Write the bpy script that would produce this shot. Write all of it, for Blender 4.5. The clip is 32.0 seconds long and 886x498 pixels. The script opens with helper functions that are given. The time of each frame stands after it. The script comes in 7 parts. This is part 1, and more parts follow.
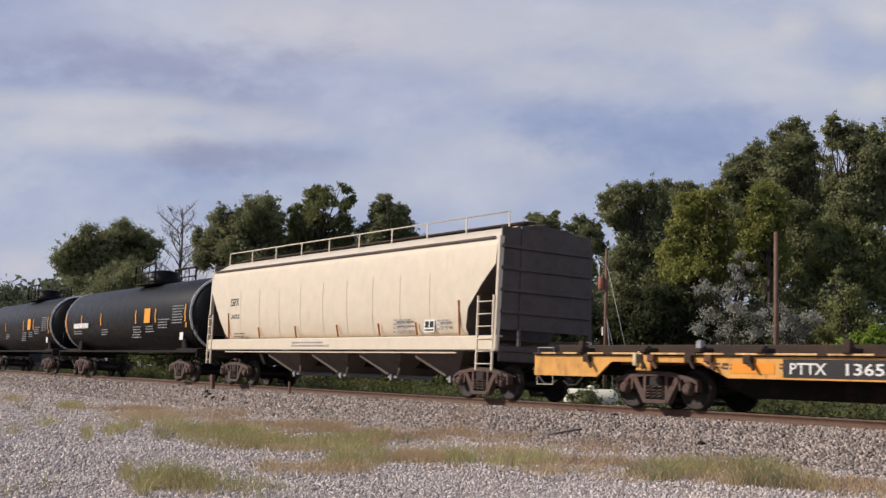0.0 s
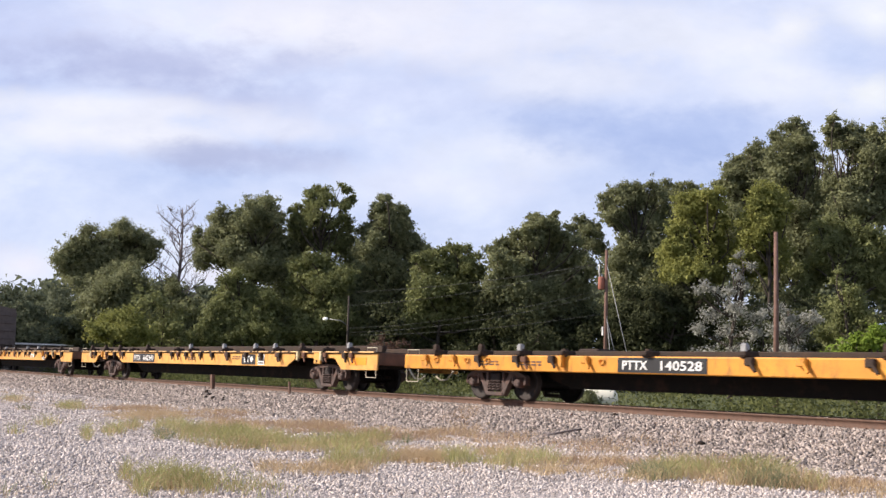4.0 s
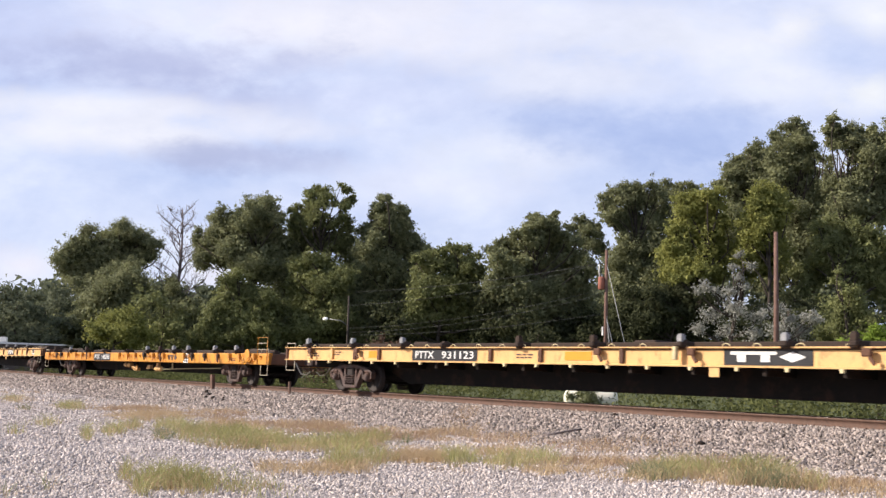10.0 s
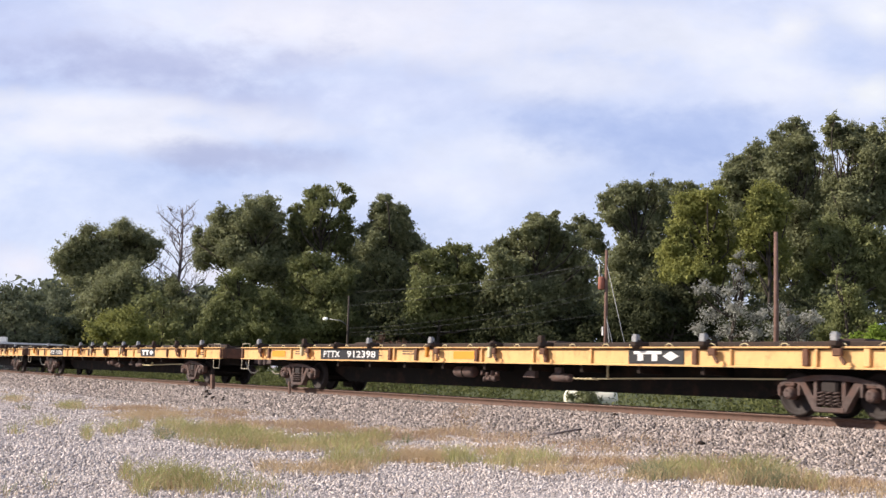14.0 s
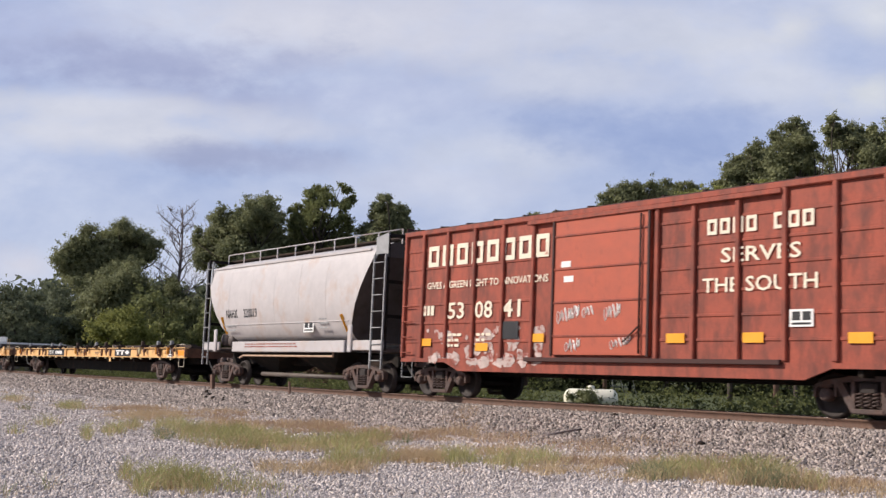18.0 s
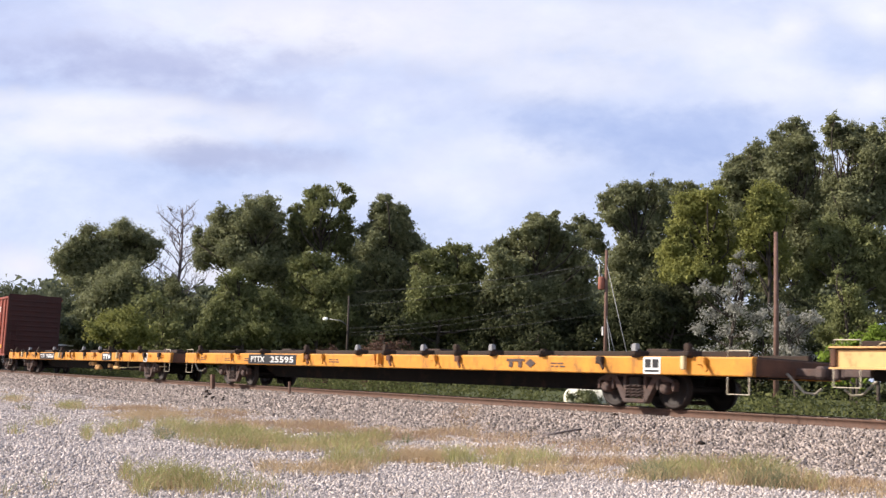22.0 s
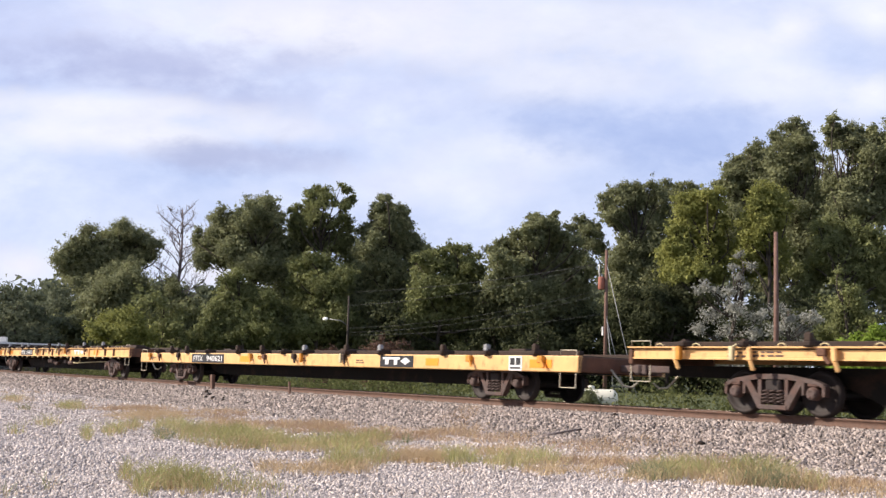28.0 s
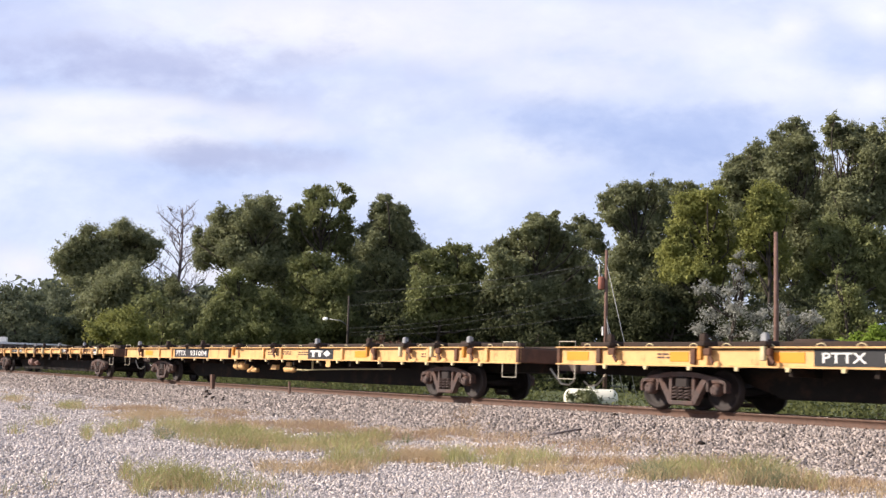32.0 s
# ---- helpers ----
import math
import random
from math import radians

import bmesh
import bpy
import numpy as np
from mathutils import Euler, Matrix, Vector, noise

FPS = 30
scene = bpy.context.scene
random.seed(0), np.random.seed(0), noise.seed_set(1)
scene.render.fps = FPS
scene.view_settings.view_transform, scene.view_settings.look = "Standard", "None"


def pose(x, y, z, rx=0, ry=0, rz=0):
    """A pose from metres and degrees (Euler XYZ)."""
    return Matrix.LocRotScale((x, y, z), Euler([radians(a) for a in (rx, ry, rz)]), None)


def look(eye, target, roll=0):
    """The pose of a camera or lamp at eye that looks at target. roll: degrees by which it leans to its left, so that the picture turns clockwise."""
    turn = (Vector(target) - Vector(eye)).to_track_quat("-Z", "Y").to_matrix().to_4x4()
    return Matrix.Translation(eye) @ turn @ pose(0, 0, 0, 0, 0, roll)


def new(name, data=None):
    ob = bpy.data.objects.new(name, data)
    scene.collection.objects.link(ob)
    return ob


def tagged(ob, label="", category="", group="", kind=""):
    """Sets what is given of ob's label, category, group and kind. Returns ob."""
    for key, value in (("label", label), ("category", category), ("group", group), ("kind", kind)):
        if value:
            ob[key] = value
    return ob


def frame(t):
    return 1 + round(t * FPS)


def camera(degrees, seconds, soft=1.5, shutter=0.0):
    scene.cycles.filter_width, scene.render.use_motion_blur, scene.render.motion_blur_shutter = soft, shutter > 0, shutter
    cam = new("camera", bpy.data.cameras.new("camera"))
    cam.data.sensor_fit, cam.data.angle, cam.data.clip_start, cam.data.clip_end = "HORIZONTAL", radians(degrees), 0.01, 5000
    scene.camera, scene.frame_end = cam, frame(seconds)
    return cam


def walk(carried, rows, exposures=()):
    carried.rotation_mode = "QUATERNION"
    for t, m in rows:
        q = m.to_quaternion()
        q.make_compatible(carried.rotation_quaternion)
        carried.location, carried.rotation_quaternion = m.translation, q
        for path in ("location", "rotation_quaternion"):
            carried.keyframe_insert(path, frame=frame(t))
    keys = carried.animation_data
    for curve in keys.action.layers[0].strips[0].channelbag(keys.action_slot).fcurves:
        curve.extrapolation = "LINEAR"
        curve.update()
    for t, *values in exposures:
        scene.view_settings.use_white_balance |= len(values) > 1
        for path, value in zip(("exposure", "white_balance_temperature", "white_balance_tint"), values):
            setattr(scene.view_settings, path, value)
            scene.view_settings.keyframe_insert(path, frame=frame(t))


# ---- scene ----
# ---------------------------------------------------------------- camera
EYE = Vector((0.0, -20.05, 0.715))
VIEW = Vector((-0.78071, 0.61601, 0.10502))
cam = camera(42.14, 32.0, soft=1.42, shutter=0.1)
still = look(EYE, EYE + VIEW, 1.5)
walk(cam, [(0.0, still), (32.0, still)],
     exposures=[(t, stops, 6450 if 16 < t < 19 else 6620, 14) for t, stops in (
         (0.0, -0.27), (0.5, -0.08), (1.0, 0.18), (2.0, 0.38), (3.0, 0.42), (16.0, 0.40), (17.0, 0.1),
         (18.0, 0.0), (19.0, 0.21), (20.0, 0.38), (21.5, 0.45), (29.0, 0.45), (32.0, 0.50))])

# ---------------------------------------------------------------- world and sun
SUN_DIR = Vector((-0.52, -0.66, 0.52)).normalized()
SUN_ELEV = math.asin(SUN_DIR.z)
SUN_ROT = math.atan2(SUN_DIR.x, SUN_DIR.y)


def node(nt, kind, loc=(0, 0), **inputs):
    n = nt.nodes.new(kind)
    n.location = loc
    for key, value in inputs.items():
        n.inputs[key.replace("_", " ")].default_value = value
    return n


def ramp(nt, fac, stops):
    r = nt.nodes.new("ShaderNodeValToRGB")
    while len(r.color_ramp.elements) < len(stops):
        r.color_ramp.elements.new(0.5)
    for e, (pos, col) in zip(r.color_ramp.elements, stops):
        e.position = pos
        e.color = (*col, 1) if len(col) == 3 else col
    nt.links.new(fac, r.inputs[0])
    return r.outputs[0]


# clouds: bearing and height of the middle, half sizes, colour, strength of cover
CLOUDS = [
    (-0.370, 0.289, 0.084, 0.034, (0.62, 0.67, 0.92), 0.75),
    (-0.073, 0.307, 0.211, 0.039, (0.93, 0.92, 1.00), 0.95),
    (-0.247, 0.264, 0.118, 0.026, (0.53, 0.56, 0.79), 0.85),
    (-0.186, 0.232, 0.074, 0.017, (0.54, 0.57, 0.80), 0.75),
    (-0.295, 0.224, 0.162, 0.013, (0.95, 0.94, 1.00), 0.85),
    (-0.294, 0.201, 0.128, 0.017, (0.95, 0.94, 1.00), 0.95),
    (-0.155, 0.209, 0.064, 0.012, (0.90, 0.90, 1.00), 0.80),
    (-0.178, 0.183, 0.074, 0.013, (0.50, 0.53, 0.75), 0.85),
    (-0.123, 0.175, 0.044, 0.010, (0.58, 0.62, 0.84), 0.60),
    (-0.056, 0.243, 0.103, 0.025, (0.70, 0.75, 0.97), 0.75),
    (-0.013, 0.163, 0.093, 0.020, (0.84, 0.86, 1.00), 0.75),
    (0.056, 0.193, 0.074, 0.020, (0.88, 0.90, 1.00), 0.75),
    (0.109, 0.261, 0.093, 0.022, (0.90, 0.91, 1.00), 0.75),
    (0.164, 0.308, 0.128, 0.031, (0.87, 0.89, 1.00), 0.85),
    (0.255, 0.295, 0.093, 0.023, (0.92, 0.93, 1.00), 0.80),
    (0.306, 0.312, 0.029, 0.017, (1.00, 0.99, 1.00), 0.80),
    (0.305, 0.266, 0.064, 0.023, (0.88, 0.90, 1.00), 0.80),
    (0.180, 0.214, 0.118, 0.025, (0.46, 0.56, 0.87), 0.75),
    (0.351, 0.288, 0.039, 0.020, (0.62, 0.71, 0.97), 0.70),
    (0.378, 0.255, 0.034, 0.020, (1.00, 1.00, 1.00), 0.95),
    (0.382, 0.325, 0.044, 0.025, (0.95, 0.96, 1.00), 0.85),
    (-0.366, 0.082, 0.039, 0.017, (0.86, 0.83, 0.94), 0.85),
    (-0.203, 0.081, 0.034, 0.017, (0.84, 0.82, 0.92), 0.80),
]


def build_world():
    w = bpy.data.worlds.new("sky")
    scene.world = w
    w.use_nodes = True
    nt = w.node_tree
    nt.nodes.clear()
    out = nt.nodes.new("ShaderNodeOutputWorld")
    sky = nt.nodes.new("ShaderNodeTexSky")
    sky.sky_type = "NISHITA"
    sky.sun_disc = False
    sky.sun_elevation = SUN_ELEV
    sky.sun_rotation = SUN_ROT
    sky.air_density, sky.dust_density, sky.ozone_density = 1.0, 0.6, 1.5
    bg_sky = node(nt, "ShaderNodeBackground", Strength=0.12)
    nt.links.new(sky.outputs[0], bg_sky.inputs[0])
    co = nt.nodes.new("ShaderNodeTexCoord").outputs["Generated"]

    def math_node(op, a, b=None, c=None, clamp=False):
        n = nt.nodes.new("ShaderNodeMath")
        n.operation, n.use_clamp = op, clamp
        for k, v in enumerate((a, b, c)):
            if v is None:
                continue
            if hasattr(v, "links"):
                nt.links.new(v, n.inputs[k])
            else:
                n.inputs[k].default_value = v
        return n.outputs[0]

    def dotted(vec):
        n = nt.nodes.new("ShaderNodeVectorMath")
        n.operation = "DOT_PRODUCT"
        nt.links.new(co, n.inputs[0])
        n.inputs[1].default_value = vec
        return n.outputs["Value"]

    flat_view = Vector((VIEW.x, VIEW.y, 0)).normalized()
    side = dotted((flat_view.y, -flat_view.x, 0))
    ahead = dotted(tuple(flat_view))
    ahead = math_node("MAXIMUM", math_node("ABSOLUTE", ahead), 0.25)
    az = math_node("DIVIDE", side, ahead)
    el = math_node("DIVIDE", dotted((0, 0, 1)), ahead)
    mp = nt.nodes.new("ShaderNodeCombineXYZ")
    nt.links.new(math_node("MULTIPLY", az, 1.0), mp.inputs[0])
    nt.links.new(math_node("MULTIPLY", el, 1.7), mp.inputs[1])
    warp = node(nt, "ShaderNodeTexNoise", Scale=9.0, Detail=6.0, Roughness=0.55)
    nt.links.new(mp.outputs[0], warp.inputs["Vector"])
    fine = node(nt, "ShaderNodeTexNoise", Scale=5.0, Detail=8.0, Roughness=0.56, Distortion=0.3)
    nt.links.new(mp.outputs[0], fine.inputs["Vector"])
    wn = math_node("SUBTRACT", warp.outputs["Fac"], 0.5)
    fn = math_node("SUBTRACT", fine.outputs["Fac"], 0.5)
    tiny = node(nt, "ShaderNodeTexNoise", Scale=26.0, Detail=6.0, Roughness=0.6)
    nt.links.new(mp.outputs[0], tiny.inputs["Vector"])
    tn = math_node("SUBTRACT", tiny.outputs["Fac"], 0.5)
    # thin veil over the blue
    col = ramp(nt, math_node("ADD", fine.outputs["Fac"], math_node("MULTIPLY", el, 0.25)), [(0.38, (0.58, 0.67, 0.94)), (0.75, (0.80, 0.84, 1.0))])
    for u, v, su, sv, rgb, k in CLOUDS:
        dx = math_node("DIVIDE", math_node("SUBTRACT", az, u), su)
        dy = math_node("DIVIDE", math_node("SUBTRACT", el, v), sv)
        r = math_node("SQRT", math_node("ADD", math_node("MULTIPLY", dx, dx), math_node("MULTIPLY", dy, dy)))
        r = math_node("ADD", r, math_node("MULTIPLY", wn, 2.0))
        r = math_node("ADD", r, math_node("MULTIPLY", fn, 1.6))
        r = math_node("ADD", r, math_node("MULTIPLY", tn, 1.3))
        m = nt.nodes.new("ShaderNodeMapRange")
        m.interpolation_type = "SMOOTHSTEP"
        m.inputs["From Min"].default_value, m.inputs["From Max"].default_value = 1.5, 0.15
        m.inputs["To Min"].default_value, m.inputs["To Max"].default_value = 0.0, k
        nt.links.new(r, m.inputs["Value"])
        mx = nt.nodes.new("ShaderNodeMix")
        mx.data_type = "RGBA"
        nt.links.new(m.outputs[0], mx.inputs["Factor"])
        nt.links.new(col, mx.inputs["A"])
        mx.inputs["B"].default_value = (*rgb, 1)
        col = mx.outputs["Result"]
    wisp = nt.nodes.new("ShaderNodeMix")
    wisp.data_type, wisp.blend_type = "RGBA", "MULTIPLY"
    wisp.inputs["Factor"].default_value = 1.0
    nt.links.new(col, wisp.inputs["A"])
    nt.links.new(ramp(nt, math_node("ADD", fine.outputs["Fac"], math_node("MULTIPLY", tn, 0.5)), [(0.3, (0.82, 0.865, 0.92)), (0.7, (1.035, 1.055, 1.035))]), wisp.inputs["B"])
    col = wisp.outputs["Result"]
    bg_cloud = node(nt, "ShaderNodeBackground", Strength=0.80)
    nt.links.new(col, bg_cloud.inputs[0])
    mix = nt.nodes.new("ShaderNodeMixShader")
    # cloud banks over the horizon; unseen sky overhead kept clear to cut fill light
    m = nt.nodes.new("ShaderNodeMapRange")
    m.interpolation_type = "SMOOTHSTEP"
    m.inputs["From Min"].default_value, m.inputs["From Max"].default_value = 0.34, 0.62
    m.inputs["To Min"].default_value, m.inputs["To Max"].default_value = 0.88, 0.12
    nt.links.new(dotted((0, 0, 1)), m.inputs["Value"])
    nt.links.new(m.outputs[0], mix.inputs[0])
    nt.links.new(bg_sky.outputs[0], mix.inputs[1])
    nt.links.new(bg_cloud.outputs[0], mix.inputs[2])
    nt.links.new(mix.outputs[0], out.inputs[0])


build_world()
sun = new("sun", bpy.data.lights.new("sun", "SUN"))
sun.data.energy, sun.data.angle, sun.data.color = 4.8, radians(0.6), (1.0, 0.92, 0.80)
sun.matrix_world = look(SUN_DIR * 200, (0, 0, 0))


# ---------------------------------------------------------------- materials
def mat(name, base, rough=0.6, metal=0.0, var=0.12, scale=3.0, fine=40.0, bump=0.1, dirt=None, streak=0.0,
        dirt_scale=2.0, island=0.0, rand=0.0, spec=0.4):
    """Painted or raw surface: two scales of variation, optional dirt (colour, from, to) and vertical streaks."""
    m = bpy.data.materials.new(name)
    m.use_nodes = True
    nt = m.node_tree
    b = nt.nodes["Principled BSDF"]
    b.inputs["Metallic"].default_value = metal
    b.inputs["Specular IOR Level"].default_value = spec
    co = nt.nodes.new("ShaderNodeTexCoord")
    vec = co.outputs["Object"]
    n1 = node(nt, "ShaderNodeTexNoise", Scale=scale, Detail=5.0, Roughness=0.6)
    n2 = node(nt, "ShaderNodeTexNoise", Scale=fine, Detail=3.0, Roughness=0.6)
    nt.links.new(vec, n1.inputs["Vector"])
    nt.links.new(vec, n2.inputs["Vector"])
    dark = tuple(c * (1 - var) for c in base)
    light = tuple(min(1.0, c * (1 + var)) for c in base)
    col = ramp(nt, n1.outputs["Fac"], [(0.3, dark), (0.7, light)])

    def mixed(a, bcol, fac, mode="MIX"):
        mx = nt.nodes.new("ShaderNodeMix")
        mx.data_type, mx.blend_type = "RGBA", mode
        if hasattr(fac, "links"):
            nt.links.new(fac, mx.inputs["Factor"])
        else:
            mx.inputs["Factor"].default_value = fac
        nt.links.new(a, mx.inputs["A"])
        if hasattr(bcol, "links"):
            nt.links.new(bcol, mx.inputs["B"])
        else:
            mx.inputs["B"].default_value = (*bcol, 1)
        return mx.outputs["Result"]

    grain = ramp(nt, n2.outputs["Fac"], [(0.3, (1 - var * 0.8,) * 3), (0.7, (1.0,) * 3)])
    col = mixed(col, grain, 1.0, "MULTIPLY")
    if island or rand:
        src = nt.nodes.new("ShaderNodeNewGeometry").outputs["Random Per Island"] if island else nt.nodes.new("ShaderNodeObjectInfo").outputs["Random"]
        k = island or rand
        col = mixed(col, ramp(nt, src, [(0.0, (1 - k,) * 3), (1.0, (1.0,) * 3)]), 1.0, "MULTIPLY")
    if dirt:
        dcol, lo, hi = dirt
        mp = nt.nodes.new("ShaderNodeMapping")
        mp.inputs["Scale"].default_value = (1, 1, 1 - 0.85 * streak)
        nt.links.new(vec, mp.inputs[0])
        nd = node(nt, "ShaderNodeTexNoise", Scale=dirt_scale * (1 + 2 * streak), Detail=7.0, Roughness=0.68)
        nt.links.new(mp.outputs[0], nd.inputs["Vector"])
        col = mixed(col, dcol, ramp(nt, nd.outputs["Fac"], [(lo, (0, 0, 0)), (hi, (1, 1, 1))]))
    nt.links.new(col, b.inputs["Base Color"])
    rr = ramp(nt, n1.outputs["Fac"], [(0.2, (max(0, rough - 0.12),) * 3), (0.8, (min(1, rough + 0.12),) * 3)])
    nt.links.new(rr, b.inputs["Roughness"])
    if bump:
        bp = node(nt, "ShaderNodeBump", Strength=bump, Distance=0.02)
        nt.links.new(n2.outputs["Fac"], bp.inputs["Height"])
        nt.links.new(bp.outputs[0], b.inputs["Normal"])
    return m


def leaf_mat(name, a, bcol, trans=0.35):
    m = bpy.data.materials.new(name)
    m.use_nodes = True
    nt = m.node_tree
    nt.nodes.remove(nt.nodes["Principled BSDF"])
    out = nt.nodes["Material Output"]
    rnd = nt.nodes.new("ShaderNodeNewGeometry").outputs["Random Per Island"]
    co = nt.nodes.new("ShaderNodeTexCoord")
    n1 = node(nt, "ShaderNodeTexNoise", Scale=0.55, Detail=3.0)
    nt.links.new(co.outputs["Object"], n1.inputs["Vector"])
    add = nt.nodes.new("ShaderNodeMath")
    add.operation = "MULTIPLY_ADD"
    nt.links.new(rnd, add.inputs[0])
    add.inputs[1].default_value = 0.32
    nt.links.new(n1.outputs["Fac"], add.inputs[2])
    col = ramp(nt, add.outputs[0], [(0.35, a), (0.95, bcol)])
    d = nt.nodes.new("ShaderNodeBsdfPrincipled")
    d.inputs["Roughness"].default_value = 0.7
    d.inputs["Specular IOR Level"].default_value = 0.15
    t = nt.nodes.new("ShaderNodeBsdfTranslucent")
    nt.links.new(col, d.inputs["Base Color"])
    nt.links.new(col, t.inputs["Color"])
    mx = nt.nodes.new("ShaderNodeMixShader")
    mx.inputs[0].default_value = trans
    nt.links.new(d.outputs[0], mx.inputs[1])
    nt.links.new(t.outputs[0], mx.inputs[2])
    nt.links.new(mx.outputs[0], out.inputs[0])
    return m


RUST = (0.16, 0.07, 0.035)
GRIME = (0.05, 0.035, 0.025)
M_YELLOW = mat("pale_yellow_paint", (0.74, 0.44, 0.175), 0.55, var=0.1, dirt=((0.26, 0.12, 0.05), 0.53, 0.78), streak=0.6, dirt_scale=2.5)
M_ORANGE = mat("orange_yellow_paint", (0.66, 0.275, 0.03), 0.55, var=0.14, dirt=(GRIME, 0.52, 0.82), streak=0.6, dirt_scale=2.0)
M_OLDORANGE = mat("faded_orange_paint", (0.72, 0.36, 0.085), 0.6, var=0.14, dirt=((0.25, 0.10, 0.04), 0.52, 0.8), streak=0.6, dirt_scale=2.0)
M_WORNLIP = mat("worn_pale_orange_edge", (0.78, 0.47, 0.2), 0.6, var=0.15, dirt=((0.2, 0.09, 0.045), 0.5, 0.7), dirt_scale=5.0)
M_PATCH = mat("fresh_orange_patch", (0.85, 0.30, 0.02), 0.5, var=0.05)
M_BLACKPANEL = mat("black_panel_paint", (0.018, 0.018, 0.02), 0.5, var=0.3)
M_WHITE = mat("white_marking", (0.78, 0.77, 0.74), 0.6, var=0.08)
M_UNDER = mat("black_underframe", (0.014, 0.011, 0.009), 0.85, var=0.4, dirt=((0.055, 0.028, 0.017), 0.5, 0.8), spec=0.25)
M_DECK = mat("rusty_deck_steel", (0.06, 0.035, 0.022), 0.85, var=0.4, dirt=((0.03, 0.02, 0.016), 0.4, 0.7))
M_IRON = mat("pale_worn_iron", (0.50, 0.44, 0.33), 0.6, var=0.2)
M_PIPE = mat("dull_pink_pipe", (0.50, 0.34, 0.24), 0.6, var=0.2)
M_STRAP = mat("pale_strap", (0.62, 0.52, 0.30), 0.7, var=0.15)
M_TRUCK = mat("cast_steel_truck", (0.105, 0.073, 0.064), 0.75, var=0.4, dirt=((0.12, 0.05, 0.03), 0.46, 0.75), scale=6)
M_BEARING = mat("rusty_bearing", (0.11, 0.06, 0.045), 0.75, var=0.35, scale=9)
M_BROWNTANK = mat("brown_reservoir_paint", (0.24, 0.13, 0.10), 0.6, var=0.2)
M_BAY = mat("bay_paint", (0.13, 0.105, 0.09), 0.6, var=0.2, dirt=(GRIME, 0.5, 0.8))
M_WHEELSHADE = mat("wheel_steel", (0.034, 0.025, 0.022), 0.7, var=0.3, metal=0.2)
# rust brown; on the end sills it also holds their painted shade
M_RUST_SHADE = mat("end_sill_rust", (0.15, 0.07, 0.042), 0.85, var=0.3, dirt=(GRIME, 0.5, 0.8))
M_STEEL = mat("grey_galvanised", (0.32, 0.32, 0.32), 0.55, var=0.2, metal=0.3)
M_CREAM = mat("cream_paint", (0.70, 0.61, 0.48), 0.45, var=0.05, dirt=((0.45, 0.34, 0.24), 0.6, 0.95), streak=0.8, dirt_scale=1.2)
M_LIGHTGREY = mat("light_grey_paint", (0.50, 0.465, 0.455), 0.5, var=0.08, dirt=((0.44, 0.27, 0.17), 0.53, 0.8), streak=0.3, dirt_scale=0.6)
# dark grey with grime blotches; the ends' shade is painted into its base
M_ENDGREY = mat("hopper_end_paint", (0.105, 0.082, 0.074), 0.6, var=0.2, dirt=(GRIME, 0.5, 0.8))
M_BOXRED = mat("faded_red_paint", (0.32, 0.072, 0.042), 0.7, var=0.24, dirt=((0.10, 0.03, 0.022), 0.44, 0.74), streak=0.8, dirt_scale=1.4)
M_DOORRED = mat("boxcar_door_red", (0.41, 0.088, 0.046), 0.6, var=0.1, dirt=((0.2, 0.05, 0.03), 0.58, 0.85), streak=0.5)
# dark red trim colour; on the end walls it holds their painted shade
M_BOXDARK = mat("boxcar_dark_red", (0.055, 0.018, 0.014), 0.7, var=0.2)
M_TANK = mat("black_tank_paint", (0.006, 0.006, 0.006), 0.42, var=0.3, spec=0.2, dirt=((0.02, 0.017, 0.014), 0.55, 0.9))
M_REFLECT = mat("amber_reflector", (0.85, 0.36, 0.02), 0.4, var=0.05)
M_RUSTAMBER = mat("dull_amber_reflector", (0.55, 0.20, 0.05), 0.5, var=0.15)
M_RAIL = mat("rusty_rail_side", (0.14, 0.08, 0.057), 0.8, var=0.25, scale=8)
M_RAILTOP = mat("worn_rail_head", (0.42, 0.36, 0.33), 0.35, var=0.1, metal=0.8)
M_TIE = mat("creosoted_wood", (0.07, 0.05, 0.04), 0.9, var=0.3, rand=0.4)
# bed darker than its stones, standing in for shadow in the gaps
M_BALLAST = mat("ballast_bed", (0.24, 0.19, 0.16), 0.95, var=0.3, scale=9, fine=30, bump=0.8)
M_STONE = mat("ballast_stone", (0.57, 0.475, 0.42), 0.9, var=0.2, island=0.78)
M_GRAVEL = mat("grey_gravel_stone", (0.78, 0.68, 0.63), 0.9, var=0.15, island=0.6)
M_POLE = mat("weathered_pole_wood", (0.19, 0.11, 0.085), 0.9, var=0.25, scale=5, fine=60, streak=0.8, dirt=((0.10, 0.06, 0.05), 0.5, 0.8))
M_BARK = mat("bark", (0.07, 0.054, 0.043), 0.95, var=0.3, scale=6, bump=0.4)
M_DEADWOOD = mat("dead_grey_wood", (0.20, 0.16, 0.15), 0.9, var=0.2)
M_WIRE = mat("wire_black", (0.04, 0.04, 0.04), 0.6)
M_TANKWHITE = mat("white_propane_paint", (0.85, 0.80, 0.64), 0.5, var=0.06)
L_DARK = leaf_mat("oak_leaf", (0.13, 0.141, 0.075), (0.315, 0.325, 0.165))
L_MID = leaf_mat("mixed_leaf", (0.118, 0.132, 0.058), (0.285, 0.3, 0.12))
L_LIGHT = leaf_mat("yellow_green_leaf", (0.165, 0.178, 0.055), (0.35, 0.35, 0.105))
# leaf green darkened to paint in the shade of the lower wood
L_SHADED = leaf_mat("painted_shade_leaf", (0.036, 0.042, 0.022), (0.095, 0.105, 0.048))
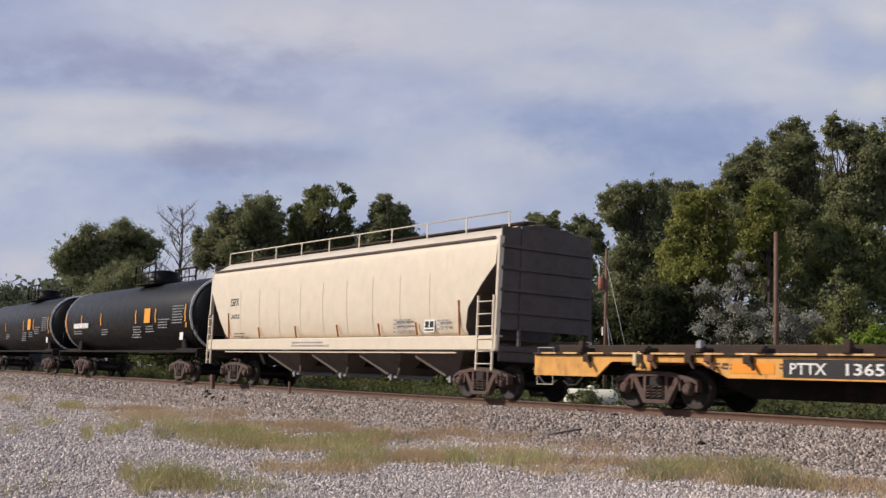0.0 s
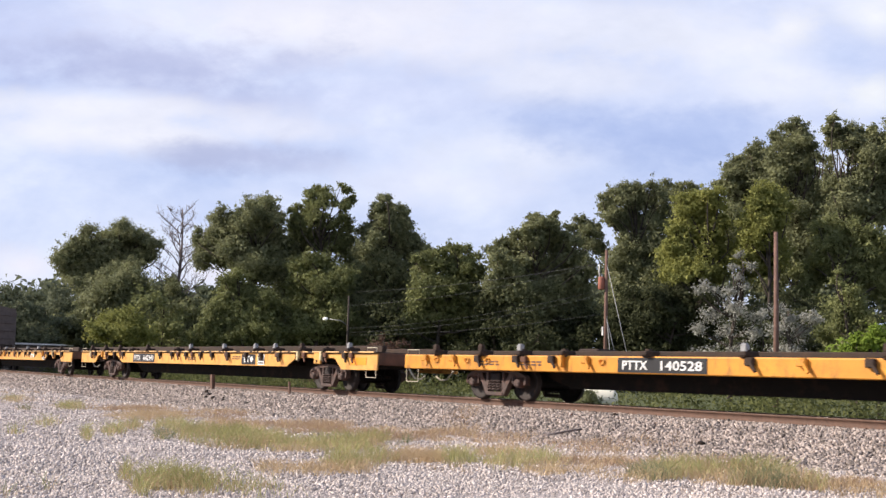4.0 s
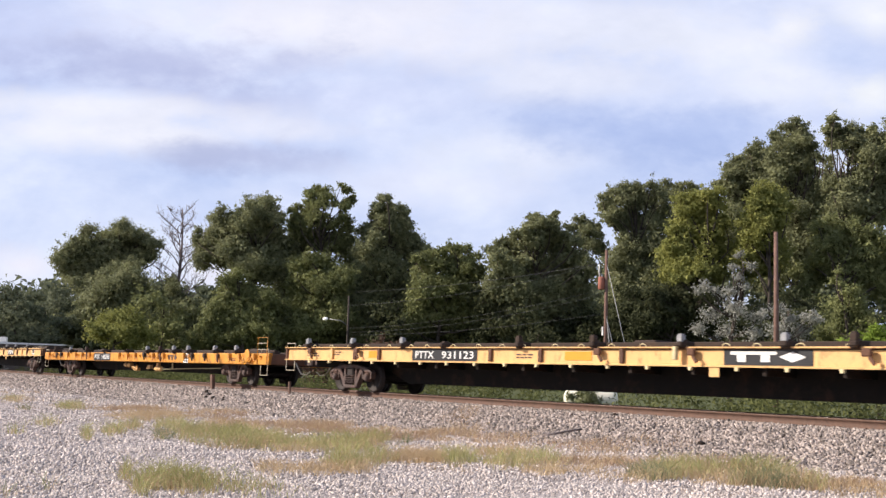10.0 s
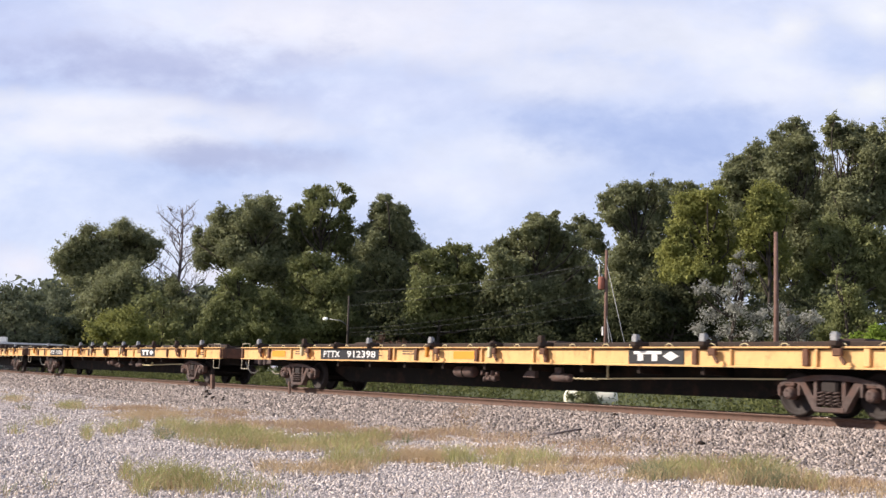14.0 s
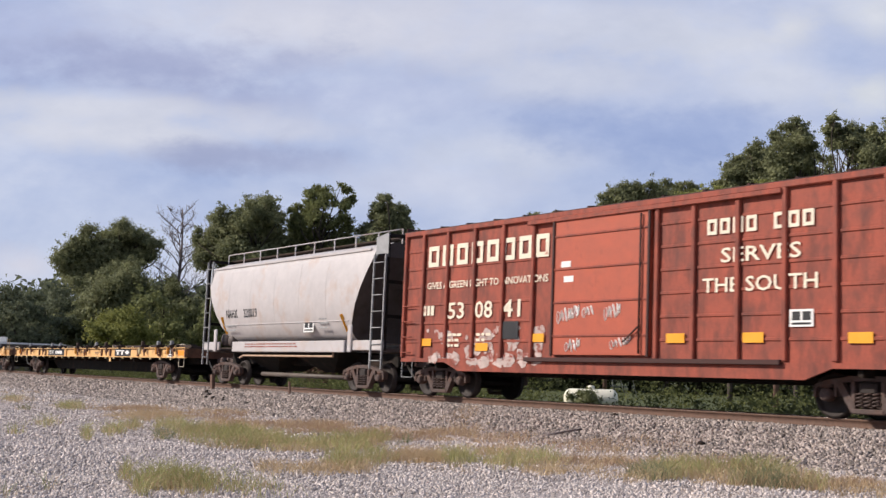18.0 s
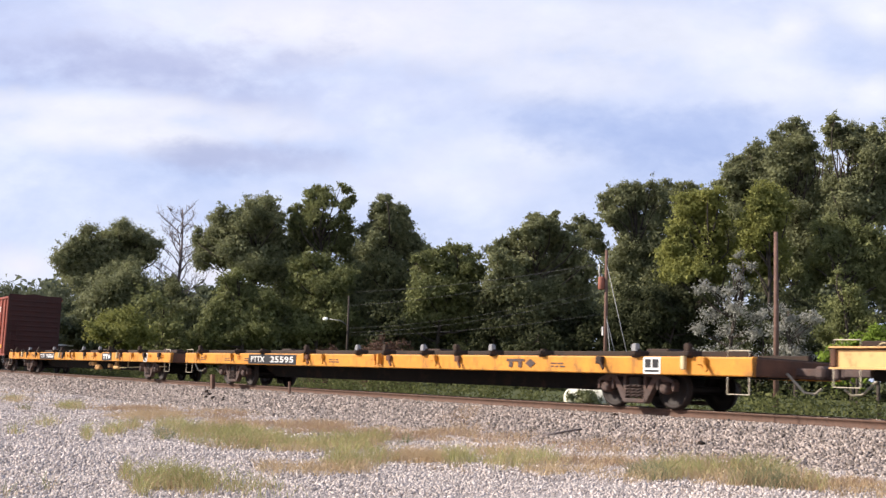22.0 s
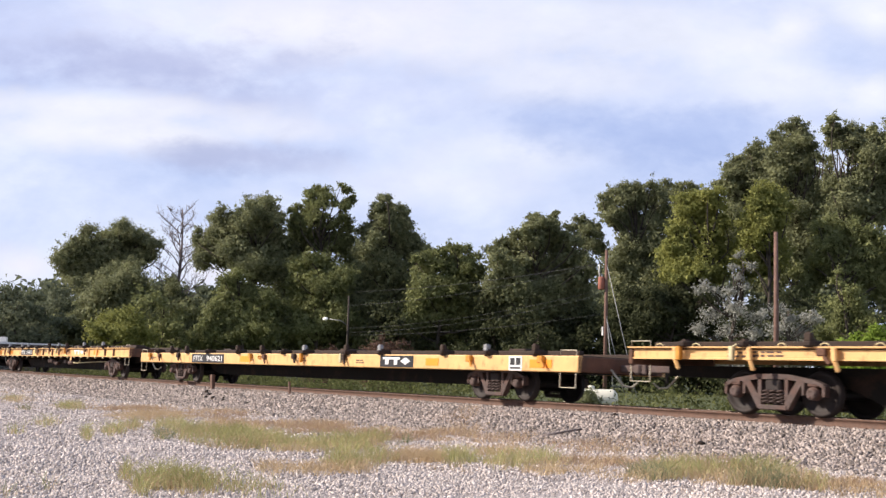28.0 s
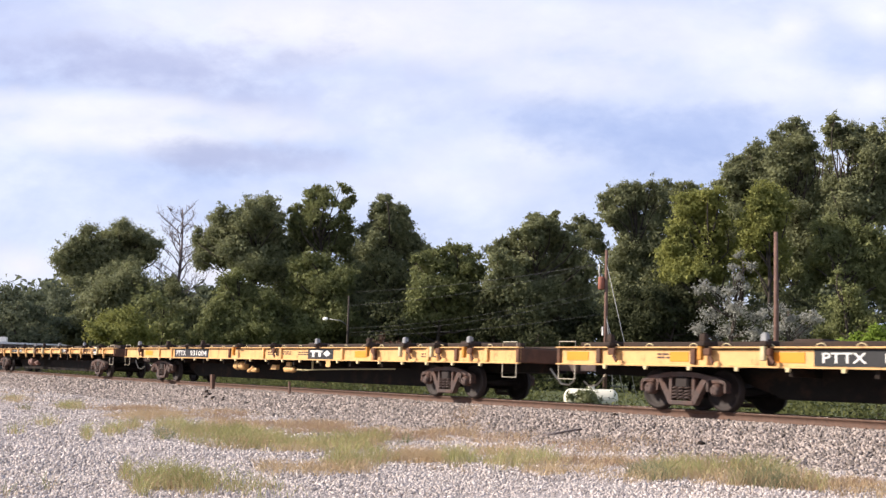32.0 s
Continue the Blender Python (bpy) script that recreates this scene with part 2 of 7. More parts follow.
L_LIME = leaf_mat("lime_leaf", (0.12, 0.18, 0.025), (0.32, 0.42, 0.07))
L_GREY = leaf_mat("grey_leaf", (0.22, 0.22, 0.185), (0.48, 0.47, 0.41), 0.3)
# greyer green; distance haze is put into the leaf colour
L_FAR = leaf_mat("painted_haze_leaf", (0.095, 0.11, 0.07), (0.19, 0.21, 0.125))
L_GRASS = leaf_mat("green_grass", (0.25, 0.25, 0.10), (0.50, 0.48, 0.22), 0.35)
L_STRAW = leaf_mat("dry_straw_grass", (0.40, 0.28, 0.16), (0.62, 0.48, 0.30), 0.3)
L_RED = leaf_mat("reddish_dead_weed", (0.28, 0.18, 0.13), (0.48, 0.34, 0.24), 0.25)
L_TUFT = leaf_mat("grey_green_weed", (0.13, 0.15, 0.08), (0.30, 0.31, 0.18), 0.3)
L_BROWN = leaf_mat("brown_brush", (0.09, 0.05, 0.035), (0.17, 0.10, 0.07), 0.2)
L_WEED = leaf_mat("lineside_weed", (0.03, 0.038, 0.014), (0.19, 0.2, 0.07))


def ground_mat():
    """Gravel lot; a strip of straw and soil along the track; green field beyond it."""
    m = mat("gravel_lot", (0.40, 0.35, 0.33), 0.95, var=0.3, scale=0.6, fine=22, bump=0.9)
    nt = m.node_tree
    b = nt.nodes["Principled BSDF"]
    old = b.inputs["Base Color"].links[0].from_socket
    co = nt.nodes.new("ShaderNodeTexCoord").outputs["Object"]
    xyz = nt.nodes.new("ShaderNodeSeparateXYZ")
    nt.links.new(co, xyz.inputs[0])

    def calc(op, a, c):
        n = nt.nodes.new("ShaderNodeMath")
        n.operation = op
        for k, v in enumerate((a, c)):
            if hasattr(v, "links"):
                nt.links.new(v, n.inputs[k])
            else:
                n.inputs[k].default_value = v
        return n.outputs[0]

    def step(v, lo, hi):
        n = nt.nodes.new("ShaderNodeMapRange")
        n.interpolation_type = "SMOOTHSTEP"
        n.inputs["From Min"].default_value, n.inputs["From Max"].default_value = lo, hi
        nt.links.new(v, n.inputs["Value"])
        return n.outputs[0]

    def mixed(a, c, fac):
        mx = nt.nodes.new("ShaderNodeMix")
        mx.data_type = "RGBA"
        nt.links.new(fac, mx.inputs["Factor"])
        nt.links.new(a, mx.inputs["A"])
        nt.links.new(c, mx.inputs["B"])
        return mx.outputs["Result"]

    lat = calc("SUBTRACT", xyz.outputs[1], calc("MULTIPLY", calc("MULTIPLY", xyz.outputs[0], xyz.outputs[0]), 0.0008))
    n1 = node(nt, "ShaderNodeTexNoise", Scale=0.45, Detail=5.0, Roughness=0.6)
    n2 = node(nt, "ShaderNodeTexNoise", Scale=14.0, Detail=4.0, Roughness=0.7)
    for n in (n1, n2):
        nt.links.new(co, n.inputs["Vector"])
    soil = ramp(nt, n2.outputs["Fac"], [(0.3, (0.26, 0.17, 0.11)), (0.7, (0.50, 0.38, 0.25))])
    band = calc("MULTIPLY", calc("MULTIPLY", step(lat, -11.5, -7.5), step(lat, -3.2, -4.4)), step(n1.outputs["Fac"], 0.42, 0.6))
    green = ramp(nt, n2.outputs["Fac"], [(0.3, (0.035, 0.05, 0.016)), (0.7, (0.12, 0.13, 0.045))])
    col = mixed(old, soil, band)
    col = mixed(col, green, step(lat, 3.4, 5.0))
    nt.links.new(col, b.inputs["Base Color"])
    return m


M_GROUND = ground_mat()


# ---------------------------------------------------------------- mesh helpers
def add_box(bm, c, size, bevel=0.0, turn=None):
    """A box about c; bevel chamfers its edges; turn: a 3x3 or 4x4 rotation."""
    tmp = bmesh.new()
    bmesh.ops.create_cube(tmp, size=1.0)
    bmesh.ops.scale(tmp, vec=size, verts=tmp.verts)
    if bevel:
        bmesh.ops.bevel(tmp, geom=list(tmp.edges), offset=bevel, segments=1, affect="EDGES")
    if turn is not None:
        bmesh.ops.transform(tmp, matrix=turn.to_4x4(), verts=tmp.verts)
    bmesh.ops.translate(tmp, vec=c, verts=tmp.verts)
    merge(bm, tmp)


def merge(bm, tmp):
    table = {v: bm.verts.new(v.co) for v in tmp.verts}
    for f in tmp.faces:
        nf = bm.faces.new([table[v] for v in f.verts])
        nf.smooth = f.smooth
    tmp.free()


def add_beam(bm, p, q, w, h, bevel=0.0):
    """A bar from p to q, w across (sideways) and h the other way."""
    p, q = Vector(p), Vector(q)
    d = q - p
    turn = d.to_track_quat("X", "Z").to_matrix()
    add_box(bm, (p + q) / 2, (d.length, w, h), bevel, turn)


def add_tube(bm, pts, r, n=8, smooth=True):
    pts = [Vector(p) for p in pts]
    rings = []
    for i, p in enumerate(pts):
        d = (pts[min(i + 1, len(pts) - 1)] - pts[max(i - 1, 0)]).normalized()
        a = d.orthogonal().normalized() if i == 0 else (a - d * a.dot(d)).normalized()
        b = d.cross(a)
        rr = r[i] if isinstance(r, (list, tuple)) else r
        rings.append([bm.verts.new(p + (a * math.cos(t) + b * math.sin(t)) * rr) for t in [2 * math.pi * k / n for k in range(n)]])
    for A, B in zip(rings, rings[1:]):
        for k in range(n):
            bm.faces.new((A[k], A[(k + 1) % n], B[(k + 1) % n], B[k])).smooth = smooth
    bm.faces.new(rings[0][::-1])
    bm.faces.new(rings[-1])


def add_lathe(bm, profile, n=24, axis="Y", at=(0, 0, 0), smooth=True):
    """Revolve (radius, along) pairs about an axis."""
    rings = []
    for r, h in profile:
        ring = []
        for k in range(n):
            a = 2 * math.pi * k / n
            c, s = r * math.cos(a), r * math.sin(a)
            v = {"X": (h, c, s), "Y": (c, h, s), "Z": (c, s, h)}[axis]
            ring.append(bm.verts.new(Vector(v) + Vector(at)))
        rings.append(ring)
    for A, B in zip(rings, rings[1:]):
        for k in range(n):
            bm.faces.new((A[k], B[k], B[(k + 1) % n], A[(k + 1) % n])).smooth = smooth
    bm.faces.new(rings[0])
    bm.faces.new(rings[-1][::-1])


def add_prism(bm, poly, y0, y1):
    """A polygon in x and z, thick from y0 to y1."""
    A = [bm.verts.new((x, y0, z)) for x, z in poly]
    B = [bm.verts.new((x, y1, z)) for x, z in poly]
    bm.faces.new(A)
    bm.faces.new(B[::-1])
    for k in range(len(poly)):
        j = (k + 1) % len(poly)
        bm.faces.new((A[j], A[k], B[k], B[j]))


def to_mesh(name, bm, material):
    bmesh.ops.recalc_face_normals(bm, faces=bm.faces)
    me = bpy.data.meshes.new(name)
    bm.to_mesh(me)
    bm.free()
    me.materials.append(material)
    return me


def part(name, bm, material, parent, label="", at=None):
    """Links a bmesh, or a ready mesh, as one object under a thing or a part."""
    me = to_mesh(name, bm, material) if isinstance(bm, bmesh.types.BMesh) else bm
    ob = new(name, me)
    ob.parent = parent
    if at is not None:
        ob.matrix_basis = at
    return tagged(ob, label)


CACHE = {}


def shared(key, make, material):
    if key not in CACHE:
        bm = bmesh.new()
        make(bm)
        CACHE[key] = to_mesh(key, bm, material)
    return CACHE[key]


def from_arrays(name, verts, faces, material, smooth=False):
    me = bpy.data.meshes.new(name)
    verts = np.asarray(verts, dtype=np.float32).reshape(-1, 3)
    faces = np.asarray(faces, dtype=np.int32)
    k = faces.shape[1]
    me.vertices.add(len(verts))
    me.vertices.foreach_set("co", verts.ravel())
    me.loops.add(faces.size)
    me.loops.foreach_set("vertex_index", faces.ravel())
    me.polygons.add(len(faces))
    me.polygons.foreach_set("loop_start", np.arange(0, faces.size, k, dtype=np.int32))
    me.polygons.foreach_set("loop_total", np.full(len(faces), k, dtype=np.int32))
    if smooth:
        me.polygons.foreach_set("use_smooth", np.ones(len(faces), dtype=bool))
    me.update(calc_edges=True)
    me.materials.append(material)
    return me


# ---------------------------------------------------------------- the track's line
KAPPA = 0.001594
CANT = 1.13
S_LO, S_HI = -130.0, 70.0


def line(s):
    """Centre of the track at s metres along it, and its heading in radians: a wide curve with straight ends."""
    def on(q):
        a = KAPPA * q
        return Vector((math.sin(a) / KAPPA, (1 - math.cos(a)) / KAPPA, 0)), a
    if s < S_LO or s > S_HI:
        q = S_LO if s < S_LO else S_HI
        p, a = on(q)
        return p + Vector((math.cos(a), math.sin(a), 0)) * (s - q), a
    return on(s)


def on_track(s, lat=0.0, z=0.0):
    p, a = line(s)
    c = radians(CANT)
    n = Vector((-math.sin(a), math.cos(a), 0))
    u = Vector((0, 0, 1))
    return p + (n * math.cos(c) - u * math.sin(c)) * lat + (u * math.cos(c) + n * math.sin(c)) * z


def beside(s, lat, z):
    """A level place beside the track."""
    p, a = line(s)
    return p + Vector((-math.sin(a), math.cos(a), 0)) * lat + Vector((0, 0, z))


def car_pose(s):
    p, a = line(s)
    return pose(p.x, p.y, p.z, -CANT, 0, math.degrees(a))


def travelled(t):
    q = t / 32.0
    return 509.068 * q - 78.47 * q ** 2 + 105.341 * q ** 3 - 50.279 * q ** 4


# ---------------------------------------------------------------- ground
GZ = -0.65


def ground_height(x, y):
    return GZ + 0.035 * noise.noise(Vector((x * 0.18, y * 0.18, 3.0))) + 0.02 * noise.noise(Vector((x * 0.9, y * 0.9, 7.0)))


def build_ground():
    xs = [-3000, -1200, -500, -250, -160, -120] + [-100 + i * 1.0 for i in range(111)] + [20, 40, 90, 200, 500, 1200, 3000]
    ys = [-3000, -1200, -400, -150, -60] + [-30 + i * 1.0 for i in range(71)] + [50, 70, 110, 180, 350, 800, 3000]
    verts = [(x, y, ground_height(x, y) if abs(x) < 130 and abs(y) < 90 else GZ) for y in ys for x in xs]
    n = len(xs)
    faces = [(j * n + i, j * n + i + 1, (j + 1) * n + i + 1, (j + 1) * n + i) for j in range(len(ys) - 1) for i in range(n - 1)]
    ob = new("ground", from_arrays("ground", verts, faces, M_GROUND, True))
    tagged(ob, "grey gravel lot and open ground reaching the horizon", "ground", kind="structure")


build_ground()


def sweep(name, profile, s0, s1, step, material, canted=True, parent=None):
    """A band with a cross-section of (lateral, height) pairs along the track."""
    n = max(2, int((s1 - s0) / step) + 1)
    k = len(profile)
    verts, faces = [], []
    for i in range(n):
        s = s0 + (s1 - s0) * i / (n - 1)
        for lat, z in profile:
            verts.append(on_track(s, lat, z) if canted else beside(s, lat, z))
    for i in range(n - 1):
        for j in range(k):
            a, b = i * k + j, i * k + (j + 1) % k
            faces.append((a, b, b + k, a + k))
    return new(name, from_arrays(name, [tuple(v) for v in verts], faces, material))


BED = [(-4.1, -0.72), (-3.3, -0.6), (-2.0, -0.24), (-1.5, -0.205), (1.5, -0.205), (2.0, -0.26), (3.4, -0.75), (0, -0.95)]
tagged(sweep("ballast", BED, -620, 520, 4, M_BALLAST), "crushed stone ballast bank under the rails", "ballast", kind="structure")


def bed_height(lat):
    for (a, za), (b, zb) in zip(BED, BED[1:5]):
        if a <= lat <= b:
            return za + (zb - za) * (lat - a) / (b - a)
    return GZ


RAIL_PROFILE = [(-0.07, -0.18), (-0.07, -0.165), (-0.012, -0.15), (-0.012, -0.045), (-0.036, -0.035), (-0.036, -0.006), (-0.03, 0.0),
                (0.03, 0.0), (0.036, -0.006), (0.036, -0.035), (0.012, -0.045), (0.012, -0.15), (0.07, -0.165), (0.07, -0.18)]
track = new("railway_track")
tagged(track, "single railway track with rusty rails on wooden ties", "track", kind="structure")
for side in (-0.7535, 0.7535):
    rail = sweep("rail", [(side + a, z - 0.001) for a, z in RAIL_PROFILE], -620, 520, 2, M_RAIL)
    rail.parent = track
    head = sweep("rail_head", [(side - 0.03, -0.0005), (side + 0.03, -0.0005), (side + 0.03, 0.001), (side - 0.03, 0.001)], -620, 520, 2, M_RAILTOP)
    head.parent = track


def build_ties():
    bm = bmesh.new()
    add_box(bm, (0, 0, 0), (0.22, 2.6, 0.18), 0.01)
    me = to_mesh("tie", bm, M_TIE)
    plate = bmesh.new()
    for side in (-0.7535, 0.7535):
        add_box(plate, (0, side, 0.10), (0.19, 0.3, 0.02), 0.004)
        for q in (-0.1, 0.1):
            add_box(plate, (0.05, side + q, 0.12), (0.03, 0.04, 0.03))
    plate_me = to_mesh("tie_plate", plate, M_RAIL)
    far = []
    for i in range(-1150, 960):
        s = i * 0.54
        p = on_track(s, 0, -0.281)
        a = line(s)[1]
        m = pose(p.x, p.y, p.z, -CANT, 0, math.degrees(a) + random.uniform(-1, 1))
        if -92 < s < 8:
            tie = new("tie", me)
            tie.parent, tie.matrix_basis = track, m
            if s > -60:
                pl = new("tie_plate", plate_me)
                pl.parent = tie
        else:
            far.append(m)
    box = np.array([(x, y, z, 1) for x in (-0.11, 0.11) for y in (-1.3, 1.3) for z in (-0.09, 0.09)])
    quad = np.array([(0, 1, 3, 2), (4, 6, 7, 5), (0, 4, 5, 1), (2, 3, 7, 6), (0, 2, 6, 4), (1, 5, 7, 3)])
    verts = np.concatenate([(box @ np.array(m).T)[:, :3] for m in far])
    faces = np.concatenate([quad + 8 * i for i in range(len(far))])
    ob = new("far_ties", from_arrays("far_ties", verts, faces, M_TIE))
    ob.parent = track
    tagged(ob, kind="stuff")


build_ties()
RNG = np.random.default_rng(5)


def stones(name, xyz, size, material, label):
    """Loose angular stones, one mesh: jittered and turned octahedra."""
    n = len(xyz)
    gem = 1.35 * np.array([(1, 0, 0), (-1, 0, 0), (0, 1, 0), (0, -1, 0), (0, 0, 1), (0, 0, -1)], dtype=float)
    tri = np.array([(0, 2, 4), (2, 1, 4), (1, 3, 4), (3, 0, 4), (2, 0, 5), (1, 2, 5), (3, 1, 5), (0, 3, 5)])
    v = gem[None] * (1 + RNG.uniform(-0.3, 0.3, (n, 6, 3))) + RNG.uniform(-0.4, 0.4, (n, 6, 3))
    v *= RNG.uniform(0.6, 1.25, (n, 1, 3)) * np.asarray(size).reshape(-1, 1, 1) * 0.5
    q = RNG.normal(size=(n, 4))
    q /= np.linalg.norm(q, axis=1)[:, None]
    w, x, y, z = q.T
    R = np.stack([np.stack([1 - 2 * (y * y + z * z), 2 * (x * y - z * w), 2 * (x * z + y * w)], -1),
                  np.stack([2 * (x * y + z * w), 1 - 2 * (x * x + z * z), 2 * (y * z - x * w)], -1),
                  np.stack([2 * (x * z - y * w), 2 * (y * z + x * w), 1 - 2 * (x * x + y * y)], -1)], 1)
    v = np.einsum("nij,nkj->nki", R, v) + xyz[:, None, :]
    faces = (tri[None] + 6 * np.arange(n)[:, None, None]).reshape(-1, 3)
    ob = new(name, from_arrays(name, v.reshape(-1, 3), faces, material))
    return tagged(ob, label, "stones", kind="stuff")


def build_stones():
    pts, sizes = [], []
    for s0, s1, dens, size in ((-12, -7.5, 620, 0.054), (-26, -12, 520, 0.056), (-45, -26, 300, 0.070), (-95, -45, 115, 0.096)):
        n = int((s1 - s0) * 3.8 * dens)
        s = RNG.uniform(s0, s1, n)
        lat = RNG.uniform(-4.6, -0.8, n)
        keep = RNG.uniform(0, 1, n) < np.clip((lat + 4.8) / 0.7, 0.2, 1)
        for a, b in zip(s[keep], lat[keep]):
            p = on_track(a, b, bed_height(max(b, -4.09)) + 0.008)
            if b < -3.0:
                p.z = max(p.z if b > -4.1 else -9.0, ground_height(p.x, p.y) + 0.006)
            pts.append(tuple(p))
            sizes.append(size * (0.6 + 0.8 * random.random()))
    stones("ballast_stones", np.array(pts), sizes, M_STONE, "loose pinkish grey crushed ballast stones on the bank")
    pts, sizes = [], []
    while len(pts) < 92000:
        d = 8.5 * math.exp(random.random() * math.log(75 / 8.5))
        a = radians(51.72 + random.uniform(-24, 24))
        x, y = EYE.x - math.sin(a) * d, EYE.y + math.cos(a) * d
        lat = (Vector((x, y)) - Vector((0, 1 / KAPPA))).length
        if 1 / KAPPA - lat > -3.5:
            continue
        pts.append((x, y, max(ground_height(x, y), bed_height(1 / KAPPA - lat) + 0.07 if 1 / KAPPA - lat > -4.1 else -9) + 0.004))
        sizes.append((0.0165 + 0.0010 * d) * (0.5 + 0.9 * random.random()))
    stones("gravel_stones", np.array(pts), sizes, M_GRAVEL, "loose pale grey gravel stones spread over the lot")


build_stones()


# ---------------------------------------------------------------- grass and weeds
def blades(name, roots, height, width, material, label, lean=0.5):
    """Grass: thin bent blades of two quads each, one mesh."""
    n = len(roots)
    h = height * RNG.uniform(0.45, 1.2, n)
    a = RNG.uniform(0, 2 * math.pi, n)
    side = np.stack([np.cos(a), np.sin(a), np.zeros(n)], 1) * (width * RNG.uniform(0.6, 1.3, n))[:, None] * 0.5
    b = RNG.uniform(0, 2 * math.pi, n)
    tip = np.stack([np.cos(b), np.sin(b), np.zeros(n)], 1) * (h * RNG.uniform(0.1, lean, n))[:, None]
    up = np.stack([np.zeros(n), np.zeros(n), h], 1)
    v = np.stack([roots - side, roots + side, roots + side * 0.8 + up * 0.6 + tip * 0.4, roots - side * 0.8 + up * 0.6 + tip * 0.4,
                  roots + side * 0.15 + up + tip, roots - side * 0.15 + up * 0.98 + tip], 1)
    f = np.array([(0, 1, 2, 3), (3, 2, 4, 5)])
    faces = (f[None] + 6 * np.arange(n)[:, None, None]).reshape(-1, 4)
    ob = new(name, from_arrays(name, v.reshape(-1, 3), faces, material))
    return tagged(ob, label, "grass", kind="stuff")


# grass patches: centre x and y, half width across the sight line, half depth along it, density
GREEN_PATCHES = [
    (-39.5, -7.1, 0.4, 2.0, 0.5), (-33.2, -7.5, 0.4, 2.7, 1), (-24.7, -11.2, 0.3, 1.5, 0.35), (-20.7, -11.9, 0.1, 1.4, 0.8), (-21.4, -11.1, 0.2, 1.4, 0.8),
    (-21.6, -12.9, 0.2, 0.6, 0.35), (-23.2, -9.0, 0.4, 2.0, 0.9), (-20.4, -9.8, 0.5, 2.6, 1), (-18.2, -9.5, 0.4, 2.0, 1), (-17.1, -9.5, 0.4, 1.4, 1),
    (-17.0, -8.8, 0.5, 2.0, 1.2), (-13.8, -10.7, 0.2, 1.1, 1), (-13.3, -14.3, 0.1, 0.9, 1.2), (-12.3, -14.3, 0.3, 0.8, 1.3), (-11.7, -14.8, 0.1, 0.6, 1.2),
    (-13.0, -8.5, 0.4, 1.1, 1.1), (-9.3, -7.6, 0.3, 0.5, 0.4), (-12.2, -14.1, 0.4, 0.6, 1.0), (-11.3, -13.9, 0.5, 0.4, 0.5),
]
MIXED_PATCHES = [
    (-19.3, -9.5, 0.5, 2.8, 1), (-17.3, -7.9, 0.3, 2.2, 0.9), (-14.1, -10.7, 0.3, 1.2, 0.9), (-14.1, -10.1, 0.3, 1.0, 0.8), (-11.4, -14.4, 0.2, 0.6, 0.8),
    (-13.7, -8.8, 0.3, 1.5, 1), (-13.1, -7.6, 0.3, 1.2, 0.9), (-11.1, -6.8, 0.5, 1.6, 1), (-10.2, -6.4, 0.6, 1.6, 1), (-8.7, -7.1, 0.3, 1.2, 0.8),
    (-10.8, -14.0, 0.5, 0.6, 0.35), (-23.5, -9.8, 0.2, 1.3, 0.8),
]
STRAW_PATCHES = [
    (-27.7, -7.5, 1.0, 2.4, 1), (-22.6, -8.0, 0.7, 2.5, 0.8), (-13.5, -12.2, 0.2, 0.9, 1.2), (-13.1, -11.9, 0.4, 0.7, 1.2), (-16.1, -10.2, 0.6, 0.4, 0.8),
    (-14.2, -9.3, 0.5, 1.1, 1.2), (-13.7, -9.3, 0.2, 1.4, 1), (-14.6, -7.0, 0.6, 0.8, 0.8), (-11.7, -8.9, 0.3, 0.6, 0.9), (-11.6, -8.2, 0.3, 0.7, 0.9),
    (-8.2, -7.1, 0.5, 1.3, 1), (-9.5, -7.5, 0.7, 0.9, 0.8), (-8.9, -7.3, 0.6, 0.8, 0.9), (-10.3, -6.6, 0.6, 1.0, 0.7), (-11.0, -7.2, 0.5, 0.9, 0.7), (-13.0, -11.3, 0.4, 0.7, 0.9), (-15.1, -8.7, 0.2, 0.9, 0.8), (-39.0, -7.2, 0.6, 2.5, 0.4), (-10.4, -8.6, 0.5, 0.5, 0.5),
]
RED_PATCHES = [
    (-31.8, -6.1, 1.4, 1.6, 1), (-28.4, -5.4, 1.2, 2.8, 1), (-23.4, -5.8, 1.3, 1.7, 0.8), (-21.5, -6.5, 1.0, 1.7, 0.9), (-19.9, -5.9, 0.6, 1.8, 1),
    (-18.9, -5.7, 0.7, 1.2, 1), (-20.3, -3.4, 0.6, 2.2, 1), (-17.7, -4.4, 0.9, 1.2, 0.7), (-15.1, -4.3, 1.4, 1.2, 0.6), (-12.7, -7.2, 0.7, 1.0, 1),
    (-12.3, -6.6, 0.5, 0.6, 0.9), (-9.0, -6.8, 0.3, 1.4, 1), (-8.6, -6.2, 0.4, 1.0, 0.8), (-11.9, -4.7, 1.1, 1.0, 0.5),
]
WEEDY_PATCHES = [
    (-20.2, -10.6, 0.2, 1.1, 0.9), (-17.5, -7.0, 0.2, 0.7, 0.7), (-12.6, -15.5, 0.1, 0.4, 0.8), (-12.0, -16.1, 0.1, 0.5, 0.6), (-10.7, -8.0, 0.35, 0.7, 1.6), (-8.7, -7.8, 0.3, 0.5, 1.3),
    (-9.3, -7.3, 0.4, 1.2, 1.1), (-31.9, -9.3, 0.2, 0.9, 0.5),
]

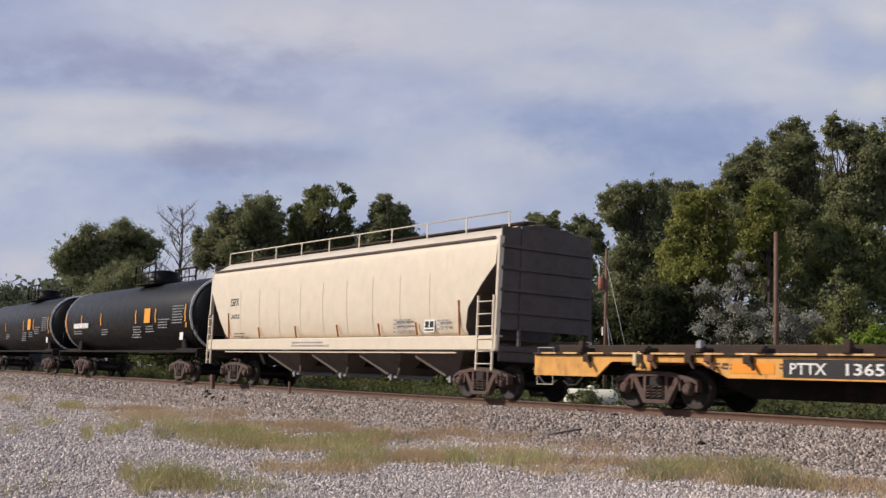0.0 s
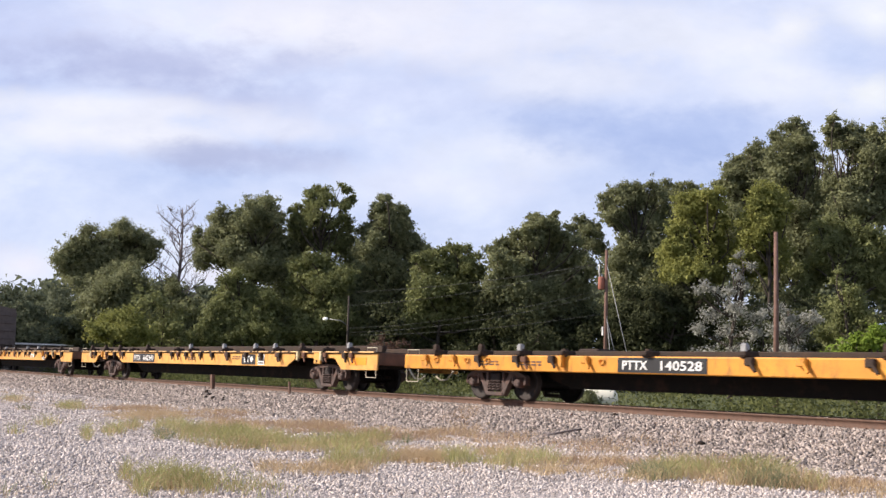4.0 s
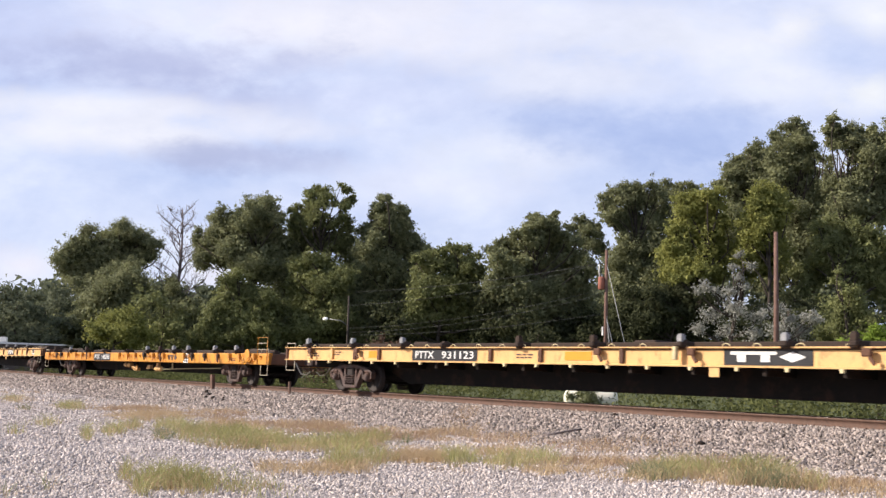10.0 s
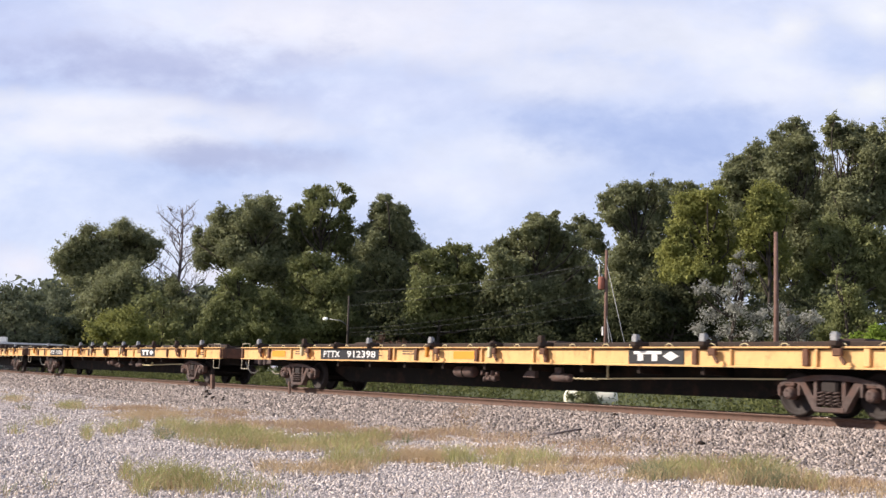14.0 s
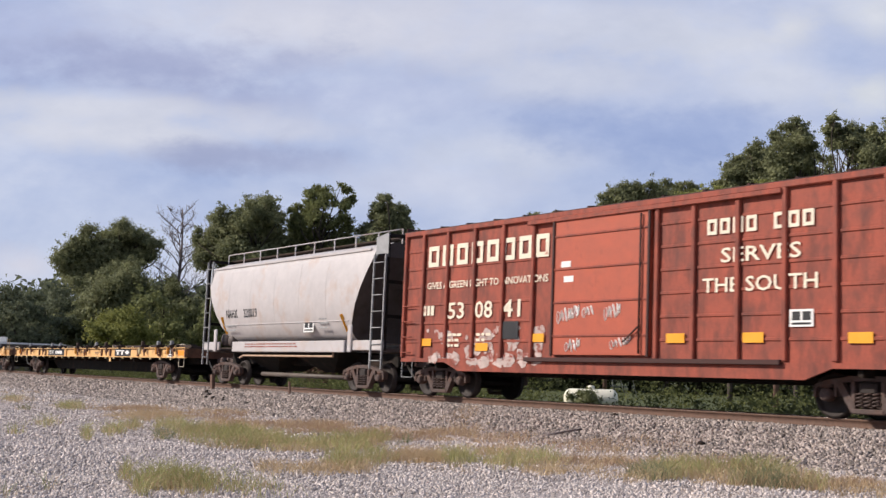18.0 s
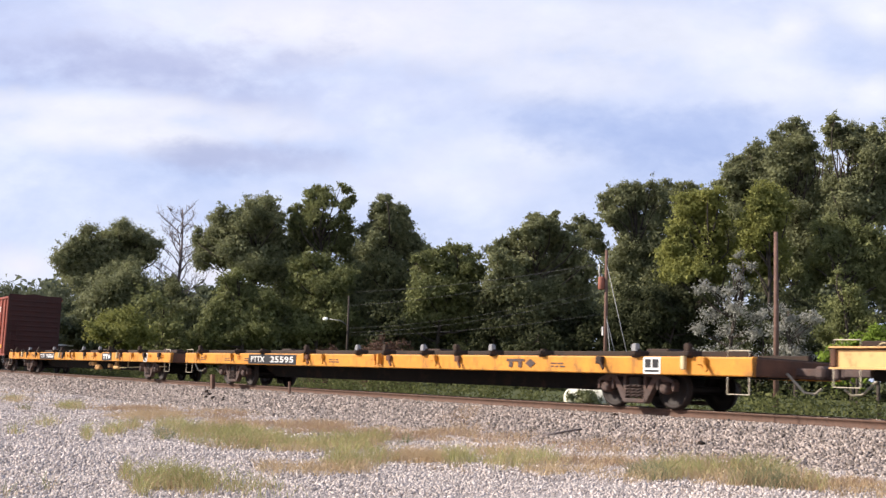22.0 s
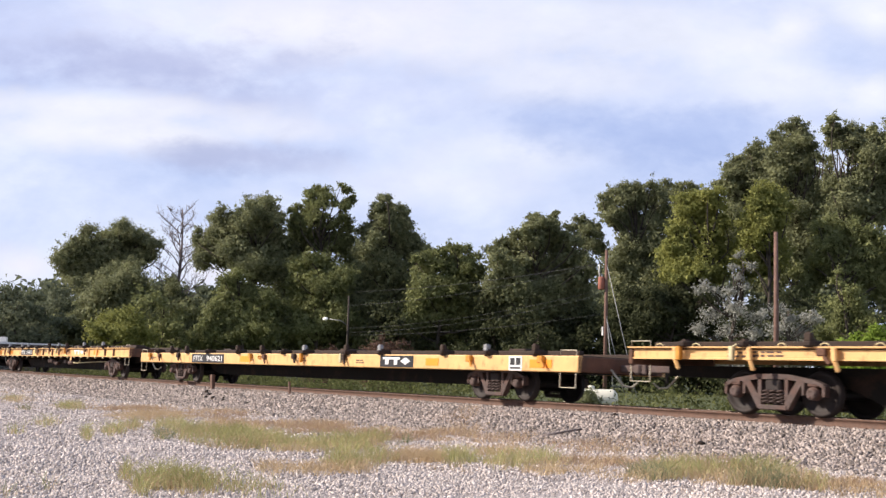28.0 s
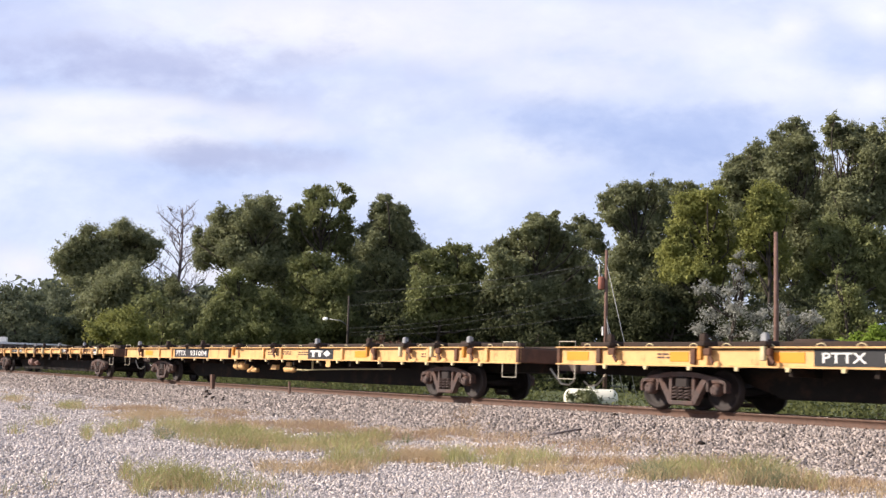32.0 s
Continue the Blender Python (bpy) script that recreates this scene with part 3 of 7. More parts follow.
def build_grass():
    roots = {k: [] for k in "GSRD"}
    grow = {k: [] for k in "GSRD"}
    for kind, rows in (("G", GREEN_PATCHES), ("M", MIXED_PATCHES), ("S", STRAW_PATCHES), ("R", RED_PATCHES), ("D", WEEDY_PATCHES)):
        for x, y, a, b, dense in rows:
            away = Vector((x - EYE.x, y - EYE.y)).normalized()
            far = math.hypot(x - EYE.x, y - EYE.y)
            for i in range(int(min(9000, a * b * 9 * dense * 560 * min(1.0, 22 / far)))):
                u, w = random.uniform(-1.5, 1.5), random.uniform(-1.5, 1.5)
                if u * u + w * w > 2.3:
                    continue
                px, py = x + away.y * u * a + away.x * w * b, y - away.x * u * a + away.y * w * b
                edge = 0.8 * (u * u + w * w) + 0.9 * noise.noise(Vector((px * 0.8, py * 0.8, 1.0))) + 1.1 * noise.noise(Vector((px * 3.1, py * 3.1, 4.0)))
                if random.random() > 1.1 - edge:
                    continue
                k = kind
                if kind == "M":
                    k = "G" if noise.noise(Vector((px * 0.7, py * 0.7, 9.0))) + random.uniform(-0.35, 0.35) > 0.0 else "S"
                elif random.random() < 0.46:
                    k = "S"
                lat = 1 / KAPPA - (Vector((px, py)) - Vector((0, 1 / KAPPA))).length
                z = max(ground_height(px, py), bed_height(lat) - 0.02 * lat if lat > -4.1 else -9)
                roots[k].append((px, py, z))
                grow[k].append(max(0.4, 1.15 - 0.5 * max(0.0, edge)))
    for k, name, h, w, leaf, label, lean in (
            ("G", "grass_tufts", 0.21, 0.008, L_GRASS, "sparse olive green grass tufts growing in the gravel", 1.0),
            ("D", "weed_tufts", 0.19, 0.011, L_TUFT, "low grey-green weed tufts growing in the gravel", 1.2),
            ("S", "dry_grass", 0.14, 0.008, L_STRAW, "dry straw-coloured grass lying in the gravel", 1.6),
            ("R", "dead_weeds", 0.10, 0.010, L_RED, "reddish brown dead weeds at the foot of the ballast", 1.6)):
        blades(name, np.array(roots[k]), h * np.array(grow[k]), w, leaf, label, lean)


build_grass()


# ---------------------------------------------------------------- trees
def leaves(centres, spread, per, size, rng):
    """Leaf sprays: small pointed leaves round each centre, turned mostly outwards and up. per: how many, one number or one for each."""
    count = np.broadcast_to(np.asarray(per, dtype=int), len(centres))
    c, sp = np.repeat(centres, count, 0), np.repeat(spread, count)
    n = len(c)
    d = rng.normal(size=(n, 3))
    d /= np.linalg.norm(d, axis=1)[:, None]
    pos = c + d * (sp * np.minimum(1.75, 0.25 + np.abs(rng.normal(0.0, 0.62, n))))[:, None] * np.array([1, 1, 0.8])
    face = d + rng.normal(size=(n, 3)) * 0.75 + np.array([0, 0, 0.35])
    face /= np.linalg.norm(face, axis=1)[:, None]
    a = np.cross(face, rng.normal(size=(n, 3)))
    a /= np.linalg.norm(a, axis=1)[:, None] + 1e-9
    b = np.cross(face, a)
    s = size * rng.uniform(0.6, 1.3, n)
    a, b = a * s[:, None] * 0.55, b * s[:, None] * 0.36
    v = np.stack([pos - a - b, pos - a * 0.8 + b, pos + a], 1).reshape(-1, 3)
    return v, np.arange(n * 3).reshape(-1, 3)


def limb(bm, p, q, r0, r1, rng, bend=0.12, n=6, segs=4):
    p, q = np.array(p, float), np.array(q, float)
    L = np.linalg.norm(q - p)
    pts, rad = [], []
    off = rng.normal(size=3) * L * bend
    for i in range(segs + 1):
        t = i / segs
        pts.append(tuple(p + (q - p) * t + off * math.sin(math.pi * t)))
        rad.append(r0 + (r1 - r0) * t)
    add_tube(bm, pts, rad, n)


def tree(name, x, y, h, w, leaf, label, seed, base=0.18, per=46, lobes=9, size=0.3, category="tree"):
    rng = np.random.default_rng(seed)
    root = new(name)
    root.location = (x, y, GZ - 0.02)
    bm = bmesh.new()
    fork = h * (0.3 + 0.1 * rng.random())
    r0 = 0.012 * h + 0.05
    limb(bm, (0, 0, 0), (rng.normal() * 0.3, rng.normal() * 0.3, fork), r0, r0 * 0.75, rng, 0.03, 8)
    top = np.array([0, 0, h * 0.9])
    limb(bm, (0, 0, fork * 0.97), top, r0 * 0.75, 0.03, rng, 0.05, 7, 6)
    centres, spread = [], []
    for i in range(lobes):
        f = (i + 0.5 * rng.random()) / lobes
        z = h * (base + 0.06 + (0.86 - base) * f)
        env = (1 - max(0, (f - 0.35) / 0.68) ** 2.2) ** 0.6 * (0.72 + 0.28 * min(1, f / 0.3))
        ang = i * 2.4 + rng.uniform(-0.5, 0.5)
        rr = w * 0.5 * env * math.sqrt(rng.uniform(0.05, 0.72))
        lob = np.array([math.cos(ang) * rr, math.sin(ang) * rr, z + rng.normal() * h * 0.02])
        start = np.array([0, 0, min(max(fork * 0.7, z - h * 0.18), h * 0.8)])
        limb(bm, start, lob, r0 * (0.42 - 0.25 * f), 0.03, rng, 0.1, 5, 4)
        lr = w * rng.uniform(0.15, 0.26) * (0.62 + 0.42 * env) + 0.12
        k = int(11 + 6 * lr)
        for j in range(k):
            d = rng.normal(size=3)
            d /= np.linalg.norm(d)
            if d[2] < -0.4:
                d[2] *= 0.5
            sprig = j % 5 == 4
            c = lob + d * lr * (rng.uniform(0.95, 1.25) if sprig else rng.uniform(0.3, 1.05)) * np.array([1, 1, 0.85])
            centres.append(c)
            spread.append(lr * (rng.uniform(0.26, 0.42) if sprig else rng.uniform(0.35, 0.62)))
            if j % 4 == 0:
                limb(bm, lob, c, 0.03, 0.01, rng, 0.08, 4, 2)
    part("trunk", bm, M_BARK, root)
    v, f = leaves(np.array(centres), np.array(spread), per, size, rng)
    part("crown", from_arrays("crown", v, f, leaf), None, root)
    return tagged(root, label, category)


TREE_LABELS = {"oak_leaf": "tall broad dark green tree in the wood behind the track", "mixed_leaf": "mid green leafy tree at the wood's edge",
               "yellow_green_leaf": "sunlit yellow-green leafy tree at the wood's edge", "painted_haze_leaf": "far tree at the end of the wood, haze put into its leaf colour",
               "painted_shade_leaf": "dense tree low in the wood, shade painted into its leaf green"}
ACROSS_VIEW, DEEP = np.array([0.619, 0.785, 0.0]), np.array([-0.785, 0.619, 0.0])


def wood_tree(x, y, leaf, seed, crown, size=0.17, cover=11.0, full=True):
    """A tree whose crown is made of rounded boughs: (offset across the camera's view, height, radius) each, set to fit
    that view; limbs reach from the trunk to all of them.
    """
    rng = np.random.default_rng(seed)
    root = new("tree")
    root.location = (x, y, GZ - 0.02)
    top = max(z + r for u, z, r in crown)
    half = (max(u for u, z, r in crown) - min(u for u, z, r in crown)) / 2
    lead = max(crown, key=lambda c: c[1])[0]
    r0 = 0.012 * top + 0.05
    fork = np.array([0, 0, top * 0.34])
    tip = ACROSS_VIEW * lead * 0.8 + np.array([0, 0, top * 0.86])
    bm = bmesh.new()
    limb(bm, (0, 0, 0), fork, r0, r0 * 0.75, rng, 0.0, 8)
    limb(bm, fork * 0.98, tip, r0 * 0.75, 0.03, rng, 0.0, 7, 6)
    sprays, inner = ([], [], []), ([], [], [])

    def bough(at, r, dense, deep=False):
        k = int(9 + 5 * r)
        centres, spread, count = inner if deep else sprays
        leaf_size = size * (1.9 if deep else 1.0)
        for j in range(k):
            d = rng.normal(size=3)
            d /= np.linalg.norm(d)
            if d[2] < -0.3:
                d[2] *= 0.5
            sprig = j % 3 == 2 and not deep and leaf is not L_FAR
            c = at + d * r * (rng.uniform(1.0, 1.6) if sprig else rng.uniform(0.35, 0.8)) * np.array([1, 1, 0.9])
            sp = r * (rng.uniform(0.14, 0.34) if sprig else rng.uniform(0.42, 0.66)) + 0.08
            centres.append(c)
            spread.append(sp)
            count.append(max(10, int(dense * sp * sp / leaf_size ** 2)))
            if j % 4 == 0:
                limb(bm, at, c, 0.03, 0.01, rng, 0.08, 3, 2)

    boughs = [(ACROSS_VIEW * u + DEEP * rng.uniform(-1, 1) * min(half * 0.55, 2.4) + np.array([0, 0, z]), r * (1.18 if leaf is L_LIGHT else 1.02)) for u, z, r in crown]
    for at, r in boughs:
        h = min(max(at[2] * 0.74, top * 0.2), top * 0.8)
        start = fork * (h / fork[2]) if h < fork[2] else fork + (tip - fork) * ((h - fork[2]) / (tip[2] - fork[2]))
        limb(bm, start, at, min(0.09, r0 * 0.4), 0.025, rng, 0.1, 5, 4)
        bough(at, r, cover)
    if full:
        # leaves between neighbouring boughs, and a deeper, shaded layer behind them
        for k, (a, ra) in enumerate(boughs):
            for b, rb in boughs[k + 1:]:
                gap = math.hypot((a - b) @ ACROSS_VIEW, a[2] - b[2])
                if gap < 1.6 * (ra + rb) and gap > 0.6 * (ra + rb):
                    mid = (a + b) / 2 + DEEP * rng.uniform(0.0, 0.8) - np.array([0, 0, 0.15 * (ra + rb)])
                    limb(bm, a, mid, 0.03, 0.02, rng, 0.05, 3, 2)
                    bough(mid, 0.46 * (ra + rb), cover * 0.62, True)
            if a[2] < top * 0.74:
                back = a + DEEP * rng.uniform(1.2, 2.8) + np.array([0, 0, -0.5 * ra])
                limb(bm, a, back, 0.04, 0.02, rng, 0.05, 3, 2)
                bough(back, ra * 1.5, cover * 0.6, True)
    part("trunk", bm, M_BARK, root)
    v, f = leaves(np.array(sprays[0]), np.array(sprays[1]), sprays[2], size, rng)
    if inner[0]:
        v2, f2 = leaves(np.array(inner[0]), np.array(inner[1]), inner[2], size * 1.9, rng)
        v, f = np.concatenate([v, v2]), np.concatenate([f, f2 + len(v)])
    part("crown", from_arrays("crown", v, f, leaf), None, root)
    return tagged(root, TREE_LABELS.get(leaf.name, ""), "tree", "trees of the wood")


wood_tree(-142.6, 26.6, L_FAR, 401, ((-0.8, 7.6, 1.18), (0.4, 8.2, 1.18), (2.1, 8.1, 1.11), (-0.1, 6.3, 1.62), (2, 6.4, 1.62), (-1.7, 6.6, 1.47), (-3.5, 6.8, 1.77), (1.2, 4.6, 1.62), (-1.2, 4.5, 1.62)))
wood_tree(-144.4, 20.5, L_FAR, 402, ((0.4, 7.1, 1.77), (-1.7, 7.3, 1.77), (1.6, 5.4, 1.77), (-0.7, 5, 2.06), (-3, 5.6, 2.06)))
wood_tree(-107.1, 18.9, L_FAR, 403, ((-0.4, 7.2, 1.01), (-1.5, 6.5, 0.78), (0.6, 6.3, 1.23), (-0.6, 5.5, 1.23), (-1.7, 4.7, 1.23), (1.1, 4.5, 1.34), (-0.5, 3.9, 1.23)))
wood_tree(-110.9, 25.7, L_DARK, 404, ((-5.1, 11.3, 0.88), (-4.3, 10.8, 1.18), (-4.6, 12.5, 0.77), (-3.4, 12.6, 1.3), (-2.4, 14.2, 1), (-1.6, 13.1, 1.18), (-0.7, 14.9, 0.83), (-0.3, 13.6, 1.18), (0.9, 14.8, 0.94), (2, 14, 1.06), (3.1, 13.6, 0.83), (4, 13.2, 0.77), (4.4, 13, 0.47), (-3, 10.9, 1.42), (-0.9, 11.6, 1.53), (0.9, 12.1, 1.42), (2.7, 11.9, 1.06), (-2.1, 9.5, 1.3), (0.5, 10.2, 1.53)))
wood_tree(-101.3, 22.9, L_DARK, 405, ((0.6, 9.3, 1.08), (1.5, 8.5, 0.97), (-0.3, 8.5, 1.19), (-1.5, 7.9, 1.3), (-2.9, 7, 1.3), (-4.1, 6.5, 1.08), (1.9, 7.2, 0.86), (0.5, 6.9, 1.41), (-1.2, 6.1, 1.41), (2.1, 5.7, 0.97), (-3.5, 5.2, 1.3), (-5.4, 4.6, 0.97), (3, 4.7, 1.08)))
wood_tree(-89.7, 17.0, L_LIGHT, 406, ((-0.7, 4.8, 0.81), (0.5, 5, 0.86), (1.5, 4.9, 0.72), (-1.4, 4, 0.72), (-0, 3.8, 0.86), (1.3, 3.7, 0.86), (2.1, 4, 0.57)))
wood_tree(-101.2, 27.9, L_DARK, 407, ((-0.9, 9.1, 0.61), (-1.2, 8.2, 0.72), (-0.2, 8.4, 0.77), (-0.5, 7.2, 0.94), (0.8, 6.7, 0.83), (-1.2, 6.1, 0.88), (1.5, 7, 0.61), (0.3, 5.3, 1.21), (1.9, 5.1, 1.1), (-0.9, 4.2, 1.1)))
wood_tree(-92.9, 31.1, L_DARK, 408, ((-5.2, 13.6, 0.47), (-5.5, 12.8, 0.47), (-5.1, 11.8, 0.63), (-4.7, 10.8, 0.57), (-5.3, 11.2, 0.42), (-4, 12.4, 0.78), (-3.5, 14.7, 0.68), (-2.6, 15.1, 0.68), (-1.7, 14.6, 0.68), (-3.2, 13.4, 0.94), (-1.9, 13.2, 1.04), (-0.5, 16.1, 0.78), (0.4, 16.7, 0.78), (1, 17, 0.47), (1.4, 16, 0.78), (1.9, 15, 0.78), (0.3, 14.9, 1.15), (-0.8, 14.1, 1.04), (1.3, 13.6, 1.15), (2.6, 14.5, 0.73), (-0.1, 12.5, 1.25), (-1.8, 11.7, 1.04), (1.4, 11.8, 1.25), (-3.1, 11.6, 0.83), (0.2, 10.5, 1.35), (2.2, 10.3, 1.15)))
wood_tree(-88.7, 28.2, L_MID, 409, ((-1.7, 8.7, 0.69), (-2, 7.5, 0.84), (-0.7, 9, 0.89), (0.1, 7.8, 1.19), (-1.1, 6.3, 1.19), (-2.7, 6.2, 0.79), (0.6, 6.1, 1.19), (-2.2, 5, 1.09), (-0.5, 4.4, 1.29), (1.8, 7.1, 1.09), (1.4, 4.7, 1.19), (-3.3, 4, 0.99)))
wood_tree(-90.2, 37.5, L_MID, 410, ((-2.3, 17.7, 0.42), (-1.7, 17.4, 0.53), (-1.2, 18.2, 0.47), (-0.5, 17.9, 0.53), (-0.1, 17.1, 0.58), (-1.9, 16.3, 0.58), (-0.7, 16.2, 0.63), (1.1, 18.1, 0.37), (1.8, 17.7, 0.42), (2.1, 16.9, 0.37), (1.5, 16.1, 0.63), (1.2, 15, 0.74), (-3.2, 16.4, 0.42), (-3.7, 15.9, 0.37), (-2.7, 15.2, 0.74), (-3.5, 14.5, 0.79), (-1.4, 14.9, 0.84), (0, 14.6, 0.63), (1.9, 14.5, 0.53), (-2.4, 13.6, 0.79), (-0.6, 13, 0.89), (1.2, 13.2, 0.95), (2, 12.5, 0.84), (-3.4, 12.8, 0.95)))
wood_tree(-86.4, 34.2, L_MID, 411, ((-2, 10.3, 1), (-2, 8.5, 1), (-2.2, 6.5, 1), (-0.9, 10.8, 0.9), (0.5, 10.6, 1.1), (-0.7, 8.8, 1.1), (1.1, 8.6, 1.2), (-0.6, 6.8, 1.1), (-1, 4.8, 1.2), (0.9, 6.4, 1.2), (2.3, 9.4, 1), (2.4, 5.9, 1), (-2.2, 4.5, 1)))
wood_tree(-86.1, 41.8, L_DARK, 412, ((-1.2, 17.3, 0.42), (-0.7, 17, 0.42), (-0.4, 17.5, 0.31), (-1.6, 16, 0.52), (-2, 15.5, 0.36), (-0.6, 15.9, 0.63), (0.4, 16.1, 0.52), (1.1, 16.4, 0.42), (1.3, 15.8, 0.36), (0.6, 15, 0.73), (-0.7, 14.7, 0.89), (-1.8, 14, 0.83), (-2.8, 14.1, 0.63), (1.4, 14.4, 0.68), (0.9, 13.6, 0.94), (2.2, 13.4, 0.73), (2.9, 12.7, 0.57), (3.4, 12.3, 0.42), (-0.4, 13, 1.15), (-2.2, 12.4, 1.04), (1.7, 12, 0.94), (-2.4, 10.6, 1.04), (-0.4, 10.6, 1.35), (1.5, 9.9, 0.94), (-1.6, 8.3, 1.25), (0.3, 7.5, 1.25), (-2.6, 6.9, 1.04), (-1.2, 5.4, 1.25)))
wood_tree(-77.9, 41.1, L_MID, 413, ((-2.1, 10.7, 0.58), (-1.2, 11.1, 0.58), (0, 11.5, 0.58), (0.8, 11.9, 0.49), (1.4, 12.3, 0.39), (2.4, 11.9, 0.54), (3.2, 11.2, 0.49), (-1.6, 9.6, 0.88), (-0.2, 10.2, 0.97), (1.3, 10.7, 0.88), (2.5, 10.2, 0.88), (3.5, 9.5, 0.88), (-1.1, 8.2, 1.07), (0.9, 8.5, 1.17), (2.6, 8, 1.17), (-2, 6.7, 0.97), (-0.3, 6.2, 1.26), (-2.7, 5.2, 0.88), (1.7, 5.8, 1.26), (3.6, 6.3, 1.07), (-1.5, 4.5, 0.97)))
wood_tree(-71.1, 46.0, L_DARK, 414, ((-4, 11.8, 0.43), (-3.2, 12.2, 0.43), (-2.7, 12.4, 0.43), (-1.7, 12.8, 0.62), (-0.9, 13.3, 0.57), (-0, 13.8, 0.62), (0.9, 13.7, 0.62), (1.7, 13.4, 0.62), (2.6, 12.9, 0.62), (3.3, 12.3, 0.57), (-0.5, 14.5, 0.29), (0.1, 14.8, 0.24), (1.1, 14.4, 0.29), (1.7, 14.8, 0.24), (-0.4, 12.3, 0.95), (1.3, 12.1, 1.05), (-2, 11.6, 0.86), (-3.2, 10.8, 0.76), (2.9, 11.2, 0.86), (-0.1, 10.4, 1.14), (1.8, 10.2, 1.14), (-2, 9.7, 1.05), (4.1, 10.5, 0.76), (-3.4, 8.4, 1.05), (-0.8, 8, 1.24), (1.6, 8.1, 1.24), (3.7, 8.6, 1.05), (-3.1, 6, 1.14), (-0.3, 5.6, 1.24), (2.6, 5.9, 1.24), (4.9, 6.5, 1.05)))
wood_tree(-78.6, 59.7, L_DARK, 415, ((-0.9, 16.4, 0.44), (-0.3, 16.6, 0.39), (0.4, 16, 0.5), (-1.2, 15.5, 0.44), (-0.1, 15.2, 0.66), (1, 14.9, 0.66), (-0.7, 14.1, 0.66), (0.6, 13.7, 0.72), (1.8, 13.3, 0.77), (-2, 15.7, 0.33), (1.3, 15.8, 0.44)))
wood_tree(-72.2, 60.2, L_DARK, 416, ((-3.6, 17.8, 0.53), (-3.2, 17, 0.69), (-2.9, 15.9, 0.64), (-2.4, 18.5, 0.64), (-1.4, 18.9, 0.64), (-0.4, 19, 0.69), (0.8, 19, 0.64), (1.8, 18.9, 0.58), (-1.4, 17.5, 0.96), (0.4, 17.5, 1.06), (2, 17.7, 0.85), (2.7, 16.8, 0.74), (-1.9, 15.5, 0.85), (-0.3, 15.5, 1.06), (1.4, 15.6, 1.06), (2.7, 14.8, 0.85), (-1.1, 13.2, 1.06), (1, 13.2, 1.27), (-2.1, 11.8, 0.96), (2.7, 12.4, 1.06), (-0.6, 10.5, 1.38), (1.7, 10.3, 1.38), (-1.6, 8.4, 1.27)))
wood_tree(-73.2, 67.3, L_DARK, 417, ((-1.4, 20.4, 0.5), (-0.4, 20.1, 0.56), (0.5, 20.2, 0.45), (1.3, 19.7, 0.5), (-0.1, 18.9, 0.9), (1, 18.3, 0.78), (-0.9, 19.1, 0.67), (0.2, 16.1, 1.34), (1.8, 14.4, 1.46)))
wood_tree(-58.7, 52.1, L_LIGHT, 418, ((-1.3, 15.6, 0.55), (-0.5, 15.9, 0.59), (0.5, 15.9, 0.59), (1.4, 16.1, 0.46), (-0.9, 14.6, 0.78), (0.4, 14.5, 0.82), (1.5, 14.9, 0.64), (-1.7, 13.1, 0.64), (-0.5, 12.9, 0.87), (1, 12.9, 0.87), (2, 13.6, 0.55), (-2.2, 11.5, 0.55), (-1.1, 11.3, 0.82), (0.4, 11.2, 0.91), (1.8, 11.6, 0.64), (-1.7, 10, 0.64), (-0.4, 9.7, 0.78), (1, 9.8, 0.78), (-1.9, 9, 0.37), (2.1, 10, 0.46)))
wood_tree(-54.4, 55.4, L_LIGHT, 419, ((-0.9, 16, 0.64), (0, 16.2, 0.64), (1, 15.9, 0.55), (-1.3, 14.9, 0.69), (0, 14.8, 0.87), (1.4, 14.7, 0.59), (-1.8, 13.6, 0.64), (-0.7, 13.3, 0.82), (0.7, 13.3, 0.73), (-1.6, 12, 0.59), (-0.3, 11.8, 0.78), (1.1, 11.9, 0.69), (-2.1, 10.9, 0.46), (-0.7, 10.2, 0.59), (1, 10.4, 0.59)))
wood_tree(-64.0, 64.4, L_DARK, 420, ((-1.5, 19.3, 0.57), (-0.9, 20.3, 0.63), (-0.2, 21.1, 0.63), (0.6, 21.6, 0.57), (1.5, 22.3, 0.57), (1.9, 21.4, 0.73), (0, 19.8, 0.94), (1.4, 19.9, 1.04), (-1.2, 18.1, 0.83), (-2.2, 18.6, 0.47), (0.5, 18.1, 1.15), (2.6, 20.1, 0.83), (-0.5, 16, 1.25), (1.4, 15.5, 1.35), (-0.9, 13.5, 1.15)))
wood_tree(-58.4, 64.8, L_DARK, 421, ((-1.7, 22.6, 0.56), (-0.9, 23.3, 0.56), (-0.1, 23.8, 0.51), (0.6, 23.3, 0.56), (1.2, 22.7, 0.56), (-1.3, 21.5, 0.86), (0.2, 21.8, 0.96), (1.3, 21.4, 0.66), (-1.9, 20.3, 0.76), (-0.4, 20, 1.01), (1.1, 19.7, 0.76), (-1.3, 18.6, 1.01), (0.3, 18, 1.11), (1.6, 17.3, 0.81), (-0.4, 15.8, 1.21), (1.4, 15.3, 1.21), (0.3, 13.1, 1.32), (-1.3, 10.7, 1.11)))
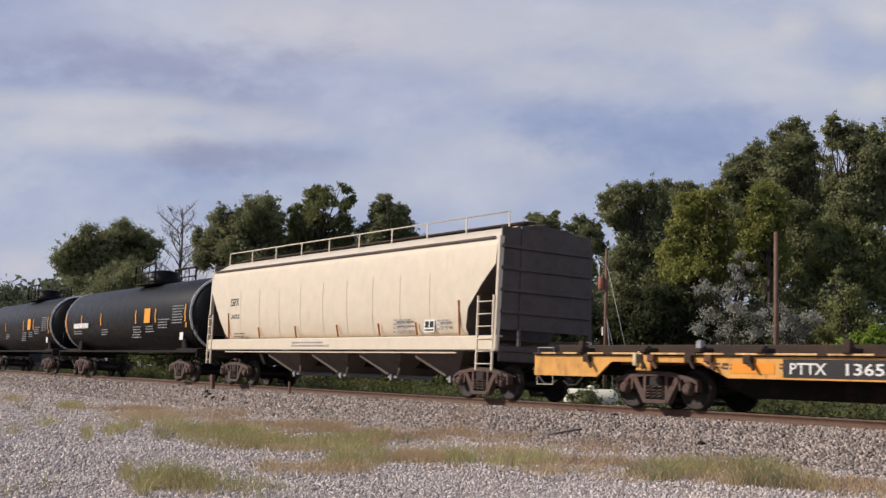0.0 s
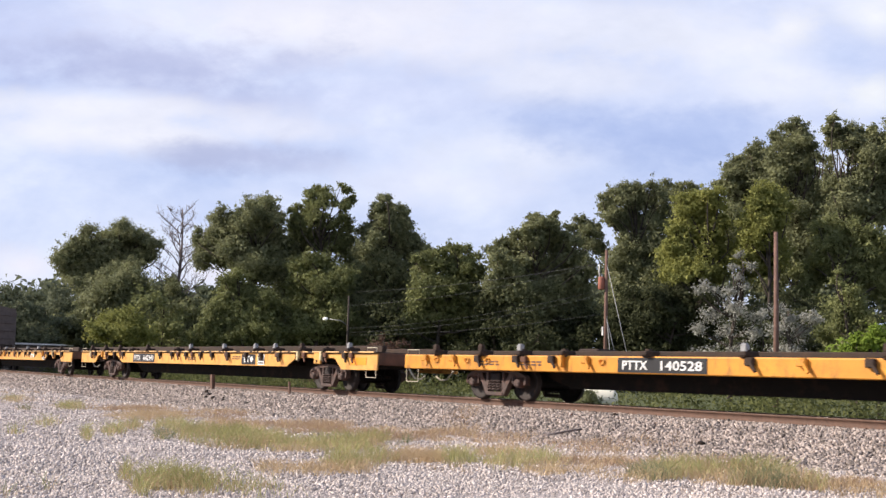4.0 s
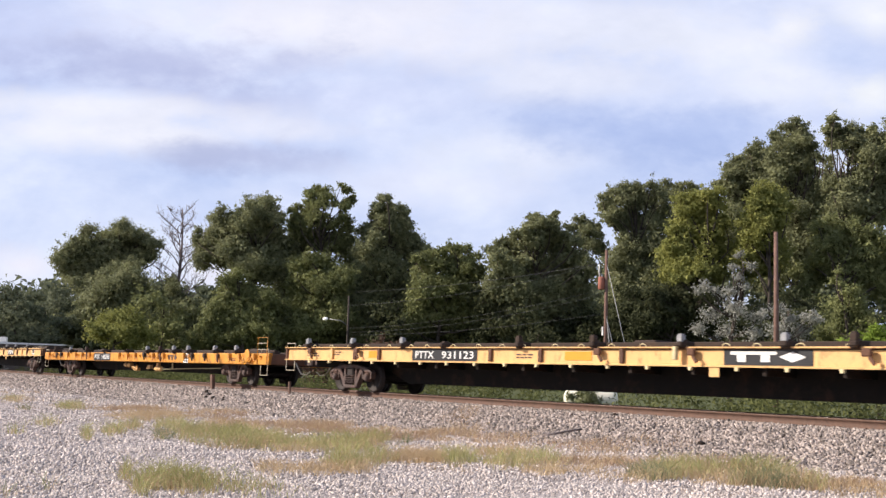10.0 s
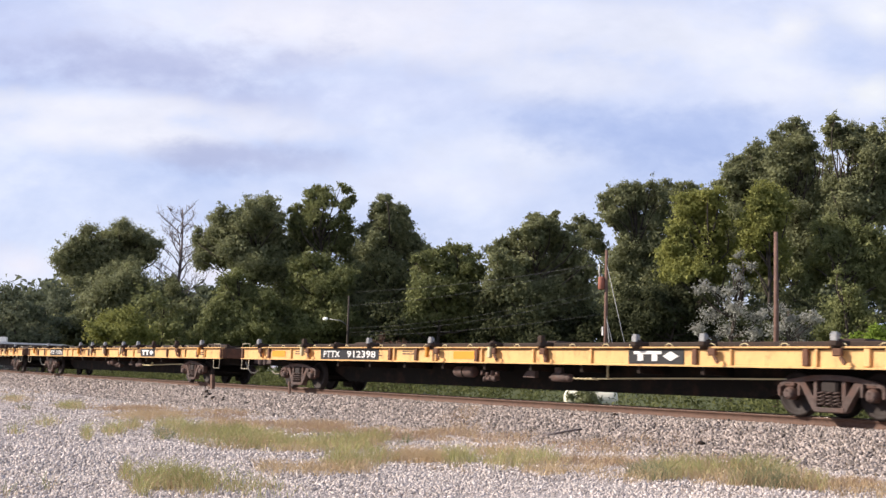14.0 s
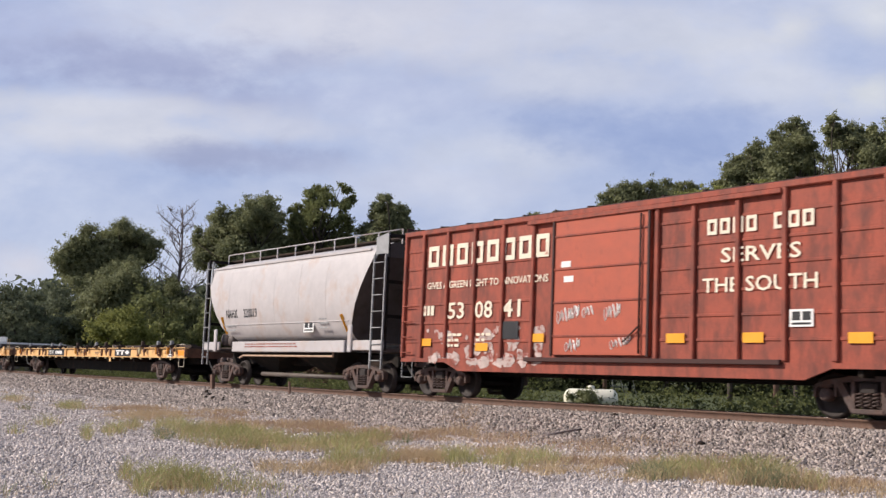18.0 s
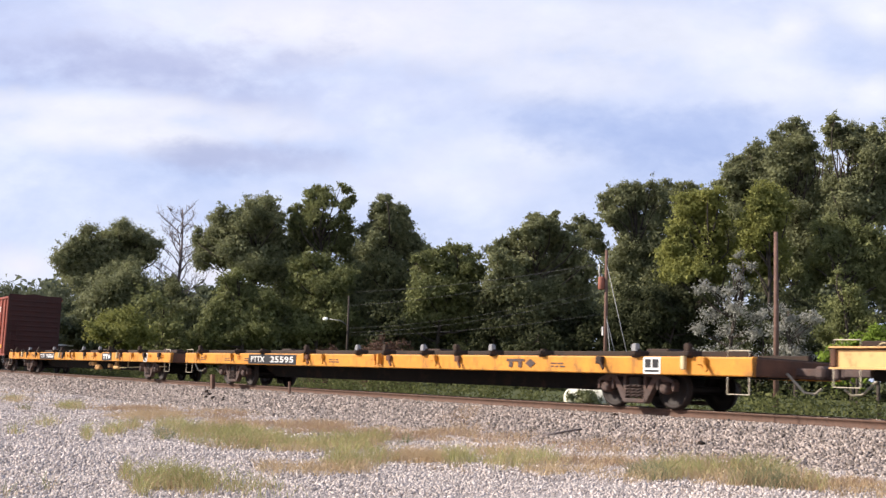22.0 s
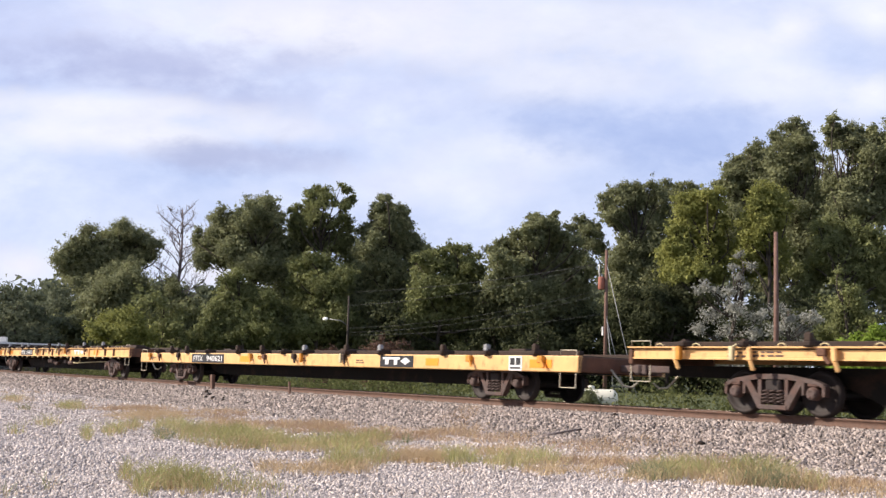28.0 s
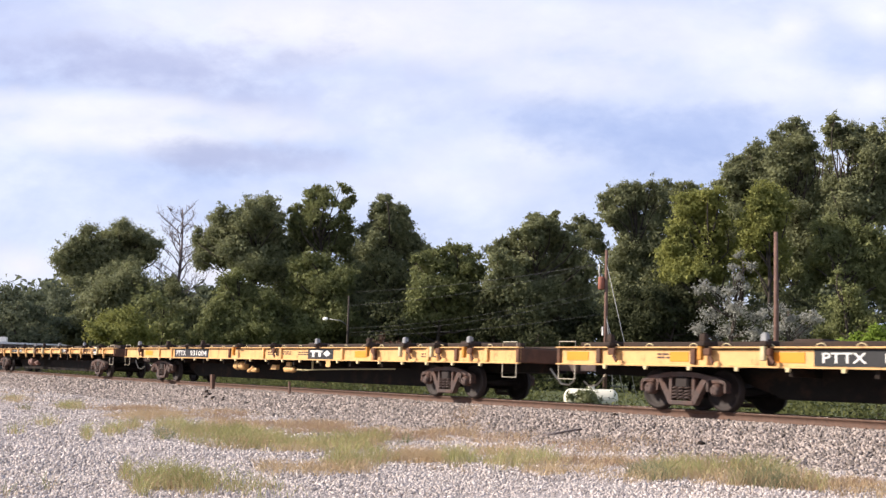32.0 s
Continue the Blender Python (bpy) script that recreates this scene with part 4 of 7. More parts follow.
wood_tree(-53.0, 64.7, L_DARK, 422, ((-1.8, 22.9, 0.39), (-1.3, 23.3, 0.34), (-1.5, 22, 0.59), (-0.5, 22.3, 0.59), (0.4, 22.6, 0.59), (1.2, 22.6, 0.49), (-1, 20.9, 0.49), (0.2, 21.2, 0.79), (1.3, 21.3, 0.79), (2.2, 22, 0.59), (2.8, 22.5, 0.69), (0.6, 19.8, 0.69), (1.6, 19.8, 0.98), (2.7, 20.6, 0.88), (-1.3, 19.4, 0.44), (-1.5, 17.7, 0.79), (-0.3, 17.5, 0.88), (1.2, 17.9, 1.08), (2.5, 18.3, 1.08), (-0.7, 15.8, 1.08), (0.9, 15.8, 1.18), (2.6, 16.2, 1.18), (3.8, 20.6, 1.18), (4.2, 17.8, 1.38), (4.2, 22, 0.88)))
wood_tree(-51.1, 60.1, L_MID, 423, ((-1.5, 13.5, 0.75), (-0.3, 13.7, 0.84), (1.1, 13.5, 0.84), (2.2, 13, 0.84), (-1.1, 12, 0.93), (0.5, 11.7, 1.03), (2, 11.3, 1.03), (3.4, 12.1, 1.03), (-0.5, 10.2, 0.84), (1.2, 9.7, 0.93), (2.8, 9.3, 1.03), (-1.9, 10.4, 0.7), (-2.4, 8.6, 0.75), (-1.6, 7.1, 0.93), (3.9, 9.9, 1.12)))
wood_tree(-59.9, 49.8, L_SHADED, 424, ((-2.6, 7.8, 0.9), (-1.3, 7.4, 1.09), (0.2, 7.9, 0.99), (1.5, 8.1, 0.99), (2.7, 7.7, 0.9), (-3.5, 6, 1.09), (-1.7, 5.6, 1.18), (0.2, 5.9, 1.18), (1.9, 6.1, 1.09), (3.6, 6.1, 0.99), (4.2, 7.9, 0.81)))
wood_tree(-61.7, 68.6, L_DARK, 431, ((2.3, 21.7, 0.48), (3.1, 21.1, 0.48), (3.7, 19.3, 0.74), (1.9, 19.9, 0.74), (-2.3, 22.5, 0.48), (-2.8, 20.5, 1.06), (-1.7, 22.1, 0.69), (-1.2, 20.5, 1.06), (0.1, 19.9, 1.27), (1.5, 18.8, 1.17), (-3.3, 18.7, 1.27), (-1.6, 18.4, 1.27), (-4.7, 19.5, 0.85), (0.6, 22, 0.85), (2, 23, 0.53), (2.9, 18.3, 1.06), (4.7, 18, 1.17), (6.5, 20.2, 1.06), (-0.9, 16.3, 1.38), (-3.3, 15.3, 1.38), (1.5, 15.2, 1.49), (3.7, 15.2, 1.49), (6.4, 15.1, 1.49)))
wood_tree(-105.3, 23.7, L_DARK, 432, ((-0.8, 9.7, 1.12), (-1.9, 8.9, 1.12), (1, 10.4, 1.01), (0.2, 8.4, 1.34), (-3, 8.3, 1.01), (-1.2, 7.5, 1.34), (1.8, 8.2, 1.23), (-4, 8.8, 0.78)))
wood_tree(-93.9, 35.2, L_DARK, 433, ((-0.1, 13, 0.96), (-0.3, 11.4, 1.18), (0.7, 11.9, 0.96), (6.1, 11.1, 1.07), (7.2, 10, 1.18), (-0.2, 8.7, 1.29), (6.4, 8.4, 1.18), (-1.1, 6, 1.29), (7.3, 5.2, 1.29)))


def understory():
    """Bushes that close the wood below the crowns."""
    rng = np.random.default_rng(77)
    for i in range(34):
        az = radians(51.72 + 27 - 54 * (i + rng.uniform(-0.3, 0.3)) / 33)
        d = 112 - 26 * i / 33 + rng.uniform(-4, 8)
        x, y = EYE.x - math.sin(az) * d, EYE.y + math.cos(az) * d
        h = rng.uniform(5.0, 8.5)
        # left bushes carry the haze colour, right ones the painted shade colour
        ob = tree("bush", x, y, h, rng.uniform(5.5, 8), L_FAR if i < 6 else L_MID if i < 15 and i % 3 == 2 else L_DARK if i < 15 else L_SHADED, "dense dark green undergrowth bush in the wood", 300 + i,
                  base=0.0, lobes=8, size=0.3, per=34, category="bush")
        tagged(ob, group="undergrowth bushes")


understory()


def far_wood():
    rng = np.random.default_rng(9)
    c, sp = [], []
    for i in range(900):
        az = radians(51.72 + rng.uniform(-34, 34))
        d = rng.uniform(125, 150) + 30 * max(0, (math.degrees(az) - 60) / 20)
        z = GZ + rng.uniform(0.15, 1.0) ** 0.8 * (10.0 + 9.0 * min(1.0, max(0.0, (47 - math.degrees(az)) / 8)))
        c.append((EYE.x - math.sin(az) * d, EYE.y + math.cos(az) * d, z))
        sp.append(rng.uniform(1.6, 2.6))
    v, f = leaves(np.array(c), np.array(sp), 90, 0.8, rng)
    ob = new("far_wood", from_arrays("far_wood", v, f, L_FAR))
    tagged(ob, "dark mass of far trees deep in the wood", "wood", kind="stuff")


far_wood()


def dead_tree():
    rng = np.random.default_rng(21)
    root = new("dead_tree")
    root.location = (-108.56, 31.08, GZ)
    bm = bmesh.new()
    limb(bm, (0, 0, 0), (0.2, 0.1, 9), 0.3, 0.2, rng, 0.02, 7)
    limb(bm, (0.2, 0.1, 9), (0.1, 0.3, 17.2), 0.2, 0.04, rng, 0.03, 6, 5)
    part("trunk", bm, M_DEADWOOD, root)
    for i in range(26):
        z = 6.0 + 10.6 * i / 26
        ang = i * 2.3
        L = (3.9 - 2.1 * i / 26) * rng.uniform(0.7, 1.2)
        bm = bmesh.new()
        base = np.array([0.15, 0.15, z])
        tip = base + np.array([math.cos(ang) * L, math.sin(ang) * L, L * rng.uniform(0.55, 1.1)])
        limb(bm, base, tip, 0.06, 0.02, rng, 0.1, 5, 4)
        for k in range(15):
            p = base + (tip - base) * rng.uniform(0.35, 0.95)
            d = rng.normal(size=3) * 0.55
            d[2] = abs(d[2]) + 0.35
            limb(bm, p, p + d * L * 0.4, 0.022, 0.01, rng, 0.1, 4, 2)
        part("branch", bm, M_DEADWOOD, root)
    tagged(root, "tall bare dead grey tree standing in the wood", "tree")


dead_tree()
def shrub(name, x, y, leaf, seed, boughs, label, size, cover):
    ob = wood_tree(x, y, leaf, seed, boughs, size, cover, leaf is not L_GREY)
    ob.name = name
    del ob["group"]
    tagged(ob, label, name.split("_")[-1])


shrub("grey_shrub", -40.3, 32.2, L_GREY, 41, ((-1.3, 6.4, 0.39), (-1.7, 6.2, 0.26), (-0.1, 6.1, 0.45), (-0.8, 6.2, 0.32), (0.3, 7.6, 0.26), (0.7, 8.3, 0.26), (1.1, 7.6, 0.26), (0.5, 7.0, 0.29),
      (0.9, 6.5, 0.36), (-0.9, 4.9, 0.58), (-1.6, 4.1, 0.45), (0.2, 5.1, 0.58), (-0.1, 4.0, 0.58), (1.4, 4.8, 0.58), (1.2, 3.9, 0.58), (0.3, 2.6, 0.9), (-1.0, 2.4, 0.8)),
      "tall thin pale grey-leaved shrub beside a wooden pole", 0.11, 5.0)
shrub("grey_shrub", -35.8, 31.8, L_GREY, 42, ((-0.8, 5.0, 0.4), (-0.2, 4.4, 0.5), (0.6, 4.7, 0.43), (1.1, 4.5, 0.31), (-1.0, 3.9, 0.5), (0.3, 3.8, 0.5), (0.0, 2.6, 0.9)),
      "low pale grey-leaved shrub below the wood", 0.11, 5.5)
shrub("bush", -35.1, 35.9, L_MID, 44, ((0.0, 6.1, 0.45), (-0.7, 7.3, 0.23), (-0.4, 6.6, 0.29), (0.4, 5.5, 0.58), (-0.3, 5.2, 0.58), (0.8, 4.7, 0.52), (-0.7, 4.4, 0.52), (0.1, 4.0, 0.58),
      (1.0, 4.0, 0.45), (0.2, 2.8, 0.9)), "mid green leafy bush at the wood's edge", 0.12, 10.0)
shrub("bush", -24.2, 20.3, L_LIME, 45, ((0.0, 3.4, 0.3), (0.3, 2.9, 0.36), (-0.3, 2.7, 0.3), (0.0, 2.1, 0.5)), "lime green young bush in full sun", 0.12, 9.0)
shrub("bush", -24.9, 20.0, L_LIME, 46, ((0.0, 3.0, 0.28), (0.3, 2.6, 0.3), (-0.2, 2.4, 0.26), (0.1, 1.9, 0.42)), "lime green young bush in full sun", 0.12, 9.0)
tree("pale_bush", -94.6, 8.9, 1.0, 1.7, L_GREY, "small pale flowering bush beyond the track", 49, base=0.0, lobes=7, size=0.12, per=22, category="bush")
tree("brown_brush", -55.4, 19.6, 3.1, 3.4, L_BROWN, "reddish brown dry brush beyond the track", 47, base=0.0, lobes=12, size=0.13, per=40, category="brush")
tree("brown_brush", -62.4, 20.0, 2.6, 3.0, L_BROWN, "reddish brown dry brush beyond the track", 48, base=0.0, lobes=12, size=0.13, per=40, category="brush")


def far_shed():
    root = new("far_shed")
    root.matrix_basis = pose(-98.6, 13.6, GZ, 0, 0, 62)
    bm = bmesh.new()
    add_box(bm, (0, 0, 1.3), (5.5, 4.0, 2.6), 0.03)
    part("wall", bm, M_BAY, root)
    bm = bmesh.new()
    add_prism(bm, [(-3.0, 2.6), (3.0, 2.6), (3.0, 2.70), (-3.0, 2.78)], -2.3, 2.3)
    part("roof", bm, M_WHITE, root, "pale metal roof")
    bm = bmesh.new()
    add_box(bm, (-2.2, -1.2, 2.98), (0.6, 0.6, 0.45), 0.04)
    part("roof_vent", bm, M_WHITE, root)
    for k in (-1.5, 0.6):
        bm = bmesh.new()
        add_box(bm, (k, -2.01, 1.6), (0.9, 0.05, 0.9), 0.01)
        part("window", bm, M_BLACKPANEL, root)
    tagged(root, "low pale metal shed far down the line", "shed")


far_shed()


def weeds():
    """Low weeds on the far side of the track."""
    rng = np.random.default_rng(31)
    c, sp = [], []
    for i in range(3600):
        s, lat = rng.uniform(-115, 14), 4.4 + 13 * rng.random() ** 1.4
        if -37 < s < -25 and lat < 13.5:
            continue
        if noise.noise(Vector((s * 0.16, lat * 0.3, 2.0))) < rng.uniform(-0.4, 0.25):
            continue
        p = beside(s, lat, GZ + rng.uniform(0.0, 0.42 + 0.035 * lat))
        c.append(tuple(p))
        sp.append(rng.uniform(0.35, 0.75))
    v, f = leaves(np.array(c), np.array(sp), 40, 0.12, rng)
    ob = new("lineside_weeds", from_arrays("lineside_weeds", v, f, L_WEED))
    tagged(ob, "knee-high green weeds on the far side of the track", "weeds", kind="stuff")


weeds()


# ---------------------------------------------------------------- poles, wires and small things of the place
def wire(pts, r, parent, label=""):
    bm = bmesh.new()
    add_tube(bm, pts, r, 5)
    return part("wire", bm, M_WIRE, parent, label)


def sag(a, b, drop, n=14):
    a, b = Vector(a), Vector(b)
    return [a.lerp(b, i / n) - Vector((0, 0, 4 * drop * (i / n) * (1 - i / n))) for i in range(n + 1)]


def pole(x, y, top, r, label, wood=None):
    root = new("utility_pole")
    root.location = (x, y, GZ)
    bm = bmesh.new()
    add_tube(bm, [(0, 0, -0.3), (0.03, 0, top * 0.5), (0.02, 0.02, top)], [r, r * 0.85, r * 0.68], 10)
    part("shaft", bm, wood or M_POLE, root)
    return tagged(root, label, "utility pole")


def build_poles():
    a = pole(-51.72, 34.26, 9.4, 0.14, "leaning brown wooden utility pole with transformer and guy wires")
    bm = bmesh.new()
    add_lathe(bm, [(0.05, -0.02), (0.2, 0), (0.22, 0.05), (0.22, 0.72), (0.19, 0.8), (0.05, 0.84)], 14, "Z", (-0.24, -0.16, 6.85))
    add_box(bm, (-0.12, -0.08, 7.2), (0.16, 0.1, 0.5), 0.01)
    part("transformer", bm, mat("rusty_red_can", (0.33, 0.12, 0.08), 0.7), a, "rusty red transformer can")
    bm = bmesh.new()
    add_tube(bm, [(-0.36, -0.24, 7.6), (-0.37, -0.25, 8.5)], 0.045, 6)
    part("cutout_fuse", bm, M_WHITE, a, "white fuse holder")
    bm = bmesh.new()
    add_box(bm, (-0.12, -0.12, 4.15), (0.1, 0.1, 0.55), 0.01)
    part("marker", bm, M_WHITE, a, "white marker plate")
    bm = bmesh.new()
    add_lathe(bm, [(0.02, 0), (0.05, 0.02), (0.05, 0.1), (0.02, 0.14)], 8, "Z", (0, 0, 9.4))
    part("insulator", bm, M_STEEL, a)
    for dx, dy, z0 in ((2.2, 0.6, 8.4), (1.1, -0.3, 5.2), (0.9, 0.9, 5.0)):
        bm = bmesh.new()
        add_tube(bm, [(0.1, 0, z0), (dx, dy, 0.0)], 0.028, 5)
        part("guy_wire", bm, M_STEEL, a, "pale guy wire")
    b = pole(-34.85, 28.79, 8.75, 0.15, "bare reddish brown wooden utility pole")
    lamp = pole(-71.59, 27.59, 6.7, 0.10, "wooden pole carrying a street lamp arm", M_BARK)
    bm = bmesh.new()
    add_tube(bm, [(0, 0, 4.5), (-0.3, -0.4, 4.85), (-0.9, -1.1, 4.95)], 0.035, 6)
    arm = part("lamp_arm", bm, M_STEEL, lamp)
    bm = bmesh.new()
    add_lathe(bm, [(0.02, -0.35), (0.1, -0.25), (0.14, 0.0), (0.1, 0.25), (0.03, 0.3)], 10, "X", (-1.05, -1.3, 4.95))
    part("lamp_head", bm, M_WHITE, arm, "white street lamp head")
    root = new("overhead_wires")
    tagged(root, "thin overhead wires slung between the poles", "wires")
    for za, zb, d in ((8.6, 6.0, 0.5), (6.9, 4.3, 0.5), (6.6, 4.0, 0.55), (5.3, 3.8, 0.35)):
        wire(sag((-51.72, 34.26, za + GZ), (-71.59, 27.59, zb + GZ), d), 0.011, root)
    wire(sag((-51.72, 34.26, 8.6 + GZ), (-90.0, 36.0, 7.5), 0.5), 0.014, root)


build_poles()


def propane_tank():
    root = new("propane_tank")
    root.matrix_basis = pose(-30.7, 11.45, GZ, 0, 0, 44)
    bm = bmesh.new()
    prof = [(0.02, -1.02)] + [(0.36 * math.sin(a), -0.78 - 0.24 * math.cos(a)) for a in [0.3, 0.6, 0.9, 1.2, 1.5]]
    prof += [(r, -h) for r, h in prof[::-1]]
    add_lathe(bm, prof, 20, "X", (0, 0, 0.46))
    part("tank", bm, M_TANKWHITE, root)
    bm = bmesh.new()
    add_lathe(bm, [(0.12, 0.80), (0.13, 0.82), (0.13, 0.92), (0.08, 0.95)], 12, "Z", (0, 0, 0))
    part("valve_cover", bm, M_TANKWHITE, root)
    for q in (-0.6, 0.6):
        bm = bmesh.new()
        add_box(bm, (q, 0, 0.06), (0.14, 0.5, 0.16), 0.01)
        part("foot", bm, M_STEEL, root)
    tagged(root, "white horizontal gas tank half hidden by weeds", "gas tank")
    tree("bush", -29.85, 10.4, 0.9, 1.2, L_DARK, "small dark green bush before the gas tank", 61, base=0.0, lobes=6, size=0.1, per=26, category="bush")


propane_tank()


def lineside():
    for (x, y, h, r, tilt, label) in ((-37.35, -0.84, 0.78, 0.085, 6, "short rusty brown post at the ballast edge"),
                                      (-31.7, -1.05, 0.66, 0.04, 5, "thin rusty stake at the ballast edge")):
        root = new("trackside_post")
        root.matrix_basis = pose(x, y, -0.42, 0, -tilt, 0)
        bm = bmesh.new()
        add_box(bm, (0, 0, h / 2), (r * 2, r * 1.4, h), 0.01)
        part("post", bm, M_RAIL, root)
        if r > 0.05:
            bm = bmesh.new()
            add_box(bm, (-r * 2.2, 0, h * 0.22), (r * 1.4, r, h * 0.44), 0.01)
            part("stub", bm, M_TIE, root)
        tagged(root, label, "post")
    root = new("branch_stick")
    bm = bmesh.new()
    rng = np.random.default_rng(3)
    limb(bm, (-17.5, -3.6, -0.6), (-17.1, -2.76, -0.42), 0.03, 0.018, rng, 0.05)
    part("stick", bm, M_DEADWOOD, root)
    tagged(root, "dry brown stick lying on the ballast", "stick")


lineside()


def dark_rock(s, lat, size, seed, label):
    """A dark angular stone half sunk in the ballast."""
    rng = np.random.default_rng(seed)
    root = new("dark_rock")
    p = on_track(s, lat, bed_height(lat) + 0.25 * size)
    root.location = p
    bm = bmesh.new()
    bmesh.ops.create_icosphere(bm, subdivisions=2, radius=size / 2)
    for v in bm.verts:
        v.co *= 1 + 0.35 * noise.noise(v.co * (2.2 / size) + Vector((seed, 0, 0)))
        v.co.z *= 0.75
    part("stone", bm, M_UNDER, root)
    tagged(root, label, "rock")


dark_rock(-13.6, -3.3, 0.16, 1, "fist-sized black stone lying on the ballast bank")
dark_rock(-17.3, -1.75, 0.14, 2, "flat black stone lying below the rail")
for k, (ds, dl, size) in enumerate(((0.5, -0.6, 0.2), (1.4, -0.9, 0.17), (2.4, -1.2, 0.18), (3.4, -1.3, 0.14), (1.7, -1.15, 0.15), (0.9, -0.95, 0.12), (2.9, -1.05, 0.12))):
    dark_rock(-37.3 + ds, -1.75 + dl, size, 5 + k, "dark broken lump beside the rusty post")


# ---------------------------------------------------------------- rolling stock: shared running gear
WHEEL_R = 0.43


def make_frame(bm):
    """Cast side frame: arched top chord, slanted arms, columns and spring seat."""
    for sx in (-1, 1):
        for poly in ([(0.0, 0.80), (0.36, 0.79), (0.90, 0.70), (1.12, 0.62), (1.16, 0.50), (1.04, 0.58), (0.66, 0.655), (0.30, 0.69), (0.0, 0.70)],
                     [(0.68, 0.66), (0.54, 0.67), (0.27, 0.28), (0.27, 0.12), (0.35, 0.12)],
                     [(0.27, 0.72), (0.345, 0.72), (0.345, 0.34), (0.27, 0.24)],
                     [(0.64, 0.66), (0.71, 0.65), (0.70, 0.40), (0.66, 0.40)],
                     [(1.09, 0.60), (1.16, 0.58), (1.15, 0.38), (1.10, 0.38)]):
            add_prism(bm, [(sx * x, z) for x, z in poly], -0.08, 0.08)
    add_box(bm, (0, 0, 0.145), (0.66, 0.20, 0.10), 0.02)


def make_bolster(bm):
    add_box(bm, (0, 0, 0.57), (0.36, 2.2, 0.24), 0.04)
    add_lathe(bm, [(0.3, 0.69), (0.3, 0.75)], 16, "Z")
    for sx in (-0.5, 0.5):
        add_beam(bm, (sx, -0.75, 0.33), (sx, 0.75, 0.33), 0.09, 0.12, 0.01)


def make_spring(bm):
    pts = [(0.07 * math.cos(a), 0.07 * math.sin(a), 0.21 + 0.27 * a / (2 * math.pi * 4)) for a in [2 * math.pi * k / 6 for k in range(25)]]
    add_tube(bm, pts, 0.021, 4)


def make_wheelset(bm):
    add_lathe(bm, [(0.07, -1.09), (0.075, -0.85), (0.085, -0.62), (0.085, 0.62), (0.075, 0.85), (0.07, 1.09)], 12, "Y")
    for s in (-1, 1):
        prof = [(0.09, 0.66), (0.13, 0.65), (0.16, 0.70), (0.34, 0.735), (0.36, 0.70), (WHEEL_R + 0.026, 0.685), (WHEEL_R + 0.026, 0.71),
                (WHEEL_R, 0.725), (WHEEL_R - 0.004, 0.81), (0.37, 0.815), (0.35, 0.775), (0.16, 0.765), (0.13, 0.82), (0.09, 0.82)]
        add_lathe(bm, [(r, s * y) for r, y in prof], 28, "Y")


def make_cap(bm):
    add_lathe(bm, [(0.115, -1.0), (0.12, -1.10), (0.10, -1.13), (0.06, -1.14)], 12, "Y")
    for k in range(3):
        a = 2 * math.pi * k / 3
        add_box(bm, (0.065 * math.cos(a), -1.145, 0.065 * math.sin(a)), (0.035, 0.02, 0.035))


def make_adapter(bm):
    add_lathe(bm, [(0.08, -0.10), (0.125, -0.08), (0.135, 0.06), (0.10, 0.1)], 12, "Y", (0, 0, 0.44))
    add_box(bm, (0, 0, 0.60), (0.24, 0.16, 0.08), 0.02)


WHEELSETS = []
TRAIN = []


def add_truck(parent, x):
    """A two-axle truck under a car: bolster with frames, springs, wheelsets."""
    # bolster in the near-black wheel colour, standing in for shade inside the truck
    truck = part("truck", shared("truck", make_bolster, M_WHEELSHADE), None, parent, "", Matrix.Translation((x, 0, 0)))
    for sy in (-1, 1):
        part("side_frame", shared("side_frame", make_frame, M_TRUCK), None, truck, "", Matrix.Translation((0, sy * 1.0, 0)))
        for dx in (-0.165, 0.0, 0.165):
            for dy in ((-0.06, 0.06) if sy < 0 else (0,)):
                part("spring", shared("spring", make_spring, M_TRUCK), None, truck, "", Matrix.Translation((dx, sy * 1.0 + dy, 0)))
        for dx in (-0.89, 0.89):
            part("bearing_adapter", shared("bearing_adapter", make_adapter, M_BEARING), None, truck, "", Matrix.Translation((dx, sy * 1.0, 0)))
    for dx in (-0.89, 0.89):
        ws = part("wheelset", shared("wheelset", make_wheelset, M_WHEELSHADE), None, truck, "", Matrix.Translation((dx, 0, WHEEL_R)))
        WHEELSETS.append((ws, dx, x, len(TRAIN)))
        cap = shared("bearing_cap", make_cap, M_TRUCK)
        part("bearing_cap", cap, None, truck, "", Matrix.Translation((dx, 0, WHEEL_R)))
    return truck


def make_coupler(bm):
    add_box(bm, (0.28, 0, 0.86), (0.6, 0.14, 0.16), 0.02)
    add_box(bm, (0.62, -0.05, 0.86), (0.22, 0.26, 0.26), 0.05)
    add_box(bm, (0.70, 0.09, 0.86), (0.16, 0.10, 0.26), 0.03)


def make_hose(bm):
    add_tube(bm, [(0.05, -0.42, 0.82), (0.25, -0.44, 0.66), (0.45, -0.4, 0.46), (0.62, -0.3, 0.44), (0.72, -0.22, 0.55)], 0.025, 6)


def add_couplers(parent, half):
    for sx in (-1, 1):
        m = Matrix.Translation((sx * half, 0, 0)) @ Matrix.Rotation(0 if sx > 0 else math.pi, 4, "Z")
        part("coupler", shared("coupler", make_coupler, M_TRUCK), None, parent, "", m)
        part("air_hose", shared("air_hose", make_hose, M_IRON), None, parent, "", m)


